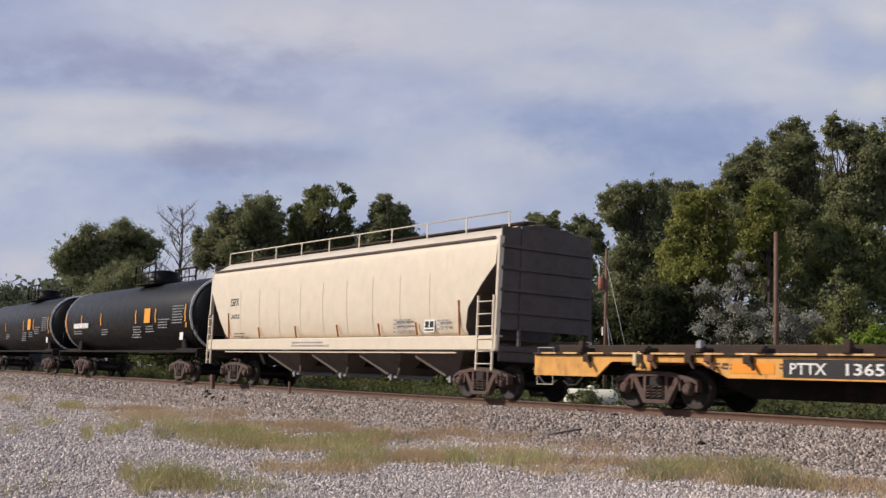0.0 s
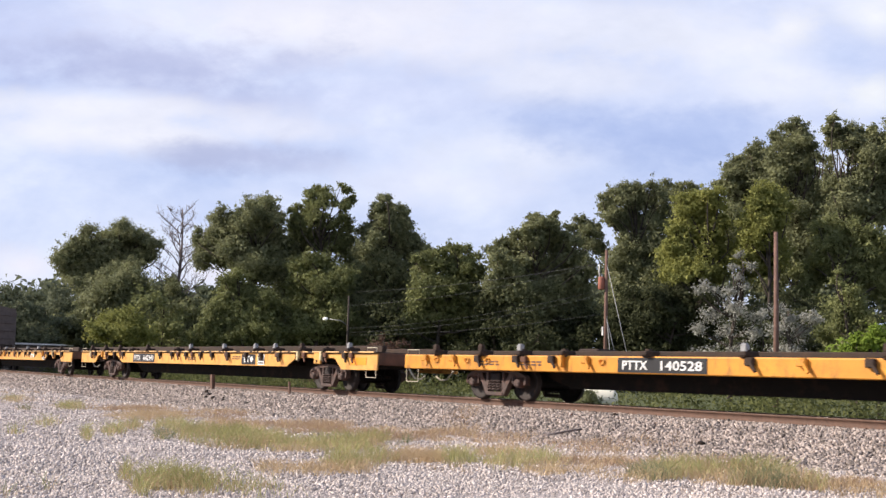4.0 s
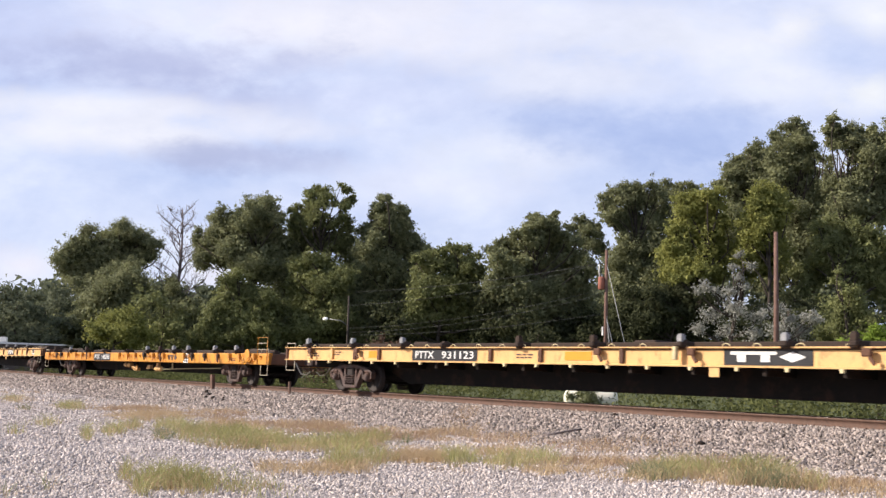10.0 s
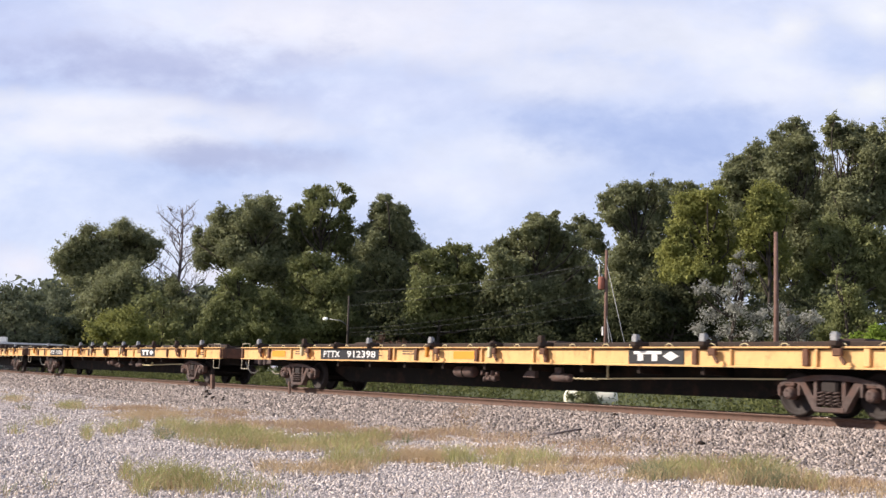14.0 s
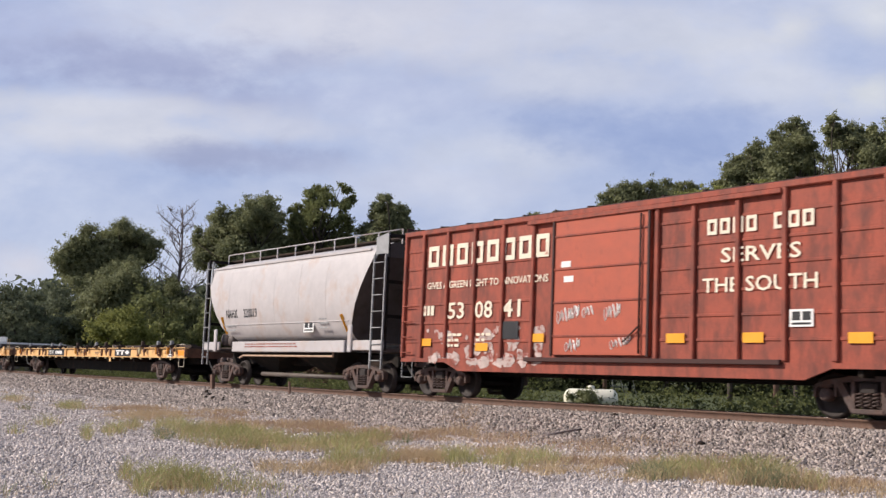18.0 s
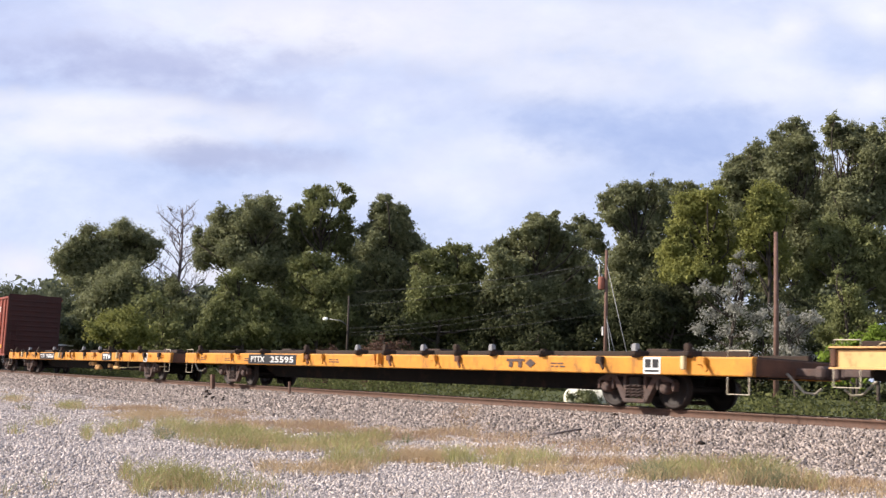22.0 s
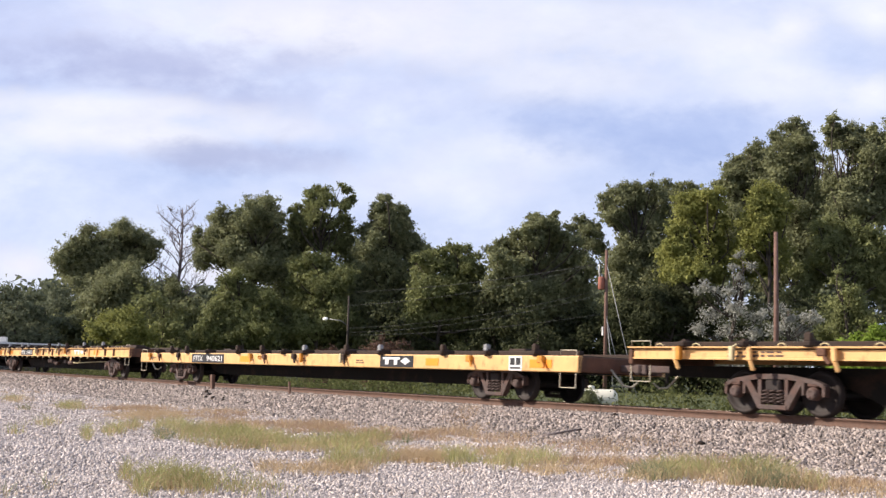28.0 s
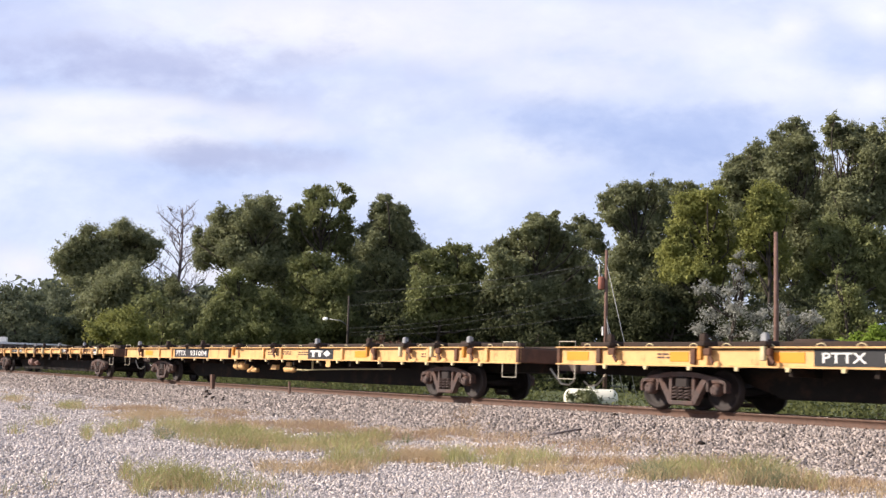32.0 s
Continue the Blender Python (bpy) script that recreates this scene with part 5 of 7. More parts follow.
def text_mesh(words, size, material):
    key = "text:" + words + str(size) + material.name
    if key not in CACHE:
        cu = bpy.data.curves.new("lettering", "FONT")
        cu.body, cu.size, cu.extrude, cu.align_x, cu.resolution_u = words, size, 0.002, "LEFT", 2
        cu.offset = size * 0.012
        ob = bpy.data.objects.new("lettering", cu)
        scene.collection.objects.link(ob)
        dg = bpy.context.evaluated_depsgraph_get()
        me = bpy.data.meshes.new_from_object(ob.evaluated_get(dg))
        bpy.data.objects.remove(ob)
        me.materials.clear()
        me.materials.append(material)
        CACHE[key] = me
    return CACHE[key]


def letter(parent, words, x, y, z, size, material=None, width=None, name="lettering", tilt=0.0):
    """Writing on a near side (facing -y), its lower left corner at x and z; width squeezes it to fit."""
    me = text_mesh(words, size, material or M_WHITE)
    k = 1.0
    if width:
        k = width / max(v.co.x for v in me.vertices)
    m = Matrix.Translation((x, y, z)) @ Matrix.Rotation(radians(90 + tilt), 4, "X") @ Matrix.Diagonal((k, 1, 1, 1))
    return part(name, me, None, parent, "", m)


def bars(parent, x, y, z, w, rows, gap, h, material=None, seed=1, name="stencil"):
    """Rows of small unreadable writing as plain bars."""
    bm = bmesh.new()
    rng = random.Random(seed)
    for r in range(rows):
        q = x
        end = x + w * rng.uniform(0.75, 1.0)
        while q < end:
            b = rng.uniform(0.08, 0.2)
            add_box(bm, (q + b / 2, y, z - r * gap), (b, 0.006, h))
            q += b + rng.uniform(0.03, 0.07)
    return tagged(part(name, bm, material or M_WHITE, parent), kind="stuff")


def panel(parent, name, x0, x1, y, z0, z1, material, label=""):
    bm = bmesh.new()
    add_box(bm, ((x0 + x1) / 2, y, (z0 + z1) / 2), (x1 - x0, 0.008, z1 - z0))
    return part(name, bm, material, parent, label)


def emblem(parent, x0, x1, y, z0, z1, material):
    """A railcar pool's emblem as plain shapes: a slit bar, two stems and a lozenge."""
    w, h = x1 - x0, z1 - z0
    bm = bmesh.new()
    add_box(bm, (x0 + 0.32 * w, y, z1 - 0.15 * h), (0.62 * w, 0.006, 0.3 * h))
    base = part("emblem", bm, material, parent)
    for k in (0.16, 0.48):
        bm = bmesh.new()
        add_box(bm, (x0 + k * w, y, z0 + 0.34 * h), (0.12 * w, 0.006, 0.66 * h))
        part("emblem_stem", bm, material, base)
    bm = bmesh.new()
    c = x0 + 0.83 * w
    add_prism(bm, [(c - 0.17 * w, z0 + h / 2), (c, z0), (c + 0.17 * w, z0 + h / 2), (c, z1)], y - 0.003, y + 0.003)
    part("emblem_lozenge", bm, material, base)


def sign_plate(parent, x, y, z, w=0.5, h=0.36, dark=True):
    bm = bmesh.new()
    add_box(bm, (x + w / 2, y, z), (w, 0.008, h))
    p = part("inspection_stencil", bm, M_WHITE, parent)
    bm = bmesh.new()
    for i in range(2):
        add_box(bm, (x + w * (0.28 + 0.44 * i), y - 0.006, z + h * 0.12), (w * 0.34, 0.006, h * 0.5))
    add_box(bm, (x + w / 2, y - 0.006, z - h * 0.32), (w * 0.8, 0.006, h * 0.12))
    part("stencil_block", bm, M_BLACKPANEL, p)


def grab_loop(parent, x0, x1, y, z0, z1, material, name="grab_iron", r=0.014):
    bm = bmesh.new()
    add_tube(bm, [(x0, y, z0), (x0, y, z1), (x1, y, z1), (x1, y, z0)], r, 6)
    return part(name, bm, material, parent)


def stirrup(parent, x0, x1, y, z0, z1, material):
    bm = bmesh.new()
    for a, b in (((x0, z0), (x0, z1)), ((x0, z1), (x1, z1)), ((x1, z1), (x1, z0))):
        add_beam(bm, (a[0], y, a[1]), (b[0], y, b[1]), 0.022, 0.018)
    return part("step", bm, material, parent)


def add_extrusion(bm, section, x0, x1):
    """A closed (y, z) section drawn out along x."""
    A = [bm.verts.new((x0, y, z)) for y, z in section]
    B = [bm.verts.new((x1, y, z)) for y, z in section]
    bm.faces.new(A)
    bm.faces.new(B[::-1])
    for k in range(len(section)):
        j = (k + 1) % len(section)
        bm.faces.new((A[j], A[k], B[k], B[j]))


def channel(sy, web, lip, z0, z1, foot=0.06, th=0.028):
    """Rolled side sill: web with a top flange and a foot, both turned outwards."""
    s = [(web - 0.02, z0), (web + foot, z0), (web + foot, z0 + th), (web, z0 + th + 0.012), (web, z1 - th - 0.012), (web + lip, z1 - th), (web + lip, z1), (web - 0.1, z1), (web - 0.1, z1 - th), (web - 0.02, z1 - th)]
    return [(sy * y, z) for y, z in s]


# ---------------------------------------------------------------- flat cars
HALF = 13.55
FLAT_Y = 1.42


def add_centre_sill(car, belly):
    """Fish-belly centre sill; belly: the height of its lower edge."""
    def make(bm):
        poly = [(-13.3, 0.95), (-13.3, 0.72), (-9.1, 0.66), (-8.0, belly), (8.0, belly), (9.1, 0.66), (13.3, 0.72), (13.3, 0.95)]
        add_prism(bm, poly, -0.36, 0.36)
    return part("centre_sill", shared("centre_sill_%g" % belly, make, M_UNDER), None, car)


def make_crossbearer(bm):
    add_prism(bm, [(-0.05, 1.0), (-0.05, 0.74), (0.05, 0.74), (0.05, 1.0)], -1.3, 1.3)


def make_loop(bm):
    pts = [(0.10 * math.cos(a), 0, 0.065 * math.sin(a)) for a in [math.pi * k / 6 for k in range(7)]]
    add_tube(bm, pts, 0.011, 5)


def make_hitch_block(bm):
    """Tie-down winch: dark bracket on the deck edge with a grey head."""
    add_box(bm, (0, 0.1, 0.04), (0.24, 0.32, 0.15), 0.02)
    add_box(bm, (0.02, -0.08, 0.05), (0.18, 0.18, 0.10), 0.02)
    add_box(bm, (0.02, 0.0, 0.12), (0.12, 0.14, 0.06), 0.012)


def make_winch_head(bm):
    add_box(bm, (0, -0.05, 0.17), (0.15, 0.13, 0.15), 0.015)
    add_box(bm, (0, -0.05, 0.255), (0.11, 0.09, 0.03), 0.008)


def make_hook(bm):
    """Ratchet box hung on the side with a strap end; also stands in for winch shadow."""
    add_box(bm, (0, -0.04, -0.08), (0.20, 0.10, 0.15), 0.02)
    add_beam(bm, (0.08, -0.09, -0.16), (0.20, -0.10, -0.30), 0.05, 0.07, 0.01)


def make_strap(bm):
    add_box(bm, (0, -0.07, -0.10), (0.11, 0.10, 0.28), 0.015)
    add_beam(bm, (0.0, -0.06, 0.02), (0.06, 0.06, 0.10), 0.09, 0.03, 0.005)


def make_gusset(bm):
    add_prism(bm, [(-0.05, 0.0), (0.05, 0.0), (0.035, -0.075), (-0.035, -0.075)], -0.03, 0.03)


def add_deck(car, z, material, rail=0.10):
    bm = bmesh.new()
    add_box(bm, (0, 0, z - 0.03), (2 * HALF - 0.1, 2 * FLAT_Y - 0.06, 0.06), 0.01)
    deck = part("deck", bm, material, car)
    for s in (-0.95, 0.95):
        bm = bmesh.new()
        add_box(bm, (0, s, z + rail / 2), (2 * HALF - 0.8, 0.16, rail), 0.02)
        part("guide_rail", bm, M_DECK, deck)
    for x in (-8.2, 0.6, 9.3):
        bm = bmesh.new()
        add_box(bm, (x, 0, z + 0.07), (2.6, 0.9, 0.14), 0.03)
        add_box(bm, (x + 0.7, 0, z + 0.15), (0.7, 0.7, 0.12), 0.04)
        part("trailer_hitch", bm, M_DECK, deck)
    return deck


def deck_gear(car, z, seed, loops, rng_hooks, clear=()):
    """Tie-downs and chain loops on both deck edges."""
    rng = random.Random(seed)
    x = -12.3 + rng.uniform(0, 0.8)
    while x < 12.8:
        hidden = any(a - HALF - 0.55 < x < b - HALF + 0.1 for a, b in clear)
        w = part("winch", shared("winch", make_hitch_block, M_DECK), None, car, "", Matrix.Translation((x, -FLAT_Y + 0.02, z)))
        if rng.random() < 0.75:
            pale = rng.random() < 0.6
            part("winch_head", shared("winch_head" if pale else "winch_head_dark", make_winch_head, M_STEEL if pale else M_DECK), None, w)
        if rng.random() < rng_hooks and not hidden:
            part("ratchet", shared("ratchet", make_hook, M_RUST_SHADE), None, car, "", Matrix.Translation((x + rng.uniform(0.05, 0.3), -FLAT_Y - 0.01, z - 0.03)))
        if rng.random() < rng_hooks * 0.6 and not hidden:
            pale = rng.random() < 0.6
            part("strap_end", shared("strap_pale" if pale else "strap_amber", make_strap, M_STRAP if pale else M_ORANGE), None, car,
                 "", Matrix.Translation((x + rng.uniform(-0.25, 0.05), -FLAT_Y - 0.02, z - 0.04)))
        part("winch", shared("winch", make_hitch_block, M_DECK), None, car, "", Matrix.Translation((x, FLAT_Y - 0.02, z)) @ Matrix.Rotation(math.pi, 4, "Z"))
        x += rng.choice((1.5, 1.9, 2.6, 3.1))
    if loops:
        for i in range(26):
            part("chain_loop", shared("chain_loop", make_loop, M_STRAP), None, car, "", Matrix.Translation((-12.6 + i * 1.0 + rng.uniform(-0.15, 0.15), -FLAT_Y + 0.03, z)))


def add_reservoir(car, x, material, label, r=0.105, rod=True, up=0.0):
    """Brake gear hung under the near side: reservoir, valve cluster, bracket plate, cylinder with its chain and the long rod."""
    y = -1.0
    lift = Matrix.Translation((0, 0, up))
    bm = bmesh.new()
    add_lathe(bm, [(0.4 * r, -0.42), (0.85 * r, -0.40), (r, -0.33), (r, 0.33), (0.85 * r, 0.40), (0.4 * r, 0.42)], 18, "X", (x + 0.4, y, 0.69 - r))
    tank = part("air_reservoir", bm, material, car, label, lift)
    bm = bmesh.new()
    add_lathe(bm, [(r, -0.02), (r + 0.012, -0.02), (r + 0.012, 0.02), (r, 0.02)], 18, "X", (x + 0.4, y, 0.69 - r))
    part("strap_band", bm, M_UNDER, tank)
    for q in (0.15, 0.65):
        bm = bmesh.new()
        add_beam(bm, (x + q, y, 0.66), (x + q, y, 0.98), 0.05, 0.03)
        part("hanger", bm, M_UNDER, tank)
    rng = random.Random(int(x * 10))
    bm = bmesh.new()
    add_box(bm, (x + 1.52, y, 0.40), (0.44, 0.2, 0.14), 0.03)
    valve = part("control_valve", bm, material, car, "", lift)
    for k in range(7):
        bm = bmesh.new()
        add_lathe(bm, [(0.03, -0.06), (0.055, -0.04), (0.055, 0.05), (0.02, 0.07)], 8, "Z", (x + 1.22 + k * 0.1, y - 0.08, 0.36 + rng.uniform(0.0, 0.16)))
        part("valve_body", bm, material, valve)
    bm = bmesh.new()
    add_beam(bm, (x + 1.5, y, 0.46), (x + 1.5, y, 0.95), 0.05, 0.04)
    part("valve_hanger", bm, M_UNDER, valve)
    if not rod:
        return
    bm = bmesh.new()
    add_prism(bm, [(x + 2.74, 0.44), (x + 3.2, 0.44), (x + 3.2, 0.60), (x + 2.9, 0.60)], y - 0.02, y + 0.1)
    part("bracket_plate", bm, material, car, "", lift)
    bm = bmesh.new()
    add_lathe(bm, [(0.03, -0.42), (0.03, -0.30), (0.10, -0.28), (0.105, 0.18), (0.08, 0.21), (0.10, 0.25), (0.09, 0.34), (0.025, 0.40)], 14, "X", (x + 4.15, y, 0.46))
    cyl = part("brake_cylinder", bm, material, car, "", lift)
    bm = bmesh.new()
    add_box(bm, (x + 4.05, y + 0.02, 0.62), (0.26, 0.1, 0.16), 0.01)
    part("cylinder_bracket", bm, material, cyl)
    for k in range(6):
        bm = bmesh.new()
        c = x + 4.6 + k * 0.13
        add_tube(bm, [(c, y - 0.03, 0.46), (c + 0.1, y + 0.03, 0.44), (c + 0.17, y, 0.47)], 0.02, 5)
        part("chain_link", bm, M_STRAP, cyl)
    bm = bmesh.new()
    add_tube(bm, [(x + 5.35, y, 0.46), (x + 8.0, y, 0.52), (x + 10.6, y, 0.56)], 0.018, 6)
    rod = part("brake_rod", bm, M_STRAP, car, "", lift)
    bm = bmesh.new()
    add_beam(bm, (x + 5.7, y, 0.45), (x + 5.7, y, 0.95), 0.05, 0.03)
    part("rod_hanger", bm, M_STRAP, rod)


def flat_common(car, z, paint, spec, loops=True, hooks=0.8):
    sill = add_centre_sill(car, spec.get("belly", 0.30))
    for i in range(9):
        part("crossbearer", shared("crossbearer", make_crossbearer, M_UNDER), None, sill, "", Matrix.Translation((-7.2 + i * 1.8, 0, 0)))
    add_deck(car, z, M_DECK, spec.get("guide", 0.12))
    deck_gear(car, z, spec["seed"], loops, hooks, [spec[k] for k in ("panel", "emblem") if spec.get(k)])
    for x in (-10.06, 10.06):
        add_truck(car, x)
    add_couplers(car, HALF)
    for sx in (-1, 1):
        # end sills darker than the side paint: shade put into their colour
        bm = bmesh.new()
        add_box(bm, (sx * (HALF - 0.06), 0, z - 0.2), (0.12, 2 * FLAT_Y - 0.02, 0.36), 0.02)
        part("end_sill", bm, M_RUST_SHADE, car, "rust-brown end sill, its shade painted into the brown")
        a = sx * (HALF - 0.08)
        b = sx * (HALF - 0.62)
        grab_loop(car, a, b, -FLAT_Y + 0.02, z - 0.02, z + 0.12, M_IRON, r=0.011)
        stirrup(car, a, b, -FLAT_Y + 0.02, z - 0.40, z - 0.74, M_IRON)


def flat_deep(car, spec):
    """Plain deep side sill, number panel, emblem panel, gussets below."""
    z0, z1 = 0.90, 1.31
    paint = M_YELLOW
    flat_common(car, z1, paint, spec)
    for sy in (-1, 1):
        bm = bmesh.new()
        add_extrusion(bm, channel(sy, FLAT_Y - 0.07, 0.085, z0, z1, 0.07), -HALF, HALF)
        part("side_sill", bm, paint, car)
    if spec.get("ribs"):
        for i in range(13):
            if any(a - 0.05 < -12.0 + i * 2.0 + HALF < b + 0.05 for a, b in (spec["panel"], spec["emblem"])):
                continue
            bm = bmesh.new()
            add_box(bm, (-12.0 + i * 2.0, -FLAT_Y + 0.04, (z0 + z1) / 2), (0.05, 0.06, z1 - z0 - 0.08), 0.004)
            part("stiffener", bm, paint, car)
    else:
        for i in range(21):
            part("gusset", shared("gusset", make_gusset, M_STRAP), None, car, "", Matrix.Translation((-12.0 + i * 1.2, -FLAT_Y + 0.03, z0)))
        panel(car, "jack_plate", 4.1, 4.36, -FLAT_Y + 0.03, z0 - 0.2, z0 - 0.002, paint)
    rng = random.Random(spec["seed"] + 60)
    x = -HALF + 1.2 + rng.uniform(0, 1.0)
    while x < HALF - 1.0:
        if not any(a - HALF - 0.2 < x < b - HALF + 0.2 for a, b in (spec["panel"], spec["emblem"])):
            bm = bmesh.new()
            add_box(bm, (x, -FLAT_Y + 0.035, (z0 + z1) / 2 + 0.01), (0.13, 0.06, z1 - z0 - 0.07), 0.012)
            part("stake_pocket", bm, M_RUST_SHADE if rng.random() < 0.7 else paint, car)
        x += rng.choice((1.3, 1.9, 2.7))
    flat_marks(car, spec, -FLAT_Y + 0.064, z0 + 0.045, z1 - 0.045)
    if spec.get("air"):
        add_reservoir(car, spec["air"] - HALF, spec.get("airpaint", M_UNDER), "", 0.15, True, 0.14)
    if spec.get("ladder"):
        end_ladder(car, z1, paint)


def flat_marks(car, spec, y, z0, z1):
    a, b = spec["panel"]
    a, b = a - HALF, b - HALF
    h = z1 - z0
    if spec.get("panelcolor", True):
        panel(car, "number_panel", a, b, y, z0, z1, M_BLACKPANEL, "black panel with white car number")
    w = b - a
    lw = spec.get("split", 0.30)
    letter(car, "PTTX", a + 0.05 * w, y - 0.008, z0 + 0.2 * h, 0.62 * h / 0.72, width=lw * w)
    if spec.get("number"):
        letter(car, spec["number"], a + (lw + 0.17) * w, y - 0.008, z0 + 0.2 * h, 0.62 * h / 0.72, width=(0.78 - lw) * w)
    else:
        bars(car, a + (lw + 0.17) * w, y - 0.008, (z0 + z1) / 2, (0.75 - lw) * w, 1, 0.1, 0.5 * h, M_WHITE, spec["seed"])
    if spec.get("emblem"):
        c, d = spec["emblem"]
        c, d = c - HALF, d - HALF
        if spec.get("emblempanel", True):
            panel(car, "emblem_panel", c, d, y, z0, z1, M_BLACKPANEL)
        emblem(car, c + 0.15, d - 0.15, y - 0.008, z0 + 0.2 * h, z1 - 0.15 * h, spec.get("emblemcolor", M_WHITE))
    if spec.get("sign"):
        sign_plate(car, spec["sign"] - HALF, y, (z0 + z1) / 2)
    for i, (x, w) in enumerate(spec.get("patches", ())):
        panel(car, "paint_patch", x - HALF, x - HALF + w, y, z0 + 0.18 * h, z1 - 0.2 * h, M_PATCH, "fresh orange paint patch")
    rng = random.Random(spec["seed"] + 7)
    for i in range(5):
        bars(car, rng.uniform(-12.8, 11.5), y, z0 + h * rng.uniform(0.5, 0.8), rng.uniform(0.4, 0.8), 2, 0.07, 0.035, M_TRUCK, spec["seed"] + i)


def make_bracket(bm):
    """Stake bracket on the side of a car; its slanted arm stands in for shadow."""
    add_box(bm, (0, -0.05, 0.0), (0.20, 0.12, 0.17), 0.02)
    add_beam(bm, (0.02, -0.09, 0.02), (0.18, -0.11, -0.20), 0.05, 0.07, 0.01)


def make_loop_ring(bm):
    pts = [(0.09 * math.cos(a), -0.03, 0.06 * math.sin(a)) for a in [2 * math.pi * k / 10 for k in range(11)]]
    add_tube(bm, pts, 0.016, 5)


def end_ladder(car, z1, paint):
    """Brake platform ladder at the rear end, with the wheel and its slack chain."""
    x = HALF - 0.85
    grab_loop(car, x, x + 0.75, -FLAT_Y - 0.02, z1 - 0.35, z1 + 0.53, paint, "brake_ladder", 0.012)
    for z in (z1 + 0.12, z1 + 0.33):
        bm = bmesh.new()
        add_tube(bm, [(x, -FLAT_Y - 0.02, z), (x + 0.75, -FLAT_Y - 0.02, z)], 0.011, 6)
        part("rung", bm, M_IRON, car)
    bm = bmesh.new()
    add_lathe(bm, [(0.20, -0.03), (0.24, 0.0), (0.20, 0.03), (0.05, 0.02), (0.05, -0.02)], 14, "Y", (x - 0.75, -FLAT_Y - 0.06, z1 - 0.1))
    part("brake_wheel", bm, paint, car)
    for k in range(3):
        bm = bmesh.new()
        add_tube(bm, [(x - 1.2 + 0.3 * k, -FLAT_Y - 0.05, z1 - 0.05 - 0.1 * k), (x - 0.9 + 0.2 * k, -FLAT_Y - 0.09, z1 - 0.32), (x - 0.5 + 0.15 * k, -FLAT_Y - 0.06, z1 - 0.12)], 0.03, 6)
        part("slack_chain", bm, paint, car)


def flat_slim(car, spec):
    """Bright orange side sill with many stake brackets."""
    z0, z1 = 0.72, 1.11
    paint = spec.get("paint", M_ORANGE)
    spec.setdefault("belly", 0.35)
    flat_common(car, z1, paint, spec, loops=False, hooks=0.3)
    for sy in (-1, 1):
        bm = bmesh.new()
        sec = [(FLAT_Y - 0.10, z0), (FLAT_Y - 0.02, z0), (FLAT_Y, z0 + 0.02), (FLAT_Y, z1 - 0.04), (FLAT_Y - 0.015, z1 - 0.012), (FLAT_Y - 0.05, z1), (FLAT_Y - 0.14, z1)]
        add_extrusion(bm, [(sy * y, z) for y, z in sec], -HALF, HALF)
        part("side_sill", bm, paint, car)
    rng = random.Random(spec["seed"] + 3)
    n = spec.get("brackets", 20)
    for i in range(n):
        x = -12.5 + 25.0 * i / (n - 1) + rng.uniform(-0.2, 0.2)
        if any(a - HALF - 0.25 < x < b - HALF + 0.1 for a, b in (spec["panel"], spec["emblem"])):
            continue
        # about two in five are dark, to add bracket shadow to the sill
        dark = rng.random() < 0.4
        part("stake_bracket", shared("stake_bracket_d" if dark else "stake_bracket_o", make_bracket, M_DECK if dark else paint), None, car, "",
             Matrix.Translation((x, -FLAT_Y, z1 - 0.10)))
        if rng.random() < 0.6:
            part("tie_ring", shared("tie_ring", make_loop_ring, M_ORANGE), None, car, "", Matrix.Translation((x + rng.uniform(0.3, 0.7), -FLAT_Y, z1 - 0.14)))
    flat_marks(car, spec, -FLAT_Y - 0.006, z0 + 0.03, z1 - 0.04)
    if spec.get("air"):
        add_reservoir(car, spec["air"] - HALF, M_YELLOW, "pale yellow air reservoir")
    if spec.get("ladder"):
        end_ladder(car, z1, paint)


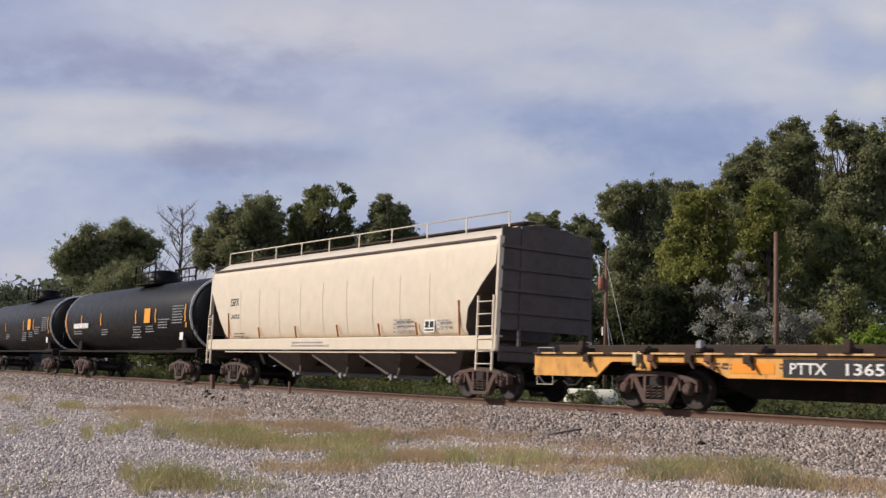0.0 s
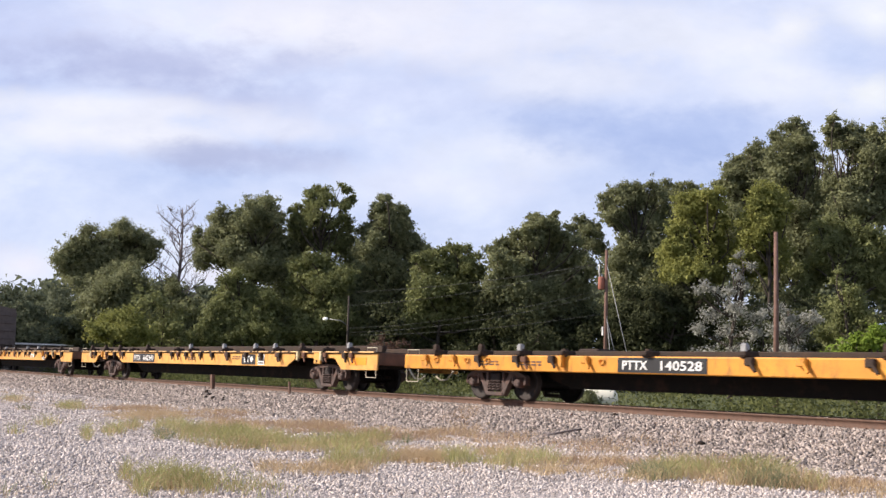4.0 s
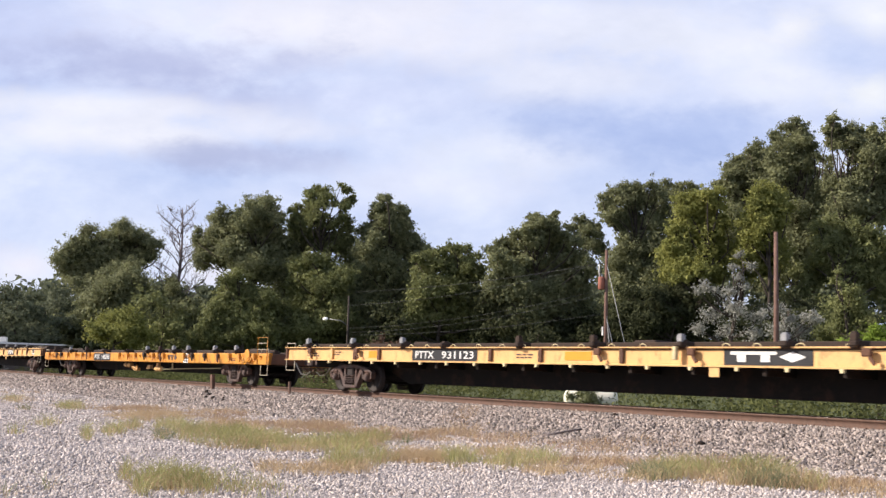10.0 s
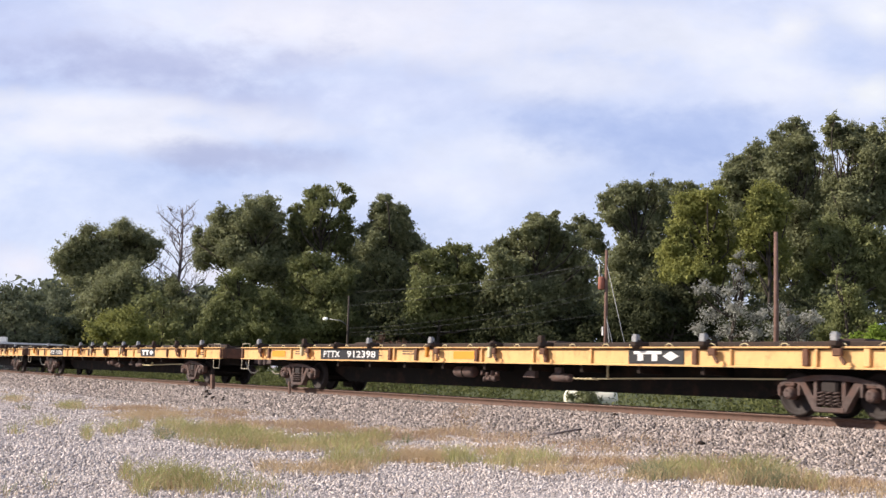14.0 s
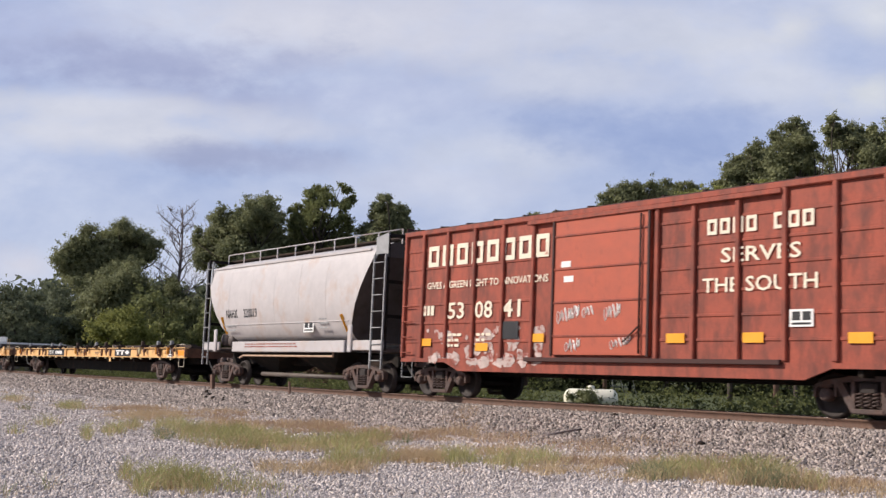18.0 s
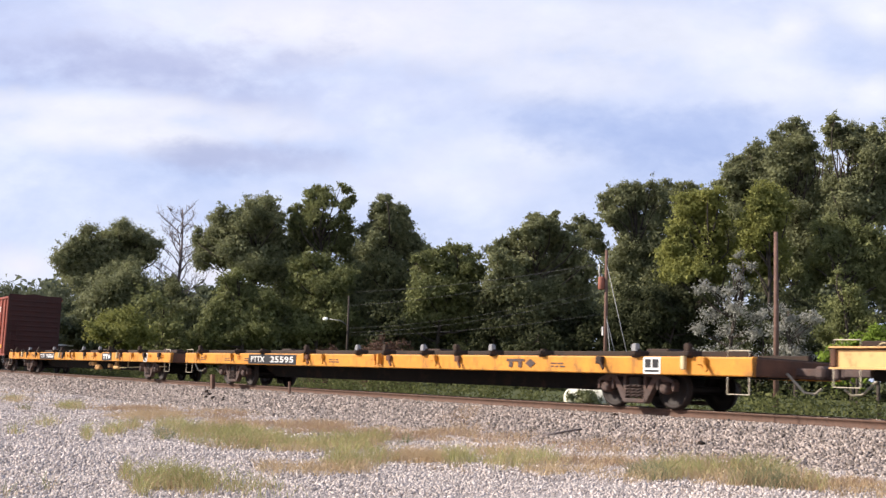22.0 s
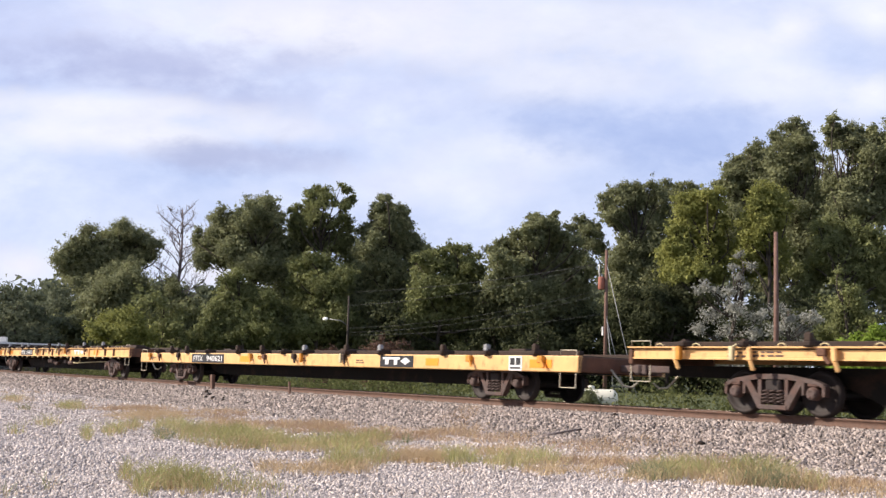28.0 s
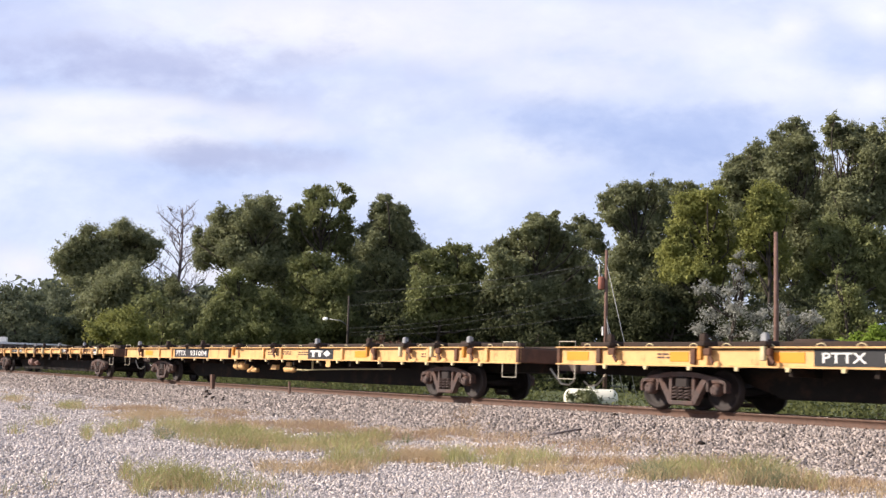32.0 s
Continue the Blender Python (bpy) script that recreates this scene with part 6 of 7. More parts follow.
def flat_notched(car, spec):
    """Older car: deep middle sill, notched over the trucks, drop ends."""
    z0, z1 = 0.68, 1.17
    paint = M_OLDORANGE
    spec["guide"] = 0.2
    flat_common(car, z1, paint, spec, loops=False, hooks=0.9)
    for sy in (-1, 1):
        bm = bmesh.new()
        poly = [(-HALF, z1 - 0.06), (-HALF, 0.64), (-HALF + 2.05, 0.64), (-HALF + 2.5, 0.98), (-HALF + 5.0, 0.98), (-HALF + 5.7, z0),
                (HALF - 5.7, z0), (HALF - 5.0, 0.98), (HALF - 2.5, 0.98), (HALF - 2.05, 0.64), (HALF, 0.64), (HALF, z1 - 0.06)]
        ya, yb = sy * FLAT_Y, sy * (FLAT_Y - 0.04)
        add_prism(bm, poly, min(ya, yb), max(ya, yb))
        part("side_sill", bm, paint, car)
        bm = bmesh.new()
        add_box(bm, (0, sy * (FLAT_Y - 0.03), z1 - 0.02), (2 * HALF, 0.20, 0.05), 0.006)
        part("top_flange", bm, M_DECK, car)
        bm = bmesh.new()
        add_box(bm, (0, sy * (FLAT_Y + 0.012), z0 + 0.012), (2 * HALF - 11.5, 0.03, 0.022), 0.004)
        part("foot_edge", bm, paint, car)
    lip = random.Random(spec["seed"] + 40)
    x = -HALF + 0.3
    while x < HALF - 0.9:
        w = lip.uniform(0.35, 0.95)
        bm = bmesh.new()
        add_box(bm, (x + w / 2, -FLAT_Y - 0.075, z1 - 0.012), (w, 0.03, 0.04), 0.006)
        part("deck_lip", bm, M_WORNLIP, car)
        x += w + lip.uniform(0.1, 0.4)
    for x in (-10.06, 10.06):
        bm = bmesh.new()
        add_box(bm, (x, -FLAT_Y - 0.03, 0.97), (0.42, 0.08, 0.36), 0.02)
        pad = part("jacking_pad", bm, paint, car)
        # dark disc on the face; the hole's inner shade is its colour
        bm = bmesh.new()
        add_lathe(bm, [(0.05, -FLAT_Y - 0.075), (0.05, -FLAT_Y - 0.065)], 10, "Y", (x, 0, 0.87))
        part("pad_hole", bm, M_UNDER, pad)
    rng = random.Random(spec["seed"] + 3)
    for i in range(18):
        x = -11.6 + 23.2 * i / 17 + rng.uniform(-0.2, 0.2)
        if spec["panel"][0] - HALF - 0.3 < x < spec["panel"][1] - HALF + 0.1:
            continue
        part("stake_bracket", shared("stake_bracket_d", make_bracket, M_DECK), None, car, "", Matrix.Translation((x, -FLAT_Y, z1 - 0.12)))
    flat_marks(car, spec, -FLAT_Y - 0.006, z0 + 0.04, z1 - 0.1)


def make_stake(bm):
    add_beam(bm, (0, -0.05, 1.29), (0.02, -0.05, 1.02), 0.09, 0.11, 0.02)
    add_beam(bm, (0.02, -0.05, 1.04), (0.08, -0.01, 0.84), 0.08, 0.09, 0.02)


def flat_ribbed(car, spec):
    """Car with outside stakes along a narrow yellow sill."""
    z0, z1 = 1.05, 1.31
    paint = M_YELLOW
    flat_common(car, z1, paint, spec, loops=True, hooks=0.5)
    for sy in (-1, 1):
        bm = bmesh.new()
        add_extrusion(bm, channel(sy, FLAT_Y - 0.05, 0.085, z0, z1, 0.02), -HALF, HALF)
        part("side_sill", bm, paint, car)
    for i in range(14):
        part("stake", shared("stake", make_stake, M_YELLOW), None, car, "", Matrix.Translation((-12.2 + i * 1.87, -FLAT_Y, 0)))
    flat_marks(car, spec, -FLAT_Y + 0.044, z0 + 0.04, z1 - 0.045)
    add_reservoir(car, 10.2 - HALF, M_BROWNTANK, "brown air reservoir", 0.2, False, 0.08)


FLAT_LABELS = {"flat_deep": "pale yellow intermodal flat car with deep side sill, empty",
               "flat_slim": "orange-yellow flat car with stake brackets along its side, empty",
               "flat_notched": "weathered orange flat car with sill notched over its trucks, empty",
               "flat_ribbed": "yellow flat car with outside stakes along its side, empty"}


def flat(start, build, name, **spec):
    car = new("flat_car")
    build(car, spec)
    tagged(car, FLAT_LABELS[name], "flat car", "flat cars of the train")
    TRAIN.append((car, start + HALF))
    return car


# ---------------------------------------------------------------- covered hoppers
def loft_rings(profile, ends):
    ring = [(-y, z) for y, z in profile] + [(y, z) for y, z in profile[::-1] if y > 1e-6]
    return [(ends(z)[0], y, z) for y, z in ring], [(ends(z)[1], y, z) for y, z in ring]


def loft_body(bm, profile, ends):
    """Skin from a half cross-section of (y, z); ends(z) gives the x of both ends at that height. Cut in short bays along x."""
    L, R = loft_rings(profile, ends)
    n, bays = len(L), 8
    rows = [[bm.verts.new(Vector(a).lerp(Vector(b), k / bays)) for a, b in zip(L, R)] for k in range(bays + 1)]
    for A, B in zip(rows, rows[1:]):
        for k in range(n - 1):
            bm.faces.new((A[k], A[k + 1], B[k + 1], B[k])).smooth = True
        bm.faces.new((A[n - 1], A[0], B[0], B[n - 1]))


def loft_caps(bm, profile, ends, side):
    """The sloping sheet that closes one end of the body."""
    ring = [bm.verts.new(v) for v in loft_rings(profile, ends)[side]]
    n = len(ring)
    for k in range((n - 1) // 2):
        a, b, c, d = ring[k], ring[k + 1], ring[n - 2 - k], ring[n - 1 - k]
        bm.faces.new((a, b, d) if b is c else (a, b, c, d))


def ladder(parent, x0, x1, y, z0, z1, n, material):
    bm = bmesh.new()
    for x in (x0, x1):
        add_beam(bm, (x, y, z0), (x, y, z1), 0.05, 0.05)
    lad = part("ladder", bm, material, parent)
    for i in range(n):
        z = z0 + (z1 - z0) * (i + 0.5) / n
        bm = bmesh.new()
        add_tube(bm, [(x0, y - 0.02, z), (x1, y - 0.02, z)], 0.016, 6)
        part("rung", bm, material, lad)
    return lad


def roof_walk(car, half, z, y, material, rail=True):
    bm = bmesh.new()
    for s in (-0.35, 0.35):
        add_box(bm, (0, s, z), (2 * half, 0.42, 0.04), 0.005)
    part("running_board", bm, M_DECK, car, "dark grating walkway")
    if rail:
        bm = bmesh.new()
        add_tube(bm, [(-half, y, z + 0.22), (half, y, z + 0.22)], 0.018, 6)
        handrail = part("handrail", bm, material, car)
        for i in range(10):
            x = -half + 2 * half * i / 9
            bm = bmesh.new()
            add_beam(bm, (x, y, z - 0.22), (x, y, z + 0.22), 0.025, 0.04)
            part("post", bm, material, handrail)


def hopper_long():
    """Cream four-bay covered hopper."""
    car = new("covered_hopper")
    h = 8.6
    bm = bmesh.new()

    def ends(z):
        k = max(0.0, min(1.0, (3.35 - z) / 1.75))
        return (-h + 0.1 + 1.3 * k ** 0.9, h - 0.15 - min(1.28, 1.75 * k ** 0.85))
    section = [(1.36, 1.56), (1.50, 1.8), (1.575, 2.3), (1.60, 2.9), (1.60, 3.4), (1.565, 3.85), (1.53, 4.06), (0.9, 4.42), (0.0, 4.52)]
    loft_body(bm, section, ends)
    body = part("body", bm, M_CREAM, car)
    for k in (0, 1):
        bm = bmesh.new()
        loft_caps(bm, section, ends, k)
        part("slope_sheet", bm, M_ENDGREY, body, "slope sheet with some grime, shade painted into its dark colour")
    for k in range(9):
        bm = bmesh.new()
        x = -6.0 + k * 1.45
        add_tube(bm, [(x, -1.365, 1.58), (x, -1.503, 1.8), (x, -1.577, 2.3), (x, -1.602, 2.9), (x, -1.602, 3.3)], 0.008, 4)
        part("weld_seam", bm, M_WELD, body)
    bm = bmesh.new()
    for sy in (-1, 1):
        add_box(bm, (0.0, sy * 1.56, 4.07), (2 * h - 0.5, 0.06, 0.06), 0.01)
    part("roof_seam", bm, M_ENDGREY, car)
    for sy in (-1, 1):
        bm = bmesh.new()
        add_box(bm, (0, sy * 1.57, 1.40), (2 * h, 0.10, 0.36), 0.02)
        add_box(bm, (0, sy * 1.50, 1.575), (2 * h, 0.20, 0.03), 0.005)
        part("side_sill", bm, M_CREAM, car)
        bm = bmesh.new()
        add_box(bm, (-0.2, sy * 1.50, 1.16), (2 * h - 3.2, 0.06, 0.05), 0.005)
        part("sill_angle", bm, M_CREAM, car)
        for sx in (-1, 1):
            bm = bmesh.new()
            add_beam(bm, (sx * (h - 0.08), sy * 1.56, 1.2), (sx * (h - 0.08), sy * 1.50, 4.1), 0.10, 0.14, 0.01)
            # far posts take the darker grey: shade painted in, near ones stay cream
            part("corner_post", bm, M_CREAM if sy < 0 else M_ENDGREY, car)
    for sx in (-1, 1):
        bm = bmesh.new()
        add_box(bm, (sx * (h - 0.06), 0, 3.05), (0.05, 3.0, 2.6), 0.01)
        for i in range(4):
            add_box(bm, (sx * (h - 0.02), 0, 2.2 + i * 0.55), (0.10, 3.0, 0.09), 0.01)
        part("end_sheet", bm, M_ENDGREY, car, "ribbed end sheet with shade painted into its colour")
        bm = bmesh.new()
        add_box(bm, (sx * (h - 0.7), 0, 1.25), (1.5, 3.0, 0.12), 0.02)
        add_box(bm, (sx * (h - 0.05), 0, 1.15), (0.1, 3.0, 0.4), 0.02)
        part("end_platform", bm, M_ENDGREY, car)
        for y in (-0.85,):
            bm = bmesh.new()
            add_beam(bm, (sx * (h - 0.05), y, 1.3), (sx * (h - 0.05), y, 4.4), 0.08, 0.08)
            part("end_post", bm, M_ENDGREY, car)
    for i, x in enumerate((-3.45, -0.4, 2.5, 5.45)):
        bm = bmesh.new()
        top, bot = 1.32, 0.26
        for y0, y1 in ((-1.25, 1.25),):
            A = [bm.verts.new(v) for v in ((x - top, y0, 1.22), (x + top, y0, 1.22), (x + top, y1, 1.22), (x - top, y1, 1.22))]
            B = [bm.verts.new(v) for v in ((x - bot, -0.6, 0.55), (x + bot, -0.6, 0.55), (x + bot, 0.6, 0.55), (x - bot, 0.6, 0.55))]
            bm.faces.new(A)
            bm.faces.new(B[::-1])
            for k in range(4):
                bm.faces.new((A[k], B[k], B[(k + 1) % 4], A[(k + 1) % 4]))
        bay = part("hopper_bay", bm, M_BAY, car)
        bm = bmesh.new()
        add_beam(bm, (x - top * 0.8, -1.14, 1.07), (x - bot, -0.63, 0.56), 0.06, 0.06)
        add_beam(bm, (x + bot + 0.3, -0.78, 0.72), (x + bot, -0.63, 0.56), 0.05, 0.05)
        part("bay_edge", bm, M_CREAM, bay)
        bm = bmesh.new()
        add_box(bm, (x, 0, 0.49), (0.5, 1.3, 0.12), 0.02)
        add_box(bm, (x, -0.68, 0.47), (0.10, 0.06, 0.2), 0.01)
        part("outlet_gate", bm, M_STEEL, bay)
    roof_walk(car, h - 0.35, 4.58, -1.05, M_CREAM)
    for i in range(8):
        bm = bmesh.new()
        add_box(bm, (-7.0 + i * 2.0, 0, 4.56), (1.4, 0.55, 0.14), 0.03)
        part("hatch", bm, M_CREAM, car)
    ladder(car, h - 0.78, h - 0.14, -1.62, 0.72, 2.6, 6, M_CREAM)
    ladder(car, -h + 0.1, -h + 0.42, -1.62, 0.72, 2.5, 6, M_CREAM)
    for x in (-7.3, 7.3):
        add_truck(car, x)
    add_couplers(car, h)
    bm = bmesh.new()
    add_box(bm, (0, 0, 0.95), (2 * h, 0.5, 0.4), 0.03)
    part("centre_sill", bm, M_UNDER, car)
    y = -1.60
    letter(car, "SSPX", -6.8, y - 0.004, 2.77, 0.37, M_BLACKPANEL, 0.68)
    letter(car, "3035", -6.76, y + 0.02, 2.31, 0.37, M_BLACKPANEL, 0.68)
    for i, x in enumerate((-6.92, -4.5, -1.9, 0.75, 3.1, 5.0, 6.95)):
        bm = bmesh.new()
        hh = 0.9 if i in (0, 6) else 0.36
        add_beam(bm, (x, -1.53, 1.62), (x, -1.605, 1.62 + hh), 0.012, 0.06)
        part("reflector", bm, M_RUSTAMBER, car, "amber reflector strip")
    sign_plate(car, 5.34, -1.545, 1.87, 0.49, 0.34)
    bars(car, -6.4, -1.585, 1.78, 0.9, 2, 0.1, 0.05, M_TRUCK, 4)
    bars(car, 3.9, -1.60, 2.05, 0.8, 4, 0.11, 0.05, M_STEEL, 5)
    bars(car, 6.0, -1.60, 2.0, 0.5, 3, 0.11, 0.05, M_STEEL, 6)
    bars(car, -2.0, -1.625, 1.45, 2.4, 2, 0.1, 0.05, M_STEEL, 8)
    tagged(car, "cream-painted four-bay covered hopper wagon with roof walk", "hopper wagon", "wagons of the train")
    TRAIN.append((car, -38.7 + h))


def hopper_short():
    """Light grey two-bay covered hopper with round sides."""
    car = new("covered_hopper")
    h = 6.1
    bm = bmesh.new()

    def ends(z):
        k = max(0.0, min(1.0, (3.9 - z) / 2.3))
        return (-h + 0.36 + 1.5 * k ** 1.5, h - 0.35 - 1.45 * k ** 0.9)
    section = [(1.02, 1.5), (1.26, 1.72), (1.43, 2.05), (1.54, 2.55), (1.57, 3.0), (1.55, 3.5), (1.47, 4.0), (1.40, 4.2), (0.8, 4.45), (0.0, 4.52)]
    loft_body(bm, section, ends)
    body = part("body", bm, M_LIGHTGREY, car)
    for k in (0, 1):
        bm = bmesh.new()
        loft_caps(bm, section, ends, k)
        part("slope_sheet", bm, M_ENDGREY, body, "slope sheet with some grime, shade painted into its dark colour")
    for x in (-3.9, -2.2, -0.4, 1.35, 3.1):
        bm = bmesh.new()
        add_tube(bm, [(x, -(y - 0.001), z) for y, z in section[:7]], 0.007, 4)
        part("weld_seam", bm, M_LIGHTGREY, body)
    bm = bmesh.new()
    add_box(bm, (-0.1, -1.452, 2.11), (9.0, 0.03, 0.03), 0.006)
    part("belt_seam", bm, M_LIGHTGREY, body)
    for sy in (-1, 1):
        bm = bmesh.new()
        add_box(bm, (0.37, sy * 1.45, 1.33), (7.84, 0.10, 0.36), 0.02)
        part("side_sill", bm, M_LIGHTGREY, car)
        for x, w in ((h - 0.6, 1.9), (-h + 0.7, 1.4)):
            bm = bmesh.new()
            add_box(bm, (x, sy * 1.45, 1.36), (w, 0.08, 0.30), 0.02)
            part("end_sill_plate", bm, M_LIGHTGREY, car)
        bm = bmesh.new()
        add_box(bm, (0, sy * 1.43, 4.2), (2 * h - 1.2, 0.05, 0.07), 0.01)
        part("roof_seam", bm, M_LIGHTGREY, car)
        for x in (-h + 1.15, h - 1.46):
            bm = bmesh.new()
            add_box(bm, (x, sy * 1.52, 1.56), (0.24, 0.06, 0.82), 0.03)
            part("gusset_plate", bm, M_LIGHTGREY, car)
    for sx in (-1, 1):
        bm = bmesh.new()
        e = h + 0.36 if sx > 0 else h
        add_box(bm, (sx * (e - 0.6), 0, 1.22), (1.2, 2.8, 0.12), 0.02)
        part("end_platform", bm, M_ENDGREY, car)
        bm = bmesh.new()
        for y in (-1.42, 1.42):
            add_beam(bm, (sx * (e - 0.05), y, 1.2), (sx * (e - 0.05), y, 4.6), 0.07, 0.1)
        for z in (2.2, 3.2, 4.55):
            add_beam(bm, (sx * (e - 0.05), -1.42, z), (sx * (e - 0.05), 1.42, z), 0.07, 0.1)
        # black instead of the body's grey, to paint in the end's shade
        part("end_frame", bm, M_UNDER, car, "steel end frame, its shade painted in as black")
        if sx > 0:
            bm = bmesh.new()
            add_prism(bm, [(e, 4.62), (e - 0.66, 4.52), (e - 0.66, 3.9), (e - 0.58, 4.02), (e - 0.1, 4.02), (e, 3.9)], -1.46, -1.42)
            part("corner_plate", bm, M_STEEL, car, "grey corner plate")
        add_x = (e - 0.66, e - 0.04) if sx > 0 else (-e + 0.05, -e + 0.5)
        ladder(car, add_x[0], add_x[1], -1.5, 0.68, 4.0 if sx > 0 else 4.5, 7, M_STEEL)
    for x in (-2.1, 1.8):
        bm = bmesh.new()
        top, bot = 1.7, 0.3
        A = [bm.verts.new(v) for v in ((x - top, -1.2, 1.2), (x + top, -1.2, 1.2), (x + top, 1.2, 1.2), (x - top, 1.2, 1.2))]
        B = [bm.verts.new(v) for v in ((x - bot, -0.5, 0.55), (x + bot, -0.5, 0.55), (x + bot, 0.5, 0.55), (x - bot, 0.5, 0.55))]
        bm.faces.new(A)
        bm.faces.new(B[::-1])
        for k in range(4):
            bm.faces.new((A[k], B[k], B[(k + 1) % 4], A[(k + 1) % 4]))
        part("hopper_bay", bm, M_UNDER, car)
    bm = bmesh.new()
    add_tube(bm, [(-3.4, -1.25, 0.95), (-2.9, -1.35, 1.03), (3.4, -1.35, 1.03), (3.4, -1.35, 1.2)], 0.035, 8)
    part("air_line", bm, M_PIPE, car, "dull pinkish air line along the sill")
    bm = bmesh.new()
    add_tube(bm, [(-2.6, -0.7, 0.42), (3.8, -0.7, 0.40)], 0.075, 10)
    part("unloading_pipe", bm, M_BAY, car, "dull grey unloading pipe below the bays")
    roof_walk(car, h - 0.08, 4.62, -0.7, M_LIGHTGREY)
    for i in range(4):
        bm = bmesh.new()
        add_lathe(bm, [(0.38, 4.46), (0.40, 4.52), (0.40, 4.60), (0.2, 4.66)], 14, "Z", (-3.8 + i * 2.5, 0.55, 0))
        part("hatch", bm, M_LIGHTGREY, car)
    for x in (-4.85, 4.75):
        add_truck(car, x)
    add_couplers(car, h)
    bm = bmesh.new()
    add_box(bm, (0, 0, 0.95), (2 * h, 0.5, 0.4), 0.03)
    part("centre_sill", bm, M_UNDER, car)
    for x in (-5.0, -4.4):
        bm = bmesh.new()
        add_lathe(bm, [(0.05, -0.4), (0.22, -0.36), (0.24, 0), (0.22, 0.36), (0.05, 0.4)], 12, "Y", (x + 0.2, -0.9, 1.6))
        part("air_reservoir", bm, M_ENDGREY, car)
    letter(car, "NAHX", -4.15, -1.512, 2.36, 0.42, M_BLACKPANEL, 0.95, tilt=8.5)
    letter(car, "320019", -2.72, -1.512, 2.36, 0.42, M_BLACKPANEL, 1.05, tilt=8.5)
    for x, hh in ((-4.35, 0.6), (4.2, 0.5)):
        bm = bmesh.new()
        add_beam(bm, (x, -1.33, 1.8), (x - 0.1, -1.555, 1.8 + hh), 0.012, 0.1)
        part("reflector", bm, M_REFLECT, car, "yellow reflector strip")
    sign_plate(car, 1.57, -1.43, 1.98, 0.66, 0.38)
    bars(car, -4.2, -1.46, 2.08, 0.7, 2, 0.16, 0.05, M_STEEL, 2)
    bars(car, 2.6, -1.47, 2.2, 0.6, 3, 0.14, 0.05, M_STEEL, 3)
    bars(car, -2.5, -1.505, 1.42, 4.4, 2, 0.09, 0.04, M_BOXRED, 4)
    tagged(car, "light grey two-bay covered hopper wagon with curved sides", "hopper wagon", "wagons of the train")
    TRAIN.append((car, 235.85 + h))


# ---------------------------------------------------------------- boxcar
def hollow_block(bm, x, y, z, w, h, t):
    """A plain block outline of stroke t, about x and z."""
    for q in (-1, 1):
        add_box(bm, (x + q * (w - t) / 2, y, z), (t, 0.008, h))
        add_box(bm, (x, y, z + q * (h - t) / 2), (w - 2 * t, 0.008, t))


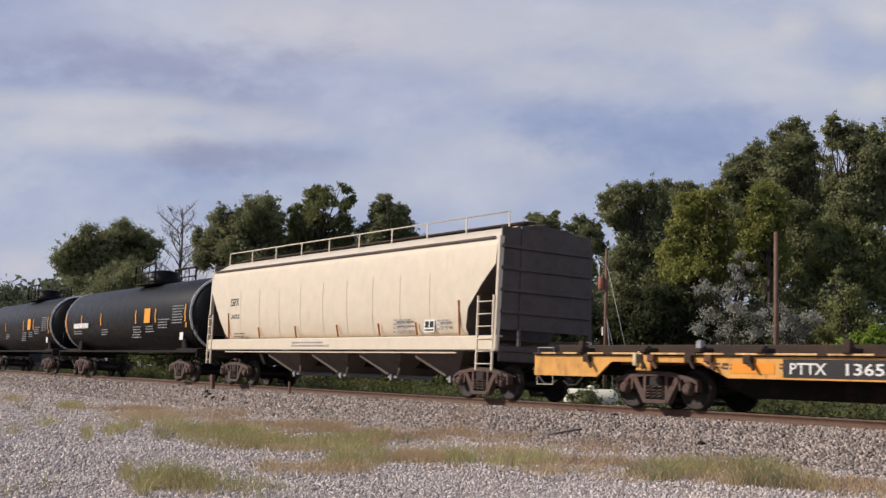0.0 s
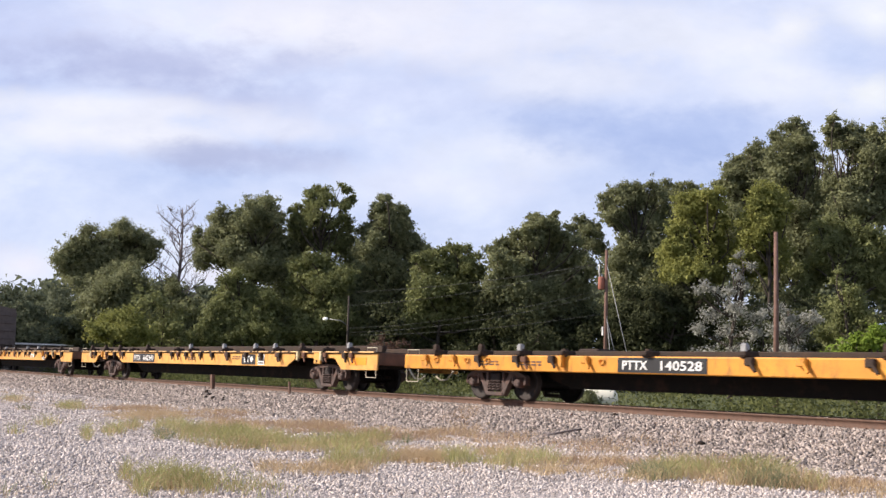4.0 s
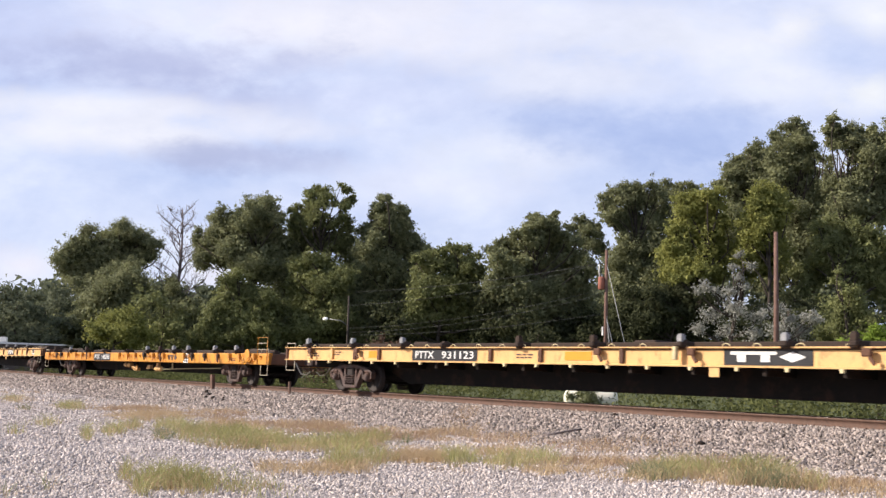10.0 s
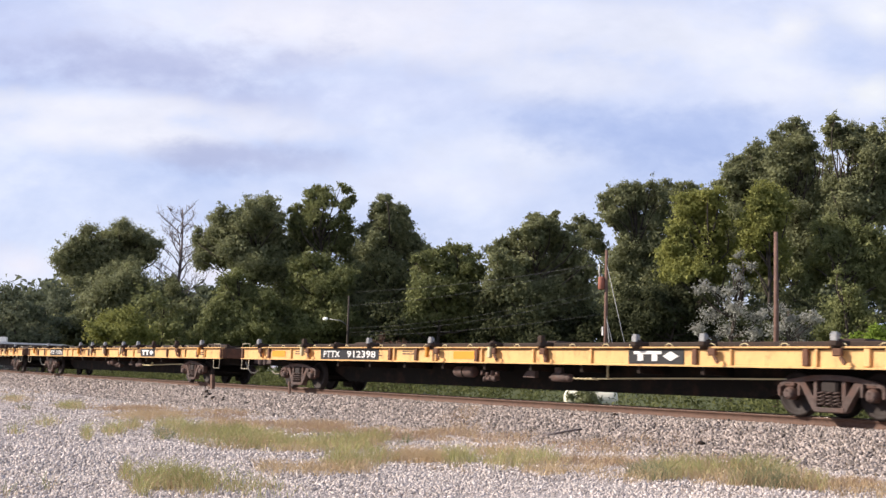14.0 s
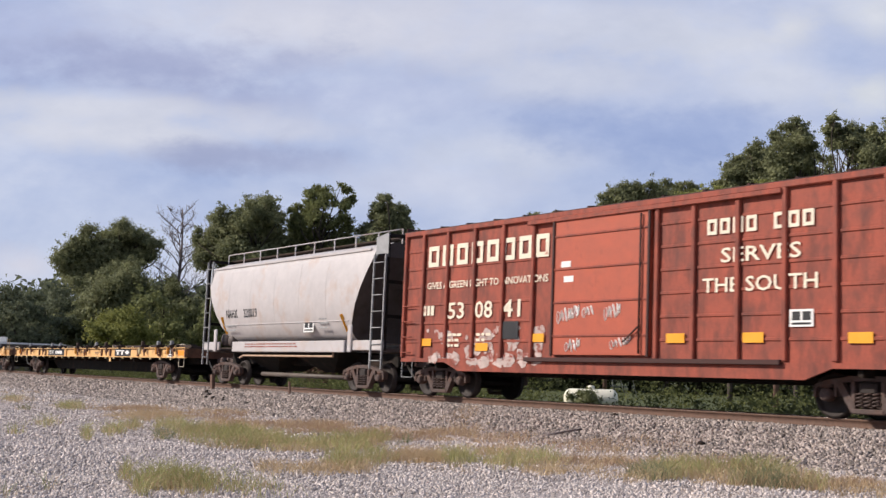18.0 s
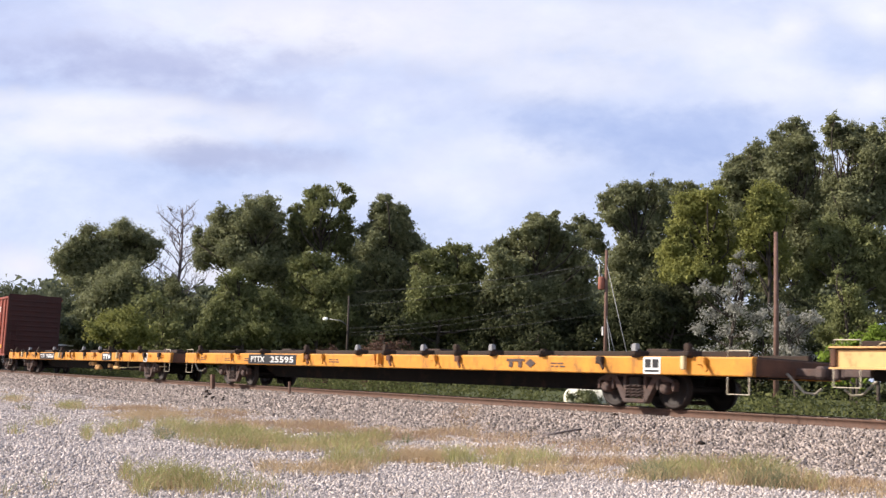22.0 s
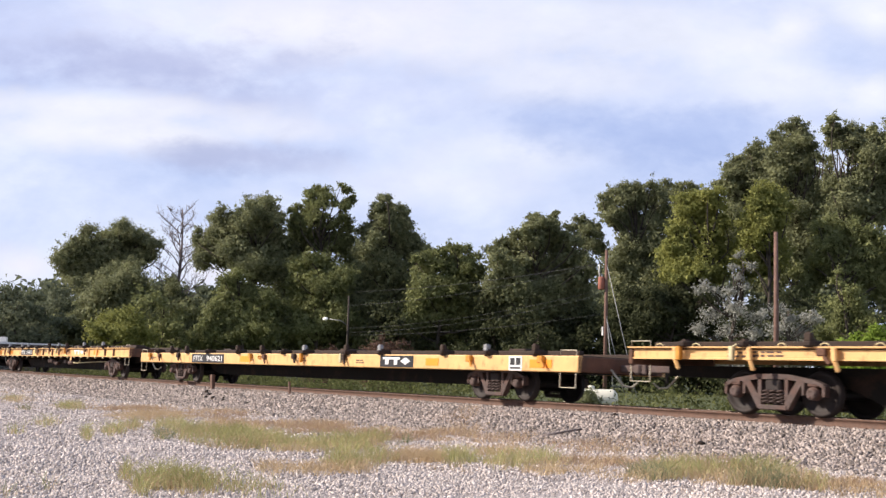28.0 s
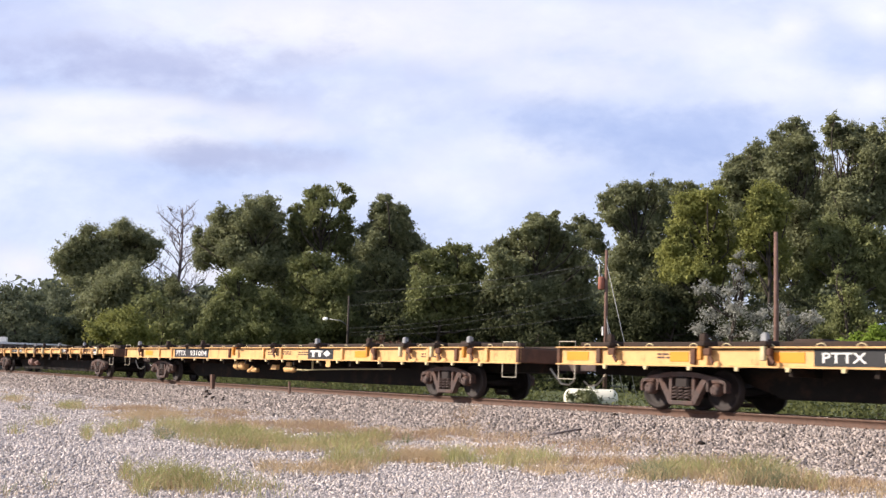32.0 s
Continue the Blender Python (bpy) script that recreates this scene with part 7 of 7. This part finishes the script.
def boxcar():
    car = new("boxcar")
    h = 7.88
    z0, z1 = 0.95, 4.42
    y = -1.52
    door = (6.2 - h, 9.3 - h)
    bm = bmesh.new()
    add_box(bm, (0, 0, (z0 + z1) / 2), (2 * h - 0.06, 3.04, z1 - z0), 0.01)
    part("body", bm, M_BOXRED, car)
    bm = bmesh.new()
    add_prism(bm, [(-1.60, 4.44), (-1.60, 4.50), (0, 4.68), (1.60, 4.50), (1.60, 4.44)], -h - 0.03, h + 0.03)
    bmesh.ops.rotate(bm, verts=bm.verts, cent=(0, 0, 0), matrix=Matrix.Rotation(radians(90), 3, "Z"))
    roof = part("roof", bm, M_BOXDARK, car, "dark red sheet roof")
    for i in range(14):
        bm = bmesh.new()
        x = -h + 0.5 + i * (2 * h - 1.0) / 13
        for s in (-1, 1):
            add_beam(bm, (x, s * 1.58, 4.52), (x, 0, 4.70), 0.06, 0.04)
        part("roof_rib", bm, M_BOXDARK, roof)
    for sy in (-1, 1):
        bm = bmesh.new()
        add_box(bm, (0, sy * 1.56, 4.42), (2 * h, 0.10, 0.14), 0.02)
        part("eave_rail", bm, M_BOXRED, car)
        bm = bmesh.new()
        poly = [(-h, 1.0), (-h, 0.9), (-h + 2.0, 0.9), (-h + 2.6, 0.68), (h - 2.6, 0.68), (h - 2.0, 0.9), (h, 0.9), (h, 1.0)]
        add_prism(bm, poly, min(sy * 1.50, sy * 1.56), max(sy * 1.50, sy * 1.56))
        part("side_sill", bm, M_BOXRED, car)
    posts = [0.9 - h, 1.99 - h, 3.14 - h, 4.3 - h, 5.44 - h] + [9.45 - h, 10.46 - h, 11.6 - h, 12.72 - h, 13.84 - h, 14.9 - h]
    for x in posts + [-h + 0.06, h - 0.06]:
        bm = bmesh.new()
        add_box(bm, (x, -1.56, (z0 + z1) / 2 + 0.02), (0.12, 0.09, z1 - z0 - 0.1), 0.02)
        part("side_post", bm, M_BOXRED, car)
    edges = sorted(posts + [-h + 0.06, h - 0.06])
    for a, b in zip(edges, edges[1:]):
        if b - a < 0.4 or (a < door[1] - 0.05 and b > door[0] + 0.05):
            continue
        for k in range(1, 7):
            bm = bmesh.new()
            add_box(bm, ((a + b) / 2, y + 0.001, z0 + k * (z1 - z0) / 7), (b - a - 0.14, 0.05, 0.075), 0.016)
            part("panel_rib", bm, M_BOXRED, car)
    # sliding door with its panels, tracks and locking bar
    bm = bmesh.new()
    add_box(bm, ((door[0] + door[1]) / 2, -1.575, 2.74), (door[1] - door[0], 0.07, 3.26), 0.01)
    d = part("sliding_door", bm, M_DOORRED, car, "brighter orange-red sliding door")
    for k in range(4):
        bm = bmesh.new()
        add_box(bm, ((door[0] + door[1]) / 2, -1.62, 1.55 + k * 0.78), (door[1] - door[0] - 0.08, 0.03, 0.05), 0.008)
        part("door_rib", bm, M_BOXRED, d)
    for x in (door[0] + 0.03, door[1] - 0.03):
        bm = bmesh.new()
        add_box(bm, (x, -1.625, 2.68), (0.07, 0.05, 3.2), 0.01)
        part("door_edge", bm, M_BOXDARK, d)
    bm = bmesh.new()
    add_tube(bm, [(door[1] - 0.25, -1.66, 1.15), (door[1] - 0.25, -1.66, 4.2)], 0.025, 6)
    add_tube(bm, [(door[1] - 0.25, -1.66, 1.75), (door[1] - 0.7, -1.68, 1.4)], 0.02, 6)
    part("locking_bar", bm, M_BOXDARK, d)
    for z in (1.0, 4.30):
        bm = bmesh.new()
        add_box(bm, (1.1, -1.615, z), (7.4, 0.09, 0.10), 0.01)
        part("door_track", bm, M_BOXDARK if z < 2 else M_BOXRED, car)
    # corrugated ends
    for sx in (-1, 1):
        bm = bmesh.new()
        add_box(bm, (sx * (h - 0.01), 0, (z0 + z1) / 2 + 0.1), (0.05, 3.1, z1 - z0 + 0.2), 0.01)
        wall = part("end_wall", bm, M_BOXDARK, car, "corrugated end wall with shade painted into its red")
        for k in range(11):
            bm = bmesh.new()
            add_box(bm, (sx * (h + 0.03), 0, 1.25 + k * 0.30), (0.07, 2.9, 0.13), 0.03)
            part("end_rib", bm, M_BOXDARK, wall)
        bm = bmesh.new()
        for y0 in (-1.3, -0.95):
            add_beam(bm, (sx * (h + 0.12), y0, 0.8), (sx * (h + 0.12), y0, 3.0), 0.04, 0.05)
        for k in range(6):
            add_beam(bm, (sx * (h + 0.13), -1.3, 1.0 + k * 0.36), (sx * (h + 0.13), -0.95, 1.0 + k * 0.36), 0.03, 0.03)
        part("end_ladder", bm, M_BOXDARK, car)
        x = sx * (h - 0.3)
        for k in range(4):
            bm = bmesh.new()
            add_tube(bm, [(x - 0.24, -1.62, 1.15 + k * 0.42), (x + 0.24, -1.62, 1.15 + k * 0.42)], 0.016, 6)
            part("grab_iron", bm, M_BOXRED, car)
        stirrup(car, x - 0.24, x + 0.24, -1.55, 0.9, 0.48, M_STEEL)
    for x in (-6.7, 6.3):
        add_truck(car, x)
    add_couplers(car, h)
    bm = bmesh.new()
    add_box(bm, (0, 0, 0.78), (2 * h, 0.6, 0.35), 0.03)
    for i in range(9):
        add_box(bm, (-6.4 + i * 1.6, 0, 0.85), (0.1, 2.9, 0.2))
    part("underframe", bm, M_UNDER, car)
    # lettering: the railway's name as plain blocks, slogans and numbers as written
    yl = -1.548
    for i in range(8):
        bm = bmesh.new()
        x = 1.1 - h + i * 0.63
        hollow_block(bm, x + 0.24, yl, 3.74, 0.46, 0.56, 0.12)
        part("name_block", bm, M_LETTER, car)
    for i in range(8):
        bm = bmesh.new()
        x = 10.8 - h + i * 0.33
        if i == 4:
            continue
        hollow_block(bm, x + 0.13, yl, 3.74, 0.25, 0.32, 0.07)
        part("name_block", bm, M_LETTER, car)
    letter(car, "GIVES A GREEN LIGHT TO INNOVATIONS", 1.08 - h, yl, 2.86, 0.26, M_LETTER, 4.9)
    for words, x in (("53", 2.04), ("08", 3.2), ("41", 4.28)):
        letter(car, words, x - h, yl, 2.05, 0.60, M_LETTER, 0.72)
    letter(car, "SERVES", 11.15 - h, yl, 3.0, 0.42, M_LETTER, 1.93)
    letter(car, "THE SOUTH", 10.69 - h, yl, 2.4, 0.42, M_LETTER, 2.76)
    bars(car, 0.9 - h, yl, 2.28, 0.74, 1, 0.22, 0.26, M_LETTER, 1)
    for x in (2.1, 3.3):
        bars(car, x - h, yl, 1.62, 0.5, 3, 0.14, 0.07, M_LETTER, int(x * 10))
    for x, z in ((0.88, 1.33), (3.3, 1.2), (5.4, 1.42), (9.75, 1.38), (11.74, 1.38), (14.1, 1.36)):
        panel(car, "reflector", x - h, x - h + 0.5, yl - 0.012, z, z + 0.2, M_REFLECT, "yellow reflector plate")
    panel(car, "dark_patch", 4.24 - h, 4.95 - h, yl - 0.012, 1.5, 1.93, M_BLACKPANEL, "dark paint-over patch")
    sign_plate(car, 12.83 - h, yl, 1.84, 0.53, 0.33)
    # spray tags on the door as loose strokes
    rng = random.Random(4)
    for cx, cz, n, tall in ((6.45, 1.98, 6, 0.17), (7.3, 2.08, 3, 0.13), (8.0, 2.05, 4, 0.16), (6.75, 1.3, 4, 0.14), (8.2, 1.34, 5, 0.1)):
        bm = bmesh.new()
        for k in range(n):
            x = cx - h + k * 0.13
            pts = [(x + 0.05 * math.cos(a + k), -1.617, cz + 0.03 * k + tall * rng.uniform(0.7, 1.1) * math.sin(a * (1 + k % 2))) for a in [0.9 * q for q in range(8)]]
            add_tube(bm, pts, 0.012, 4)
        part("spray_tag", bm, M_WHITE, d, "white spray-painted scrawl")
    for x, z, w in ((6.5, 3.15, 0.32), (6.6, 2.8, 0.32)):
        panel(car, "placard", x - h, x - h + w, -1.616, z, z + 0.14, M_WHITE)
    # pale peeling blotches low on the side
    for k in range(80):
        bm = bmesh.new()
        x = 1.0 - h + rng.random() ** 0.8 * 4.9
        z = 0.92 + rng.random() ** 2 * 0.9
        n = rng.randint(5, 8)
        r = rng.uniform(0.07, 0.26)
        vs = [bm.verts.new((x + r * rng.uniform(0.4, 1.2) * math.cos(2 * math.pi * q / n), -1.5645 if z < 1.0 else yl + 0.016, z + r * 0.7 * rng.uniform(0.4, 1.2) * math.sin(2 * math.pi * q / n))) for q in range(n)]
        f = bm.faces.new(vs)
        ext = bmesh.ops.extrude_face_region(bm, geom=[f])
        bmesh.ops.translate(bm, vec=(0, -0.004, 0), verts=[v for v in ext["geom"] if isinstance(v, bmesh.types.BMVert)])
        part("peeling_paint", bm, M_PEEL, car)
    tagged(car, "faded red boxcar with sliding door and peeling white lettering", "boxcar", "wagons of the train")
    TRAIN.append((car, 249.45 + h))


M_WELD = mat("weld_line_stain", (0.62, 0.54, 0.42), 0.6, var=0.1)
M_LETTER = mat("worn_cream_lettering", (0.80, 0.70, 0.55), 0.7, var=0.1, dirt=((0.34, 0.08, 0.05), 0.62, 0.68), dirt_scale=1.6)
M_PEEL = mat("peeling_pale_paint", (0.55, 0.44, 0.40), 0.8, var=0.25, dirt=((0.28, 0.07, 0.05), 0.5, 0.62), dirt_scale=4)


# ---------------------------------------------------------------- tank cars
def tank_car(start):
    car = new("tank_car")
    h = 9.2
    R, zc = 1.50, 2.68
    bm = bmesh.new()
    prof = [(0.03, -h + 0.25)] + [(R * math.sin(a), -h + 0.25 + 0.85 * (1 - math.cos(a))) for a in [0.25, 0.5, 0.75, 1.0, 1.25, 1.5708]]
    prof += [(r, -x) for r, x in prof[::-1]]
    add_lathe(bm, prof, 40, "X", (0, 0, zc))
    part("tank", bm, M_TANK, car)
    for sx in (-1, 1):
        bm = bmesh.new()
        add_lathe(bm, [(R - 0.02, sx * (h - 0.86)), (R + 0.012, sx * (h - 0.86)), (R + 0.012, sx * (h - 0.83)), (R - 0.02, sx * (h - 0.83))], 40, "X", (0, 0, zc))
        part("head_band", bm, M_WHITE, car, "white band at the tank head")
        bm = bmesh.new()
        add_box(bm, (sx * (h - 1.5), 0, 1.22), (2.6, 2.4, 0.16), 0.02)
        add_box(bm, (sx * (h - 0.06), 0, 1.1), (0.12, 2.9, 0.34), 0.02)
        add_box(bm, (sx * (h - 2.3), 0, 1.4), (0.5, 2.2, 0.6), 0.05)
        part("end_platform", bm, M_UNDER, car)
        grab_loop(car, sx * (h - 0.1), sx * (h - 0.5), -1.45, 1.25, 2.1, M_TANK, "end_rail")
        stirrup(car, sx * (h - 0.1), sx * (h - 0.5), -1.45, 1.0, 0.5, M_UNDER)
        add_truck(car, sx * (h - 2.65))
    bm = bmesh.new()
    for s in (-1.42, 1.42):
        add_box(bm, (0, s, 1.16), (2 * h - 0.2, 0.10, 0.08), 0.01)
    part("side_sill", bm, M_UNDER, car)
    bm = bmesh.new()
    add_lathe(bm, [(0.75, 4.1), (0.75, 4.45), (0.6, 4.5), (0.6, 4.75), (0.2, 4.82)], 20, "Z", (1.3, 0, 0))
    part("manway", bm, M_TANK, car)
    bm = bmesh.new()
    add_box(bm, (1.35, 0, 4.14), (2.6, 1.9, 0.05), 0.01)
    plat = part("platform", bm, M_UNDER, car)
    for y in (-0.92, 0.92):
        bm = bmesh.new()
        add_tube(bm, [(0.1, y, 4.14), (0.1, y, 4.98), (2.6, y, 4.98), (2.6, y, 4.14)], 0.045, 6)
        add_tube(bm, [(0.1, y, 4.6), (2.6, y, 4.6)], 0.03, 6)
        for x in (0.9, 1.8):
            add_tube(bm, [(x, y, 4.14), (x, y, 4.98)], 0.025, 6)
        part("safety_rail", bm, M_UNDER, plat)
    add_couplers(car, h)

    def skin(z):
        return -math.sqrt(max(0.01, (R + 0.012) ** 2 - (z - zc) ** 2))
    for x in (-8.15, -5.6, -2.6, 2.2, 4.6, 7.9):
        bm = bmesh.new()
        big = abs(x) > 7
        za, zb = (2.1, 3.0) if big else (2.35, 2.9)
        for k in range(4):
            z = za + (zb - za) * (k + 0.5) / 4
            add_box(bm, (x, skin(z), z), (0.10, 0.02, (zb - za) / 4 + 0.01))
        part("reflector", bm, M_REFLECT, car, "amber reflector strip")
    panel(car, "placard", 3.3, 4.0, skin(2.6) - 0.01, 2.35, 2.95, M_REFLECT, "yellow placard")
    bars(car, -6.8, skin(2.4) - 0.02, 2.38, 2.4, 1, 0.2, 0.24, M_WHITE, 77)
    for x, w, z, rows in ((-7.0, 1.6, 2.12, 2), (-2.6, 1.0, 2.15, 3), (1.8, 1.1, 2.2, 5), (3.4, 1.0, 2.2, 3), (5.0, 1.2, 2.45, 4), (6.5, 1.3, 2.95, 7)):
        bars(car, x, skin(z) - 0.02, z, w, rows, 0.11, 0.04, M_STEEL, int(10 + x))
    panel(car, "class_marking", 6.9, 7.25, skin(1.85) - 0.02, 1.62, 1.98, M_WHITE)
    tagged(car, "glossy black tank wagon with railed top platform", "tank wagon", "wagons of the train")
    TRAIN.append((car, start + h))
    return car


tank_car(-78.0)
tank_car(-58.3)
hopper_long()
D, S, N, B = (flat_deep, "flat_deep"), (flat_slim, "flat_slim"), (flat_notched, "flat_notched"), (flat_ribbed, "flat_ribbed")
flat(-20.2, *N, seed=11, panel=(7.0, 9.7), number="136554", emblem=(18.0, 19.3), emblempanel=False, sign=21.05, patches=((5.8, 1.0), (20.0, 0.7)))
flat(8.5, *N, seed=12, panel=(7.1, 9.6), number="A42340", emblem=(18.0, 19.1), emblempanel=True, sign=19.3, patches=((25.6, 0.9),))
flat(36.95, *S, seed=13, panel=(8.1, 10.6), number="140528", emblem=(17.2, 18.5), emblempanel=False, emblemcolor=M_PATCH, sign=19.4, brackets=22)
flat(65.25, *D, seed=14, panel=(7.4, 10.5), number="913832", emblem=(18.0, 19.9), sign=24.7, patches=((4.4, 0.5),))
flat(93.3, *S, seed=15, panel=(8.3, 10.7), number="140595", emblem=(17.7, 19.0), emblempanel=False, emblemcolor=M_TRUCK, sign=19.5, air=11.6, ladder=True, brackets=24)
flat(121.5, *D, seed=16, panel=(7.1, 10.0), number="931123", emblem=(18.0, 20.1), patches=((4.9, 0.6), (13.3, 0.9)))
flat(149.95, *D, seed=17, panel=(4.3, 6.65), number="912741", emblem=(18.4, 20.1), ribs=True, air=13.2, airpaint=M_TRUCK)
flat(178.7, *D, seed=18, ladder=True, panel=(5.4, 8.7), number="912398", emblem=(18.7, 20.3), ribs=True, air=12.0, airpaint=M_TRUCK, patches=((2.2, 0.9), (12.3, 0.9)))
flat(207.2, *D, seed=19, panel=(7.1, 10.1), emblem=(18.3, 20.5), sign=25.1, patches=((26.2, 0.8), (13.5, 0.5)))
hopper_short()
boxcar()
flat(266.4, *S, seed=20, panel=(7.05, 10.0), number="960060", emblem=(18.2, 19.6), sign=23.9, patches=((1.9, 0.7), (4.4, 0.4)), air=15.0, brackets=15)
flat(295.0, *S, seed=21, panel=(5.4, 8.8), number="25595", emblem=(19.4, 20.8), emblempanel=False, emblemcolor=M_TRUCK, sign=24.2, brackets=9)
flat(323.75, *D, seed=22, panel=(7.25, 10.2), number="151098", emblem=(18.3, 20.1), sign=24.0)
flat(352.2, *D, seed=23, panel=(7.1, 9.75), number="154110", emblem=(18.0, 20.0), emblempanel=False, air=12.3, airpaint=M_TRUCK, patches=((1.3, 0.7), (4.3, 0.7), (21.5, 0.8)))
flat(380.7, *S, seed=24, panel=(5.3, 8.15), number="940621", emblem=(18.7, 20.4), sign=24.6, patches=((9.5, 0.8), (25.4, 0.8), (21.0, 0.6)), brackets=9, paint=M_YELLOW)
flat(409.3, *B, seed=25, belly=0.2, panel=(6.8, 9.4), number="602523", emblem=(18.1, 19.2), sign=23.7)
flat(437.8, *D, seed=26, belly=0.24, panel=(5.45, 8.7), number="931004", emblem=(16.4, 18.0), air=10.4, airpaint=M_YELLOW, patches=((2.3, 0.8), (19.3, 0.7)))
flat(466.2, *D, seed=27, panel=(6.9, 10.0), emblem=(18.0, 20.0), patches=((0.3, 0.7), (3.4, 0.5), (6.0, 0.7)))


# ---------------------------------------------------------------- movement
def motions():
    for car, start in TRAIN:
        walk(car, [(0.5 * k, car_pose(start - travelled(0.5 * k))) for k in range(65)])
    # wheels roll while their car is anywhere near the place; far down the line they rest
    spin = [(k / 30.0, travelled(k / 30.0) / WHEEL_R) for k in range(961)]
    for ws, dx, x, which in WHEELSETS:
        start = TRAIN[which][1] + x + dx
        near = [(t, a) for t, a in spin if -112 < start - a * WHEEL_R < 24]
        rows = [(0.0, near[0][1])] if near[0][0] > 0 else []
        rows += near
        rows += [(32.0, near[-1][1])] if near[-1][0] < 32 else []
        walk(ws, [(t, Matrix.Translation((dx, 0, WHEEL_R)) @ Matrix.Rotation(-(a % (2 * math.pi)), 4, "Y")) for t, a in rows])


motions()
